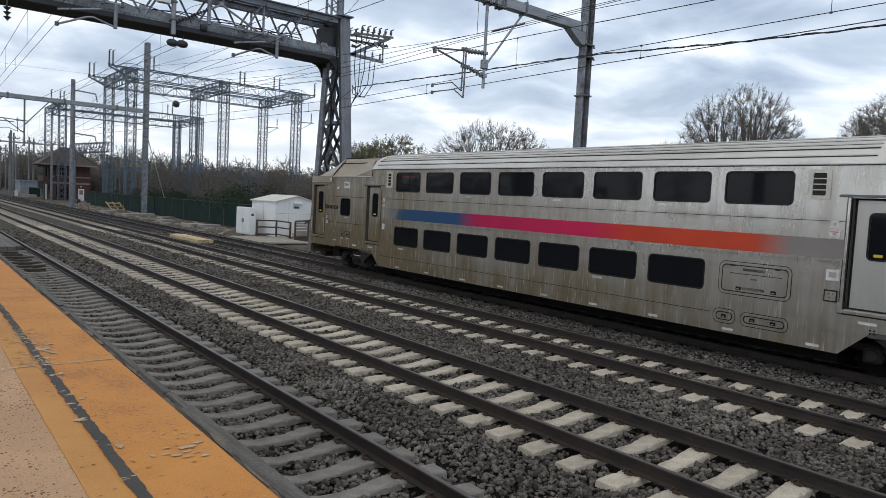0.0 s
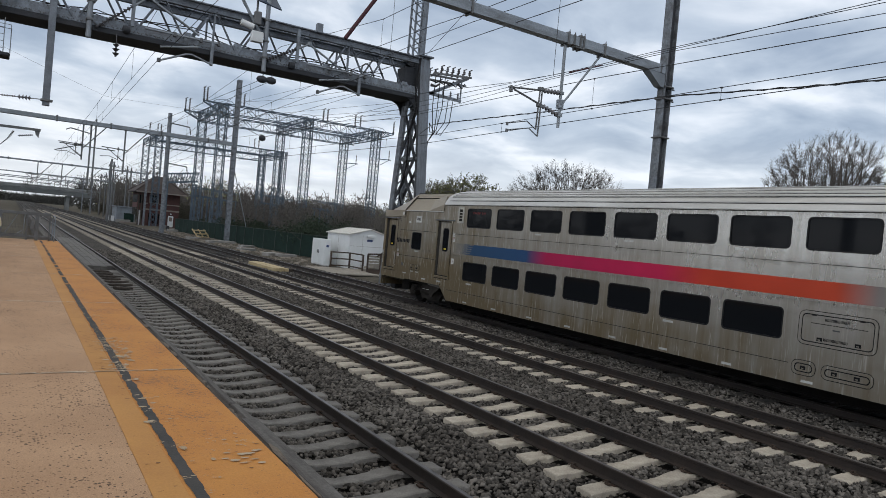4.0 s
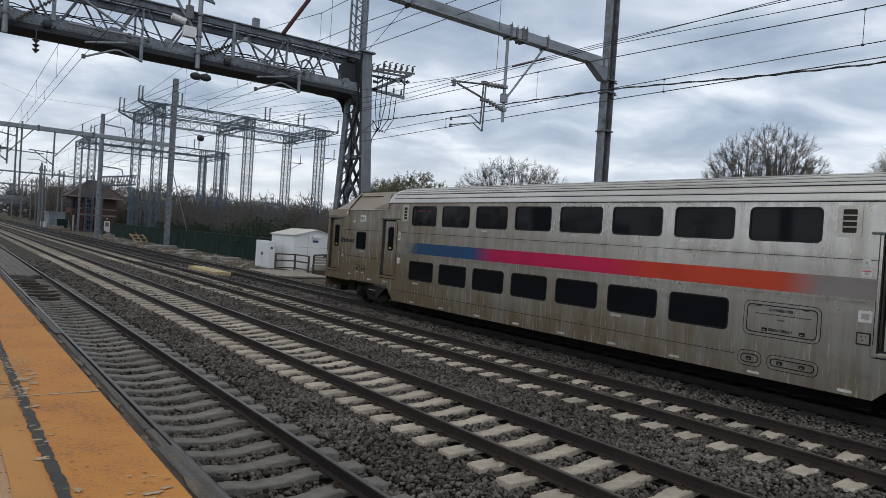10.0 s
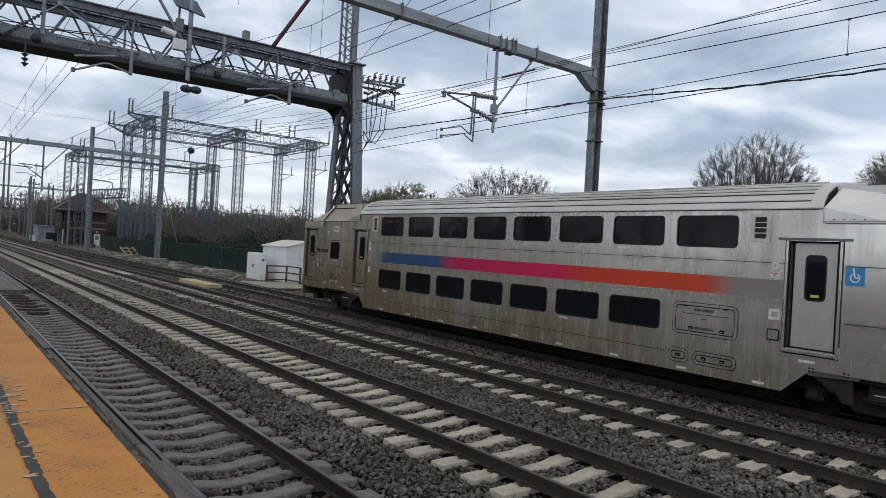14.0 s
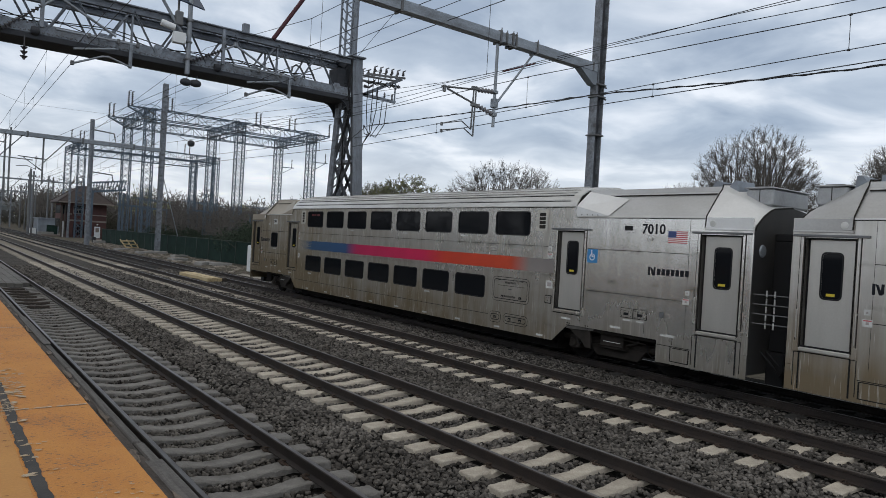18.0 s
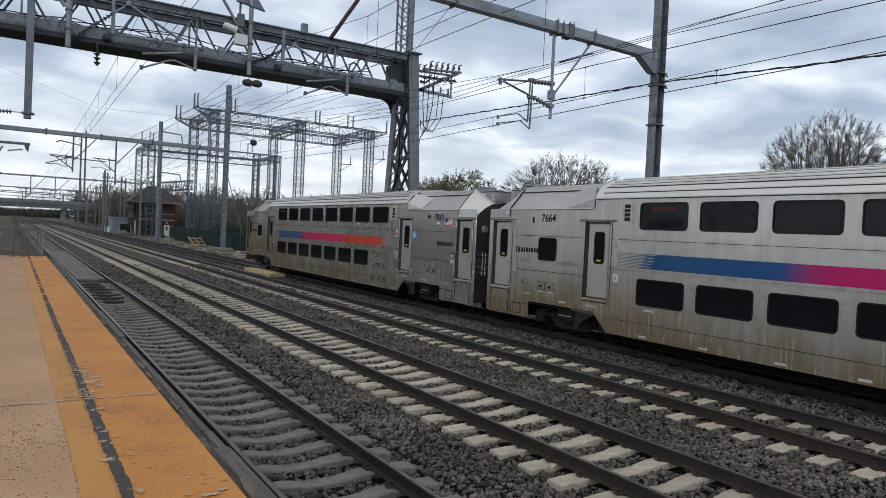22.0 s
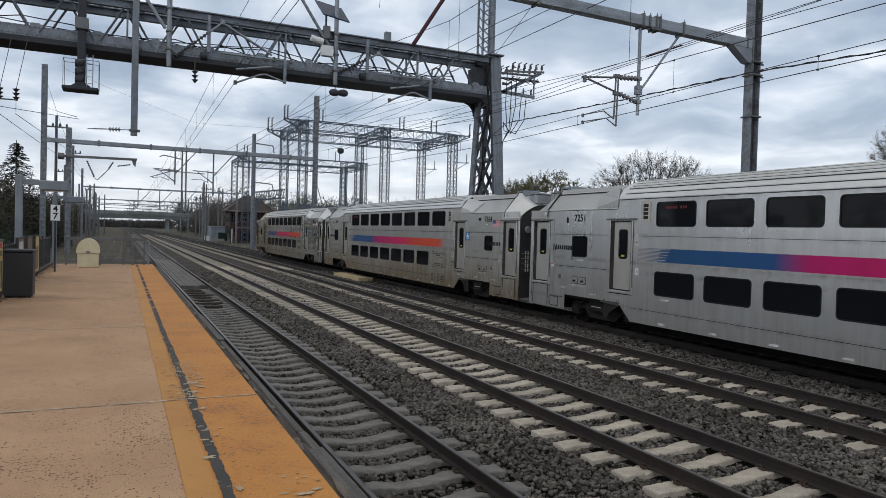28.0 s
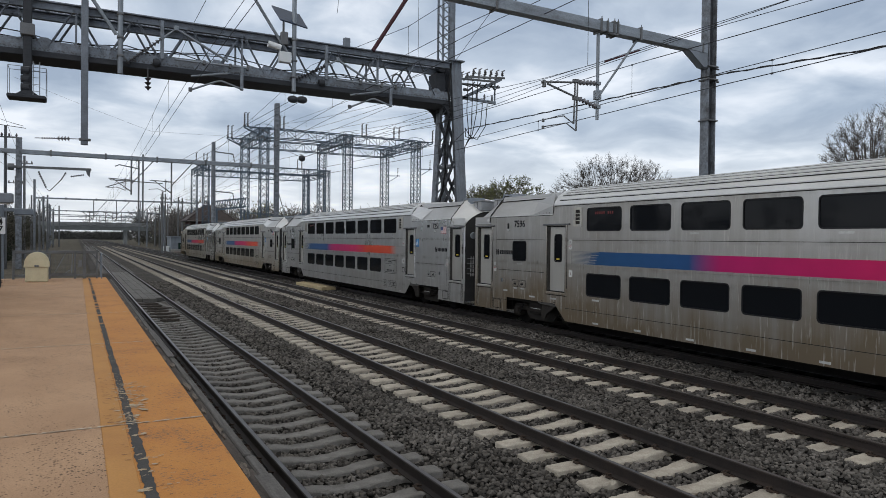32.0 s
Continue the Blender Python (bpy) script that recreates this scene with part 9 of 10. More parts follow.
def signal_tower():
    """The two-storey brick tower with a hipped roof."""
    x0, x1, y0, y1 = 21.1, 27.4, 142.0, 150.5
    t = thing("signal_tower", "old red brick signal tower with a brown hipped roof", "building")
    part("wall", Mesh().box(x0, y0, -0.6, x1, y1, 2.65), M_BRICK, t, "red brick lower wall")
    part("band", Mesh().box(x0 - 0.06, y0 - 0.06, 2.65, x1 + 0.06, y1 + 0.06, 2.95), M_STONE_BAND, t, "pale stone band")
    part("upper_wall", Mesh().box(x0, y0, 2.95, x1, y1, 6.1), M_BRICK, t, "red brick upper wall")
    for a, b in ((x0 - 0.05, x0 + 0.5), (x0 + 2.5, x0 + 3.0), (x0 + 3.6, x1 + 0.05)):
        part("band", Mesh().box(a, y0 - 0.05, 3.85, b, y0, 4.05), M_STONE_BAND, t)
    e = 1.35
    m = Mesh()
    a = [(x0 - e - 0.6, y0 - e, 6.0), (x1 + e * 0.75, y0 - e, 6.0), (x1 + e * 0.75, y1 + e, 6.0), (x0 - e - 0.6, y1 + e, 6.0)]
    b = [(x, y, z + 0.22) for x, y, z in a]
    mx = (x0 + x1) / 2 - 0.2
    c = [(mx - 0.6, y0 + 3.4, 9.45), (mx + 0.6, y0 + 3.4, 9.45), (mx + 0.6, y1 - 3.4, 9.45), (mx - 0.6, y1 - 3.4, 9.45)]
    m.loft([a, b, c])
    part("roof", m, M_ROOF, t, "brown hipped roof with wide eaves")
    part("fascia", Mesh().box(a[0][0], a[0][1] - 0.05, 5.95, a[1][0], a[0][1] - 0.001, 6.2), M_STONE_BAND, t, "pale eaves board")
    for s in range(4):
        p, q = a[s], c[s]
        part("hip", Mesh().beam((p[0], p[1], p[2] + 0.25), (q[0], q[1], q[2] + 0.02), 0.16), M_ROOF, t)
    w = part("window", Mesh().box(x0 + 0.7, y0 - 0.07, 4.05, x0 + 2.45, y0 - 0.001, 5.7), M_STONE_BAND, t, "pale window frame")
    for j in range(2):
        part("pane", Mesh().box(x0 + 0.8 + 0.82 * j, y0 - 0.085, 4.15, x0 + 1.52 + 0.82 * j, y0 - 0.071, 5.6), M_WINDOW_DARK, w)
        part("meeting_rail", Mesh().box(x0 + 0.8 + 0.82 * j, y0 - 0.1, 4.84, x0 + 1.52 + 0.82 * j, y0 - 0.086, 4.92), M_STONE_BAND, w)
    for k in range(3):
        x = x0 + 0.75 + 0.72 * k
        w = part("lower_window", Mesh().box(x, y0 - 0.06, 0.1, x + 0.5, y0 - 0.001, 2.1), M_WINDOW_DARK, t, "dark narrow opening")
        part("mullion", Mesh().box(x + 0.2, y0 - 0.08, 0.1, x + 0.3, y0 - 0.061, 2.1), M_BRICK, w)
    d = part("door", Mesh().box(x1 - 1.95, y0 - 0.06, -0.3, x1 - 0.95, y0 - 0.001, 1.85), M_WHITE, t, "pale door")
    part("door_panel", Mesh().box(x1 - 1.75, y0 - 0.075, 0.8, x1 - 1.15, y0 - 0.061, 1.6), M_STONE_BAND, d)
    part("door_lamp", Mesh().cham(x1 - 1.6, y0 - 0.25, 2.15, x1 - 1.35, y0 - 0.001, 2.35, 0.03), M_WHITE, t, "small lamp over the door")
    part("side_window", Mesh().box(x0 + 3.15, y0 - 0.06, 0.6, x0 + 3.5, y0 - 0.001, 1.7), M_STONE_BAND, t)
    part("porch", Mesh().box(x0 - 1.2, y0 + 1.0, 2.7, x0, y1 - 1.0, 5.9), M_BRICK, t, "projecting bay towards the line")
    for z in (0.6, 3.1):
        part("bay_window", Mesh().box(x0 - 1.23, y0 + 1.4, z + 0.9, x0 - 1.201, y1 - 1.4, z + 2.4), M_WINDOW_DARK, t)
    part("bay_end_window", Mesh().box(x0 - 0.95, y0 + 0.97, 3.9, x0 - 0.25, y0 + 0.999, 5.5), M_WINDOW_DARK, t)
    for x in (x0 - 1.25, x0 - 0.75):
        part("porch_post", Mesh().box(x, y0 - 0.3, -0.6, x + 0.22, y0 - 0.08, 5.95), M_TIMBER, t, "dark porch post")
    part("porch_panel", Mesh().box(x0 - 1.0, y0 + 0.9, -0.4, x0 - 0.4, y0 + 0.95, 2.5), M_WHITE, t, "white board beside the porch")


def equipment_shed():
    x0, y0 = 21.1, 46.6
    t = thing("equipment_shed", "white metal equipment shed with a low gable roof", "shed", pose(x0, y0, -0.33))
    w, d, h = 3.35, 4.3, 2.58
    part("wall", Mesh().box(0, 0, 0, w, d, h), M_WHITE, t, "white panel walls")
    part("gable", Mesh().prism([(0.0, h), (w, h), (w / 2, h + 0.42)], "y", 0.0, d), M_WHITE, t)
    for s in (0, 1):
        a, b = (-0.12, w / 2) if s == 0 else (w + 0.12, w / 2)
        za, zb = h - 0.03, h + 0.45
        m = Mesh().add([(a, -0.12, za), (b, -0.12, zb), (b, d + 0.12, zb), (a, d + 0.12, za), (a, -0.12, za + 0.06), (b, -0.12, zb + 0.06), (b, d + 0.12, zb + 0.06), (a, d + 0.12, za + 0.06)],
                       [(0, 1, 2, 3), (4, 7, 6, 5), (0, 4, 5, 1), (1, 5, 6, 2), (2, 6, 7, 3), (3, 7, 4, 0)])
        r = part("roof", m, M_CREAM_ROOF, t, "off-white roof sheet")
        for k in range(1, 9):
            y = d * k / 9
            part("roof_rib", Mesh().beam((a, y, za + 0.07), (b, y, zb + 0.07), 0.03, 0.03), M_CREAM_ROOF, r)
    part("corner_trim", Mesh().box(-0.012, -0.012, 0, 0.05, 0.05, h), M_WHITE, t)
    part("panel_seam", Mesh().box(1.05, -0.006, 0, 1.065, -0.0005, h), M_STONE_BAND, t)
    part("panel_seam", Mesh().box(0.05, -0.006, 1.72, w, -0.0005, 1.735), M_STONE_BAND, t)
    part("lamp", Mesh().cham(1.35, -0.16, 2.42, 2.0, -0.002, 2.62, 0.03), M_WHITE, t, "wall lamp")
    part("plate", Mesh().box(1.42, -0.012, 2.12, 1.88, -0.002, 2.28), M_P_NAVY, t, "dark name plate")
    part("side_seam", Mesh().box(-0.008, 2.1, 0, -0.0005, 2.115, h), M_STONE_BAND, t)
    part("skid", Mesh().box(0.05, 0.05, -0.12, w - 0.05, d - 0.05, 0.0), M_STEEL_DARK, t)
    c = thing("relay_cabinet", "white upright relay cabinet beside the shed", "cabinet", pose(19.75, 48.0, -0.35))
    part("body", Mesh().cham(0, 0, 0.06, 0.45, 2.6, 2.05, 0.02), M_WHITE, c)
    for k in range(2):
        d2 = part("door", Mesh().cham(-0.03, 0.06 + 1.25 * k, 0.15, -0.001, 1.27 + 1.25 * k, 1.97, 0.008), M_WHITE, c)
        part("handle", Mesh().cham(-0.07, 1.05 + 0.25 * k, 0.95, -0.031, 1.15 + 0.25 * k, 1.2, 0.008), M_STEEL_DARK, d2)
    part("plinth", Mesh().box(0.03, 0.03, 0, 0.42, 2.57, 0.06), M_CONC_GREY, c)
    part("label_plate", Mesh().box(0.1, -0.01, 1.45, 0.3, -0.0005, 1.62), M_P_NAVY, c)
    dk = thing("boardwalk", "low grey timber boardwalk in front of the shed", "boardwalk")
    for k in range(19):
        part("board", Mesh().cham(16.3, 40.0 + 0.30 * k, -0.33, 20.6 + 0.02 * (k % 3), 40.285 + 0.30 * k, -0.24 + 0.006 * (k % 2), 0.01), M_DECK, dk)
    for k in range(9):
        part("board", Mesh().cham(20.7, 43.0 + 0.30 * k, -0.33, 22.9, 43.285 + 0.30 * k, -0.24, 0.01), M_DECK, dk)
    r = thing("timber_railing", "dark brown timber railing on the boardwalk", "railing")
    for x, y in ((19.28, 45.6), (20.75, 45.6), (20.75, 43.35)):
        part("post", Mesh().cham(x - 0.055, y - 0.055, -0.24, x + 0.055, y + 0.055, 0.92, 0.008), M_BROWN_RAIL, r)
    for z in (-0.12, 0.38, 0.84):
        part("rail", Mesh().box(19.335, 45.56, z, 20.695, 45.60, z + 0.09), M_BROWN_RAIL, r)
        part("rail", Mesh().box(20.73, 43.405, z, 20.77, 45.545, z + 0.09), M_BROWN_RAIL, r)
    st = thing("timber_steps", "weathered timber steps with a slatted side", "steps")
    for x, zt in ((20.95, 0.98), (21.95, 1.05), (22.35, 1.35)):
        part("post", Mesh().cham(x - 0.055, 42.95, -0.5, x + 0.055, 43.06, zt, 0.008), M_BROWN_RAIL, st)
    for k in range(5):
        part("slat", Mesh().box(21.01, 43.0, 0.02 + 0.19 * k, 21.89, 43.03, 0.16 + 0.19 * k), M_DECK, st, "pale weathered slat")
    part("rail", Mesh().beam((20.9, 42.93, 1.0), (22.0, 42.93, 1.06), 0.05, 0.10), M_BROWN_RAIL, st)
    part("rail", Mesh().beam((21.6, 42.93, 0.86), (22.4, 42.93, 1.36), 0.05, 0.10), M_BROWN_RAIL, st)
    for k in range(3):
        part("tread", Mesh().cham(21.0 + 0.28 * k, 43.1, -0.24 + 0.18 * k, 22.2, 44.2, -0.10 + 0.18 * k, 0.01), M_DECK, st)
    part("skirt_board", Mesh().box(20.9, 42.9, -0.5, 22.3, 42.94, -0.05), M_BROWN_RAIL, st)
    for k in range(4):
        b = thing("crossing_board", "pale new timber crossing board between the tracks", "crossing board", group="crossing boards")
        part("plank", Mesh().cham(12.75 + 0.3 * k, 38.4, -0.2, 13.03 + 0.3 * k, 43.6, 0.0 + (0.02 if k % 2 else 0), 0.015), M_TIMBER_NEW if k < 3 else M_TIMBER, b)


def green_fence():
    t = thing("slatted_fence", "dark green slatted fence in front of evergreen shrubs", "fence")
    pts = [(24.6, 44), (23.0, 58), (22.4, 75), (22.3, 95), (22.3, 118)]
    for (xa, ya), (xb, yb) in zip(pts, pts[1:]):
        n = int((yb - ya) / 3)
        for k in range(n):
            p = (xa + (xb - xa) * k / n, ya + (yb - ya) * k / n)
            q = (xa + (xb - xa) * (k + 1) / n, ya + (yb - ya) * (k + 1) / n)
            part("panel", Mesh().beam((p[0], p[1], 0.7), (q[0], q[1], 0.7), 0.03, 2.0), M_FENCE_GREEN, t)
            part("post", Mesh().tube([(p[0] - 0.05, p[1], -0.6), (p[0] - 0.05, p[1], 1.8)], 0.035, 6), M_FENCE_POST, t)
        part("rail", Mesh().beam((xa - 0.05, ya, 1.76), (xb - 0.05, yb, 1.76), 0.045), M_FENCE_POST, t)


def lone_pole():
    t = thing("utility_pole", "slim grey steel pole with cross arms beside the line", "pole")
    part("shaft", Mesh().tube([(16.75, 97.9, -0.6), (16.7, 97.9, 15.9)], 0.33, 10, r2=0.26), M_POST, t, "", 40)
    for z, w in ((14.6, 2.6), (9.2, 2.6)):
        part("cross_arm", Mesh().beam((16.7, 97.8, z), (16.7 + w, 97.8, z - 0.2), 0.14), M_STEEL_DARK, t)
        m = Mesh()
        insulator(m, (16.7 + w, 97.8, z - 0.2), (16.9 + w, 97.8, z - 1.2), 0.12, 6, 5)
        part("insulator", m, M_INSUL, t)
    part("base", Mesh().lathe((16.75, 97.9, -0.6), [(0.8, 0), (0.8, 0.35), (0.4, 0.36)], 12), M_CONC_GREY, t)
    g = thing("guy_wire", "grey guy wire beside the tall portal post", "guy wire")
    part("guard", Mesh().tube([(24.3, 82.6, -0.4), (21.2, 80.9, 8.5)], 0.05, 5), M_GALV, g)
    f = thing("post_footing", "concrete footing of the tall portal post", "footing")
    part("block", Mesh().cham(20.2, 80.0, -0.6, 22.0, 81.6, -0.1, 0.05), M_CONC_GREY, f)
    s = thing("saw_horse", "pale timber frame lying beside the track", "timber frame", pose(20.6, 93.4, -0.45, 10, 0, 30))
    for k in range(3):
        part("bar", Mesh().box(0, 0.0 + 0.6 * k, 0.1 + 0.3 * k, 2.2, 0.12 + 0.6 * k, 0.25 + 0.3 * k), M_TIMBER_NEW, s)
    for k in range(3):
        part("leg", Mesh().beam((0.1 + k, 0, 0), (0.1 + k, 1.5, 0.9), 0.12), M_TIMBER_NEW, s)
    h = thing("metal_hut", "small grey-green metal hut beyond the tower", "hut", pose(19.5, 170, -0.6))
    part("wall", Mesh().box(0, 0, 0, 3.9, 8, 3.4), M_GREY_PAINT, h)
    part("roof", Mesh().box(-0.2, -0.2, 3.4, 4.1, 8.2, 3.62), M_GALV, h)
    part("door", Mesh().box(1.6, -0.06, 0.1, 3.7, -0.001, 2.1), M_FENCE_GREEN, h)
    rnd = random.Random(12)
    m = Mesh()
    for k in range(900):
        x, y = 17.6 + 4.7 * rnd.random() ** 0.7, rnd.uniform(42, 118)
        if 20.0 < x < 25 and y < 50 or 16.4 < x < 23.5 and y < 46.5:
            continue
        s = 0.05 + 0.16 * rnd.random() ** 3
        m.cham(x - s, y - s * rnd.uniform(0.6, 2), -0.6, x + s, y + s, -0.36 + s * 0.5, s * 0.3)
    tagged(part("rubble", m, M_RUBBLE), "scattered pale rubble on the verge", "rubble", kind="stuff")
    for k in range(6):
        x, y = (19.6, 60, ) if k == 0 else (rnd.uniform(18.5, 21.5), 52 + 7 * k)
        b = thing("concrete_block", "loose grey concrete block on the verge", "block", pose(x, y, -0.45, 0, 0, rnd.uniform(0, 60)), "blocks on the verge")
        part("block", Mesh().cham(-0.9, -0.4, -0.1, 0.9, 0.4, 0.32, 0.04), M_CONC_GREY, b)


def tower_clutter():
    """Pale blocks, planks and low boxes on the ground round the signal tower."""
    for x, y, w, d, h, mat, lab in ((20.2, 112.5, 1.6, 0.8, 0.45, M_CONC_GREY, "low concrete block"), (22.0, 121, 2.2, 0.7, 0.5, M_STONE_BAND, "pale stone block"), (21.9, 126, 0.9, 0.9, 0.7, M_STEEL_DARK, "dark steel box"),
                                    (17.9, 150, 3.6, 1.0, 0.35, M_STONE_BAND, "pale plank stack"), (18.4, 160, 2.8, 1.2, 0.6, M_CONC_GREY, "low concrete trough"), (18.2, 172, 1.2, 1.2, 1.1, M_WHITE, "white relay box"), (20.6, 116, 0.5, 0.5, 0.9, M_FENCE_BLACK, "short black post")):
        b = thing("trackside_block", lab + " lying beside the signal tower", "block", pose(x, y, -0.6), "blocks by the signal tower")
        part("body", Mesh().cham(0, 0, 0, w, d, h + 0.15, 0.05), mat, b)


tower_clutter()
signal_tower()
equipment_shed()
green_fence()
lone_pole()


def road_bridge():
    t = thing("road_bridge", "long grey road bridge far down the line", "bridge", pose(0, 330, 0))
    part("deck", Mesh().box(-70, -5, 6.2, 70, 5, 7.4), M_BRIDGE, t)
    part("girder", Mesh().box(-70, -5.3, 5.4, 70, -4.6, 7.0), M_GIRDER, t)
    part("parapet", Mesh().box(-70, -5.4, 7.4, 70, -5.1, 8.7), M_BRIDGE, t)
    for x in (-24, -9.5, 18.8, 40):
        part("pier", Mesh().box(x - 0.7, -4, -0.6, x + 0.7, 4, 5.4), M_BRIDGE, t)
    for x in (-80, 80):
        s = 1 if x > 0 else -1
        b = Mesh().add([(s * 55, -20, -0.6), (s * 140, -20, -0.6), (s * 140, 20, -0.6), (s * 55, 20, -0.6), (s * 66, -5, 7.2), (s * 140, -5, 7.2), (s * 140, 5, 7.2), (s * 66, 5, 7.2)],
                       [(0, 1, 5, 4), (1, 2, 6, 5), (2, 3, 7, 6), (3, 0, 4, 7), (4, 5, 6, 7)])
        part("embankment", b, M_SOIL, t)


road_bridge()


def bare_tree_data(seed, height, radius, tips=280, twigs=12, twig=0.02, buds=0):
    """A leafless domed tree: limbs to clusters of tips under a round outline, each tip a spray of twigs."""
    rnd = random.Random(seed)
    trunk, crown, bud = Mesh(), Mesh(), Mesh()
    fork = Vector((0, 0, height * 0.20))
    mid_z = height * 0.50
    lump = [(Vector((rnd.gauss(0, 1), rnd.gauss(0, 1), rnd.uniform(-0.2, 1))).normalized(), rnd.uniform(-0.16, 0.12)) for _ in range(11)]
    pts = []
    while len(pts) < tips:
        d = Vector((rnd.gauss(0, 1), rnd.gauss(0, 1), rnd.gauss(0.25, 0.8))).normalized()
        if d.z < -0.45:
            continue
        k = 1.0 + sum(s * max(0, d.dot(v)) ** 6 for v, s in lump)
        f = rnd.uniform(0.25, 1.0) ** 0.36 * k
        pts.append(Vector((d.x * radius * f, d.y * radius * f, mid_z + d.z * (height - 0.6 - mid_z) * f)))

    def bundle(points, n):
        seeds = rnd.sample(points, min(n, len(points)))
        out = [[] for _ in seeds]
        for p in points:
            out[min(range(len(seeds)), key=lambda i: (p - seeds[i]).length)].append(p)
        return [b for b in out if b]

    def middle(b):
        return sum(b, Vector((0, 0, 0))) / len(b)

    def limb(p, q, r1, r2, m, n):
        bend = p.lerp(q, 0.5) + Vector((rnd.gauss(0, 0.04), rnd.gauss(0, 0.04), -0.07)) * (q - p).length
        m.tube([p, bend, q], r1, n, r2=r2, cap=False)

    trunk.tube([(0, 0, 0), (0, 0, height * 0.1), tuple(fork)], height * 0.024, 7, r2=height * 0.018, cap=False)
    for main in bundle(pts, 8):
        a = fork.lerp(middle(main), 0.5)
        limb(fork, a, height * 0.014, height * 0.009, trunk, 6)
        for sub_b in bundle(main, max(2, len(main) // 8)):
            b = a.lerp(middle(sub_b), 0.72)
            limb(a, b, height * 0.0062, height * 0.003, crown, 4)
            forks = bundle(sub_b, max(2, len(sub_b) // 3))
            joints = [b.lerp(middle(g), 0.62) for g in forks]
            for c in joints:
                limb(b, c, twig * 1.5, twig * 1.0, crown, 3)
            for c, tip in [(c, p) for c, g in zip(joints, forks) for p in g]:
                limb(c, tip, twig * 0.9, twig * 0.5, crown, 3)
                out = (tip - Vector((0, 0, height * 0.3))).normalized() * 0.55
                for _ in range(twigs):
                    d = (out + Vector((rnd.gauss(0, 0.55), rnd.gauss(0, 0.55), rnd.gauss(0.1, 0.45)))).normalized()
                    st = c.lerp(tip, rnd.uniform(0.1, 1.0))
                    e = st + d * height * rnd.uniform(0.018, 0.042)
                    w = Vector((rnd.gauss(0, 1), rnd.gauss(0, 1), rnd.gauss(0, 1))).normalized() * twig * 0.8
                    crown.add([st - w, st + w, e], [(0, 1, 2)])
                    if buds and rnd.random() < 0.5:
                        for _ in range(buds):
                            q = st.lerp(e, rnd.random())
                            s = rnd.uniform(0.05, 0.11)
                            bud.add([q + Vector((s, 0, 0)), q + Vector((-s * 0.6, s, 0)), q + Vector((0, -s * 0.5, s))], [(0, 1, 2)])
    return trunk, crown, bud


def make_tree(seed, height, radius, tips, twigs, at, label, buds=0, twig=0.02):
    tr, cr, bd = bare_tree_data(seed, height, radius, tips, twigs, twig, buds)
    t = thing("tree", label, "tree", at, "bare trees")
    part("trunk", tr, M_BARK, t)
    part("crown", cr, M_TWIG, t, "fine bare branches")
    if buds:
        tagged(part("bud_haze", bd, M_BUD, t, "yellow-green buds"), kind="stuff")
    return t


def more(base, x, y, s, sz=None):
    c = copy_thing(base, pose(x, y, -0.6, 0, 0, rnd_t.uniform(0, 360)))
    c.scale = (s, s, sz or s)


BARE = "leafless spreading tree behind the line"
rnd_t = random.Random(77)
t_big = make_tree(1, 16.2, 6.7, 2100, 22, pose(60.3, 32.8, -0.6), BARE, 0, 0.0125)
t_wide = make_tree(2, 15.7, 8.9, 2300, 22, pose(62.3, 68.4, -0.6), BARE, 0, 0.013)
t_edge = make_tree(3, 16.0, 7.5, 2200, 22, pose(60, 16.5, -0.6), BARE, 0, 0.0125)
t_bud = make_tree(4, 14.8, 7.5, 1000, 18, pose(62, 93, -0.6), "spreading tree with the first yellow-green buds", 2, 0.022)
for base, x, y, s in ((t_bud, 63, 105, 0.95), (t_bud, 70, 112, 0.95), (t_bud, 66, 84, 0.80), (t_wide, 84, 72, 0.88), (t_big, 90, 61, 0.92), (t_wide, 98, 58, 0.82), (t_big, 104, 52, 0.85),
                      (t_wide, 90, 96, 0.85), (t_big, 74, 120, 0.95), (t_wide, 100, 44, 0.78), (t_big, 110, 36, 0.8), (t_edge, 66, 5, 1.0), (t_big, 66, 22, 0.93), (t_edge, 104, 24, 0.8),
                      (t_bud, -24, 96, 0.85)):
    more(base, x, y, s)
far_tree = make_tree(9, 11.5, 4.6, 120, 9, pose(70, 150, -0.6), "bare tree in the far wood", 0, 0.05)
far_tree2 = make_tree(10, 12.5, 4.0, 120, 9, pose(64, 165, -0.6), "bare tree in the far wood", 0, 0.05)
rnd_s = random.Random(55)
scrub = make_tree(12, 7.5, 3.0, 160, 12, pose(30, 84, -0.6), "small bare tree among the substation shrubs", 0, 0.03)
for k in range(46):
    x, y = rnd_s.uniform(27, 66), rnd_s.uniform(68, 128)
    if x < 22 + 0.12 * (y - 60):
        continue
    sc = rnd_s.uniform(0.7, 1.15)
    c = copy_thing(scrub, pose(x, y, -0.6, 0, 0, rnd_s.uniform(0, 360)))
    c.scale = (sc, sc, sc)
far_bud = make_tree(11, 11.0, 4.8, 110, 8, pose(58, 150, -0.6), "far tree in first pale leaf", 2, 0.04)
for base, x, y, s in ((t_big, -17.5, 96, 0.72), (t_wide, -23, 104, 0.75), (far_tree, -14.8, 92, 1.1), (far_tree2, -17.5, 84, 1.0), (far_tree, -15.0, 104, 1.05), (far_tree2, -20, 72, 0.95), (far_tree2, -13.0, 116, 1.0), (far_tree, -13.4, 80, 0.85), (far_tree2, -16, 65, 0.75)):
    more(base, x, y, s)
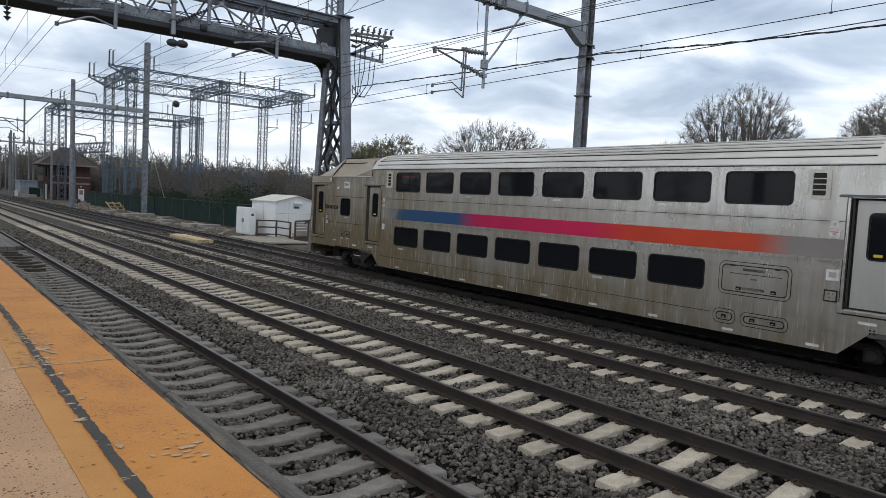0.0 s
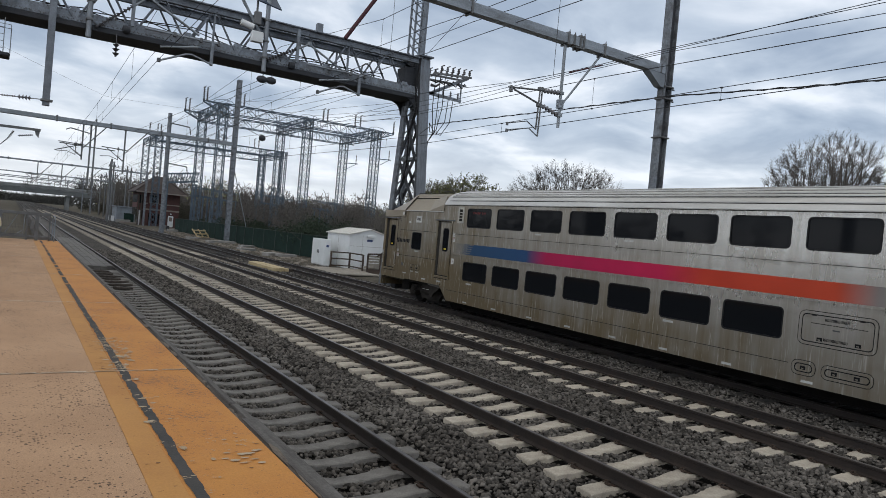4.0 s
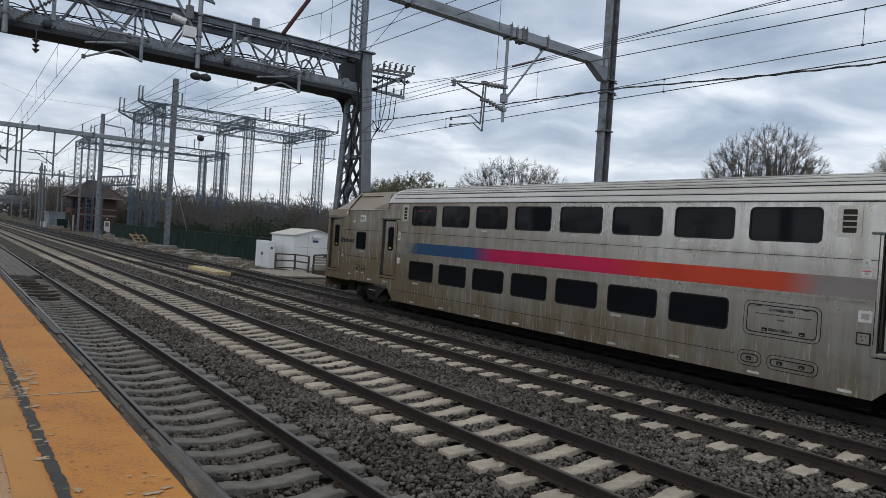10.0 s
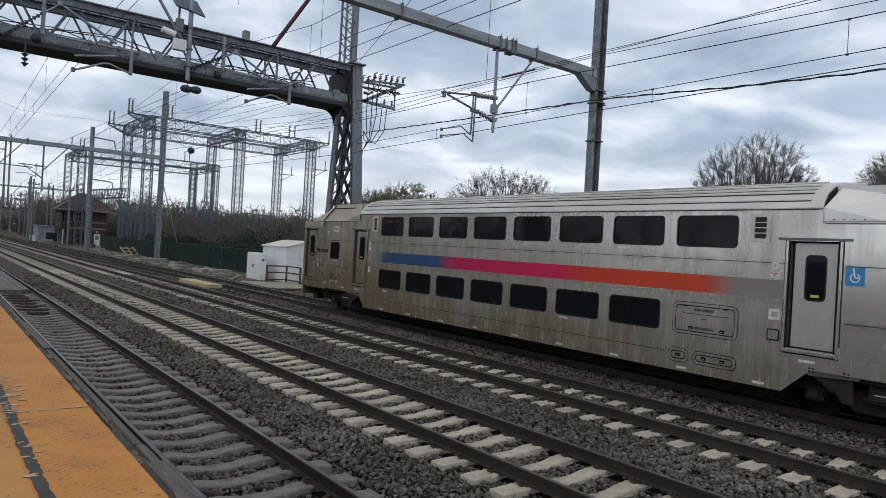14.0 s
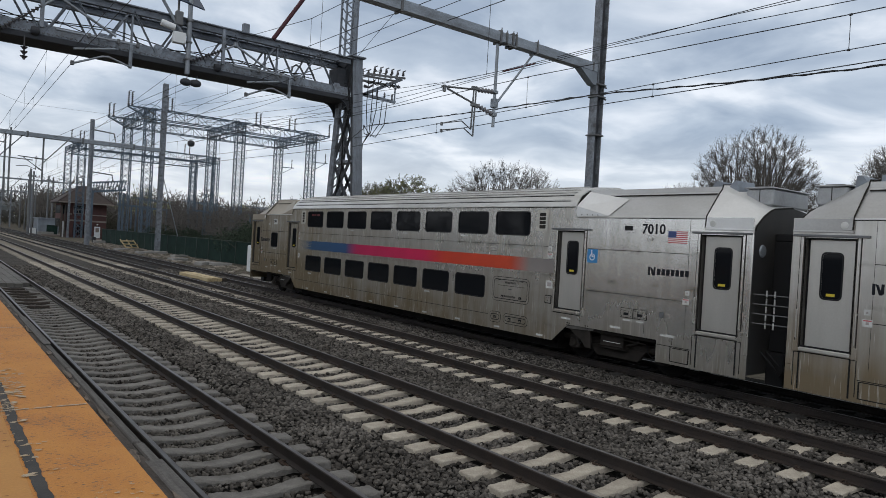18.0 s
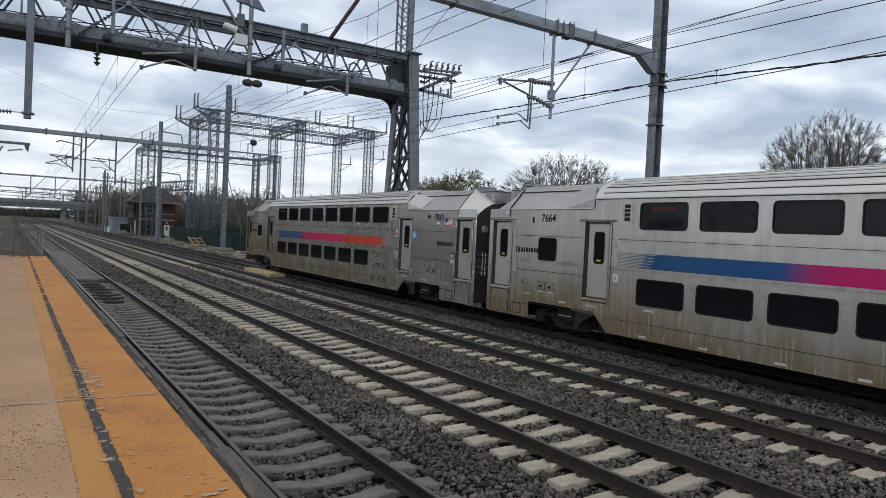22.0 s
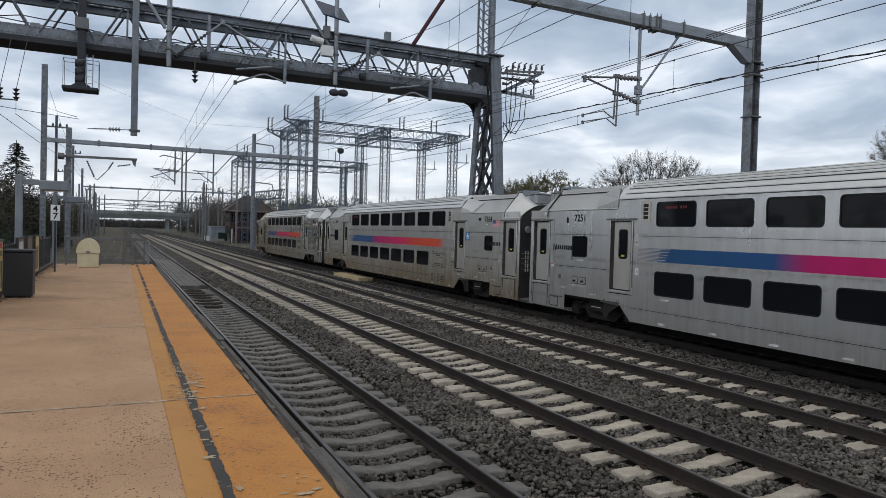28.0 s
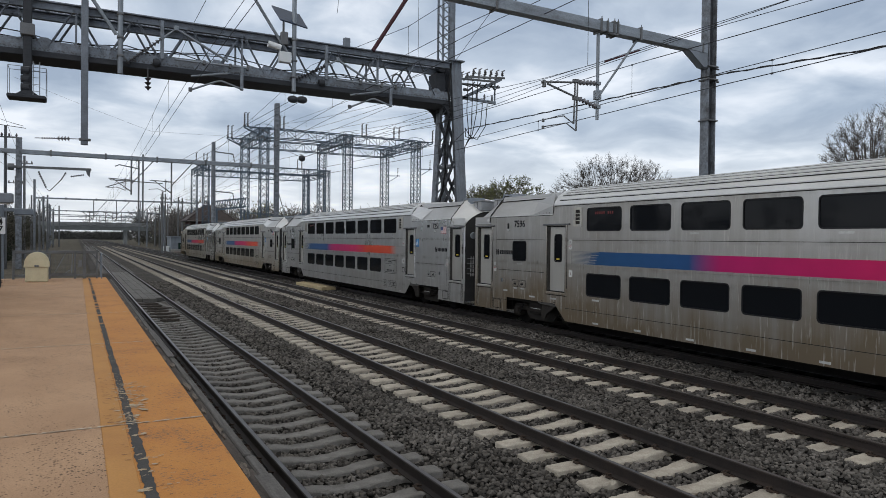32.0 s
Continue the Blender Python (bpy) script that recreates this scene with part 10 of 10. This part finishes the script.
for k in range(200):
    if k < 45:
        x, y = rnd_t.uniform(26, 130), rnd_t.uniform(165, 260)
    elif k < 110:
        x, y = rnd_t.uniform(25, 62), rnd_t.uniform(190, 330)
    elif k < 165:
        y = rnd_t.uniform(42, 260)
        x = rnd_t.uniform(-40, -11) if y < 150 else rnd_t.uniform(-45, -13)
    else:
        x, y = rnd_t.uniform(95, 190), rnd_t.uniform(10, 170)
    s = rnd_t.uniform(0.8, 1.2) * (1.15 if k < 110 else 0.82 if x < 0 else 1.05)
    more((far_tree, far_tree2, far_bud)[k % 3 if k % 5 else 0], x, y, s)


def leaf_clump(rnd, m, c, r, n, size):
    for _ in range(n):
        v = Vector((rnd.gauss(0, 1), rnd.gauss(0, 1), rnd.gauss(0, 1))).normalized() * r * rnd.uniform(0.55, 1.08)
        p = c + Vector((v.x, v.y, v.z * 0.9))
        a = Vector((rnd.gauss(0, 1), rnd.gauss(0, 1), rnd.gauss(0, 1))).normalized() * size
        b = Vector((rnd.gauss(0, 1), rnd.gauss(0, 1), rnd.gauss(0, 0.6))).normalized() * size * 0.8
        m.add([p - a * 0.5, p + b * 0.5, p + a * 0.5, p - b * 0.3], [(0, 1, 2, 3)])


def shrub_data(seed, h, n=130, leaf=0.075):
    rnd = random.Random(seed)
    m, w = Mesh(), Mesh()
    for k in range(9):
        c = Vector((rnd.gauss(0, h * 0.3), rnd.gauss(0, h * 0.3), h * rnd.uniform(0.2, 0.85)))
        leaf_clump(rnd, m, c, h * rnd.uniform(0.18, 0.34), n, h * leaf)
        w.tube([(0, 0, 0), c * 0.6, c], 0.05, 4, r2=0.015)
    return m, w


def shrubs():
    kinds = []
    for s in range(4):
        m, w = shrub_data(20 + s, 4.2, 260, 0.05)
        t = thing("evergreen_shrub", "dark evergreen shrub behind the fence", "shrub", pose(25 + 2 * s, 60 + 6 * s, -0.6), "evergreen shrubs")
        part("foliage", m, M_EVERGREEN, t)
        part("stems", w, M_BARK, t)
        kinds.append(t)
    rnd = random.Random(31)
    for k in range(62):
        x, y = rnd.uniform(24.5, 38), rnd.uniform(52, 118)
        c = copy_thing(kinds[k % 4], pose(x, y, -0.6, 0, 0, rnd.uniform(0, 360)))
        s = rnd.uniform(0.4, 0.82)
        c.scale = (s, s, s)
    for k in range(30):
        x, y = rnd.uniform(-14, -7.5), rnd.uniform(30, 130)
        c = copy_thing(kinds[k % 4], pose(x, y, -0.6, 0, 0, rnd.uniform(0, 360)))
        s = rnd.uniform(0.4, 0.7)
        c.scale = (s, s, s)
    kinds = []
    for s in range(3):
        m, w = shrub_data(50 + s, 7.0, 420, 0.035)
        t = thing("thicket", "dense dark thicket of brown and ivy-green scrub", "thicket", pose(-13 - 2 * s, 70 + 9 * s, -0.6), "thickets beside the line")
        part("foliage", m, M_THICKET, t)
        part("stems", w, M_BARK, t)
        kinds.append(t)
    for k in range(152):
        if k >= 120:
            x, y = -10.6 - 15 * rnd.random(), rnd.uniform(84, 128)
            s = rnd.uniform(0.85, 1.2)
        elif k < 55:
            y = 48 + 4.2 * k
            x = -9.3 - 0.012 * y - 8 * rnd.random() ** 1.5
            s = rnd.uniform(0.7, 1.15) * (0.62 if y < 80 else 1.05)
        elif k < 95:
            y = 150 + 4.5 * (k - 55)
            x = 26 + rnd.uniform(0, 14) - 0.01 * (y - 150)
            s = rnd.uniform(0.5, 0.95)
        else:
            x, y = rnd.uniform(28, 75), rnd.uniform(118, 165)
            s = rnd.uniform(0.35, 0.6)
        c = copy_thing(kinds[k % 3], pose(x, y, -0.6, 0, 0, rnd.uniform(0, 360)))
        c.scale = (s, s, s)


shrubs()


def conifer():
    rnd = random.Random(5)
    t = thing("conifer", "tall dark conifer beyond the platform", "conifer", pose(-11.8, 100, -0.6))
    part("trunk", Mesh().tube([(0, 0, 0), (0, 0, 13.5)], 0.25, 8, r2=0.04), M_BARK, t)
    m = Mesh()
    for k in range(46):
        z = 2 + 11.2 * k / 46
        r = 4.4 * (1 - k / 47) ** 0.8 * rnd.uniform(0.7, 1.12) + 0.12
        for j in range(13):
            a = rnd.uniform(0, 6.283)
            for i in range(6):
                q = r * (i + 1) / 6
                p = Vector((q * math.cos(a), q * math.sin(a), z - 0.22 * q + 0.16 * rnd.random()))
                s = 0.26
                d = Vector((math.cos(a), math.sin(a), -0.2))
                n = Vector((-math.sin(a), math.cos(a), rnd.uniform(-0.4, 0.4)))
                m.add([p - n * s * 0.6, p + d * s, p + n * s * 0.6, p - d * s * 0.4], [(0, 1, 2, 3)])
    part("foliage", m, M_CONIFER, t)


conifer()


def far_wood():
    """The low wooded skyline: trunks and sprays of bare twigs."""
    rnd = random.Random(15)
    m = Mesh()
    for k in range(1900):
        a = radians(rnd.uniform(-25, 88))
        d = rnd.uniform(290, 520)
        x, y = d * math.sin(a), d * math.cos(a)
        if abs(x - 9) < 22:
            continue
        h = rnd.uniform(0.032, 0.052) * d
        if k < 420:
            x, y, h = 9 + rnd.uniform(-45, 45), rnd.uniform(800, 900), rnd.uniform(7, 10)
        top = Vector((x + rnd.gauss(0, 0.4), y, h * 0.7))
        m.beam((x, y, -0.6), top, 0.35)
        for _ in range(46):
            p = Vector((x + rnd.gauss(0, h * 0.06), y, h * rnd.uniform(0.12, 0.7)))
            a = rnd.uniform(-1.35, 1.35)
            r = h * rnd.uniform(0.15, 0.38)
            q = p + Vector((math.sin(a) * r, rnd.gauss(0, 2), math.cos(a) * r))
            w = Vector((0.10, 0, 0.07))
            m.add([p - w, p + w, q + w * 0.8, q - w * 0.8], [(0, 1, 2, 3)])
        for _ in range(5):
            c = Vector((x + rnd.gauss(0, h * 0.25), y + rnd.gauss(0, 1), h * rnd.uniform(0.02, 0.35)))
            leaf_clump(rnd, m, c, h * 0.12, 5, h * 0.12)
    solid("far_wood", m, M_FAR_WOOD, "hazy bare woodland along the skyline", "woodland", "stuff")


far_wood()


# ---- motion ----
# seconds, place of the leading car's front along the track
RUN = [(0.0, 25.62), (4.5, 25.64), (9.0, 25.67), (10.0, 25.69), (10.5, 25.71), (11.0, 25.74), (11.5, 25.82), (12.0, 25.96), (12.5, 26.16), (13.0, 26.42), (13.5, 26.73), (14.0, 27.11), (14.5, 27.58), (15.5, 28.74), (16.5, 30.21), (17.0, 31.07), (18.0, 33.04), (19.0, 35.37), (20.0, 38.04), (21.0, 41.08), (22.0, 44.51), (23.0, 48.39), (24.0, 52.69), (25.0, 57.40), (25.5, 59.90), (26.5, 65.20), (27.5, 70.87), (28.0, 73.86), (29.0, 80.24), (30.0, 87.03), (31.0, 94.24), (32.0, 101.83)]


def front_at(t):
    for (a, p), (b, q) in zip(RUN, RUN[1:]):
        if a <= t <= b:
            return p + (q - p) * (t - a) / (b - a)
    return RUN[-1][1]


def motions():
    """The train stands, then draws away, slowly gaining speed; its wheels roll with it."""
    for k, (car, sets) in enumerate(CARS):
        walk(car, [(t, pose(TRACKS[3], y - PITCH * k, 0)) for t, y in RUN])
        times = [0.0, 10.0]
        done = front_at(10.0)
        for i in range(1, 881):
            t = 10.0 + i * 0.025
            if front_at(t) - done > 0.44 or t >= 32.0:
                times.append(round(t, 3))
                done = front_at(t)
        for w in sets:
            at = w.location.copy()
            walk(w, [(t, pose(at.x, at.y, at.z, -math.degrees((front_at(t) - RUN[0][1]) / 0.42))) for t in times])


motions()
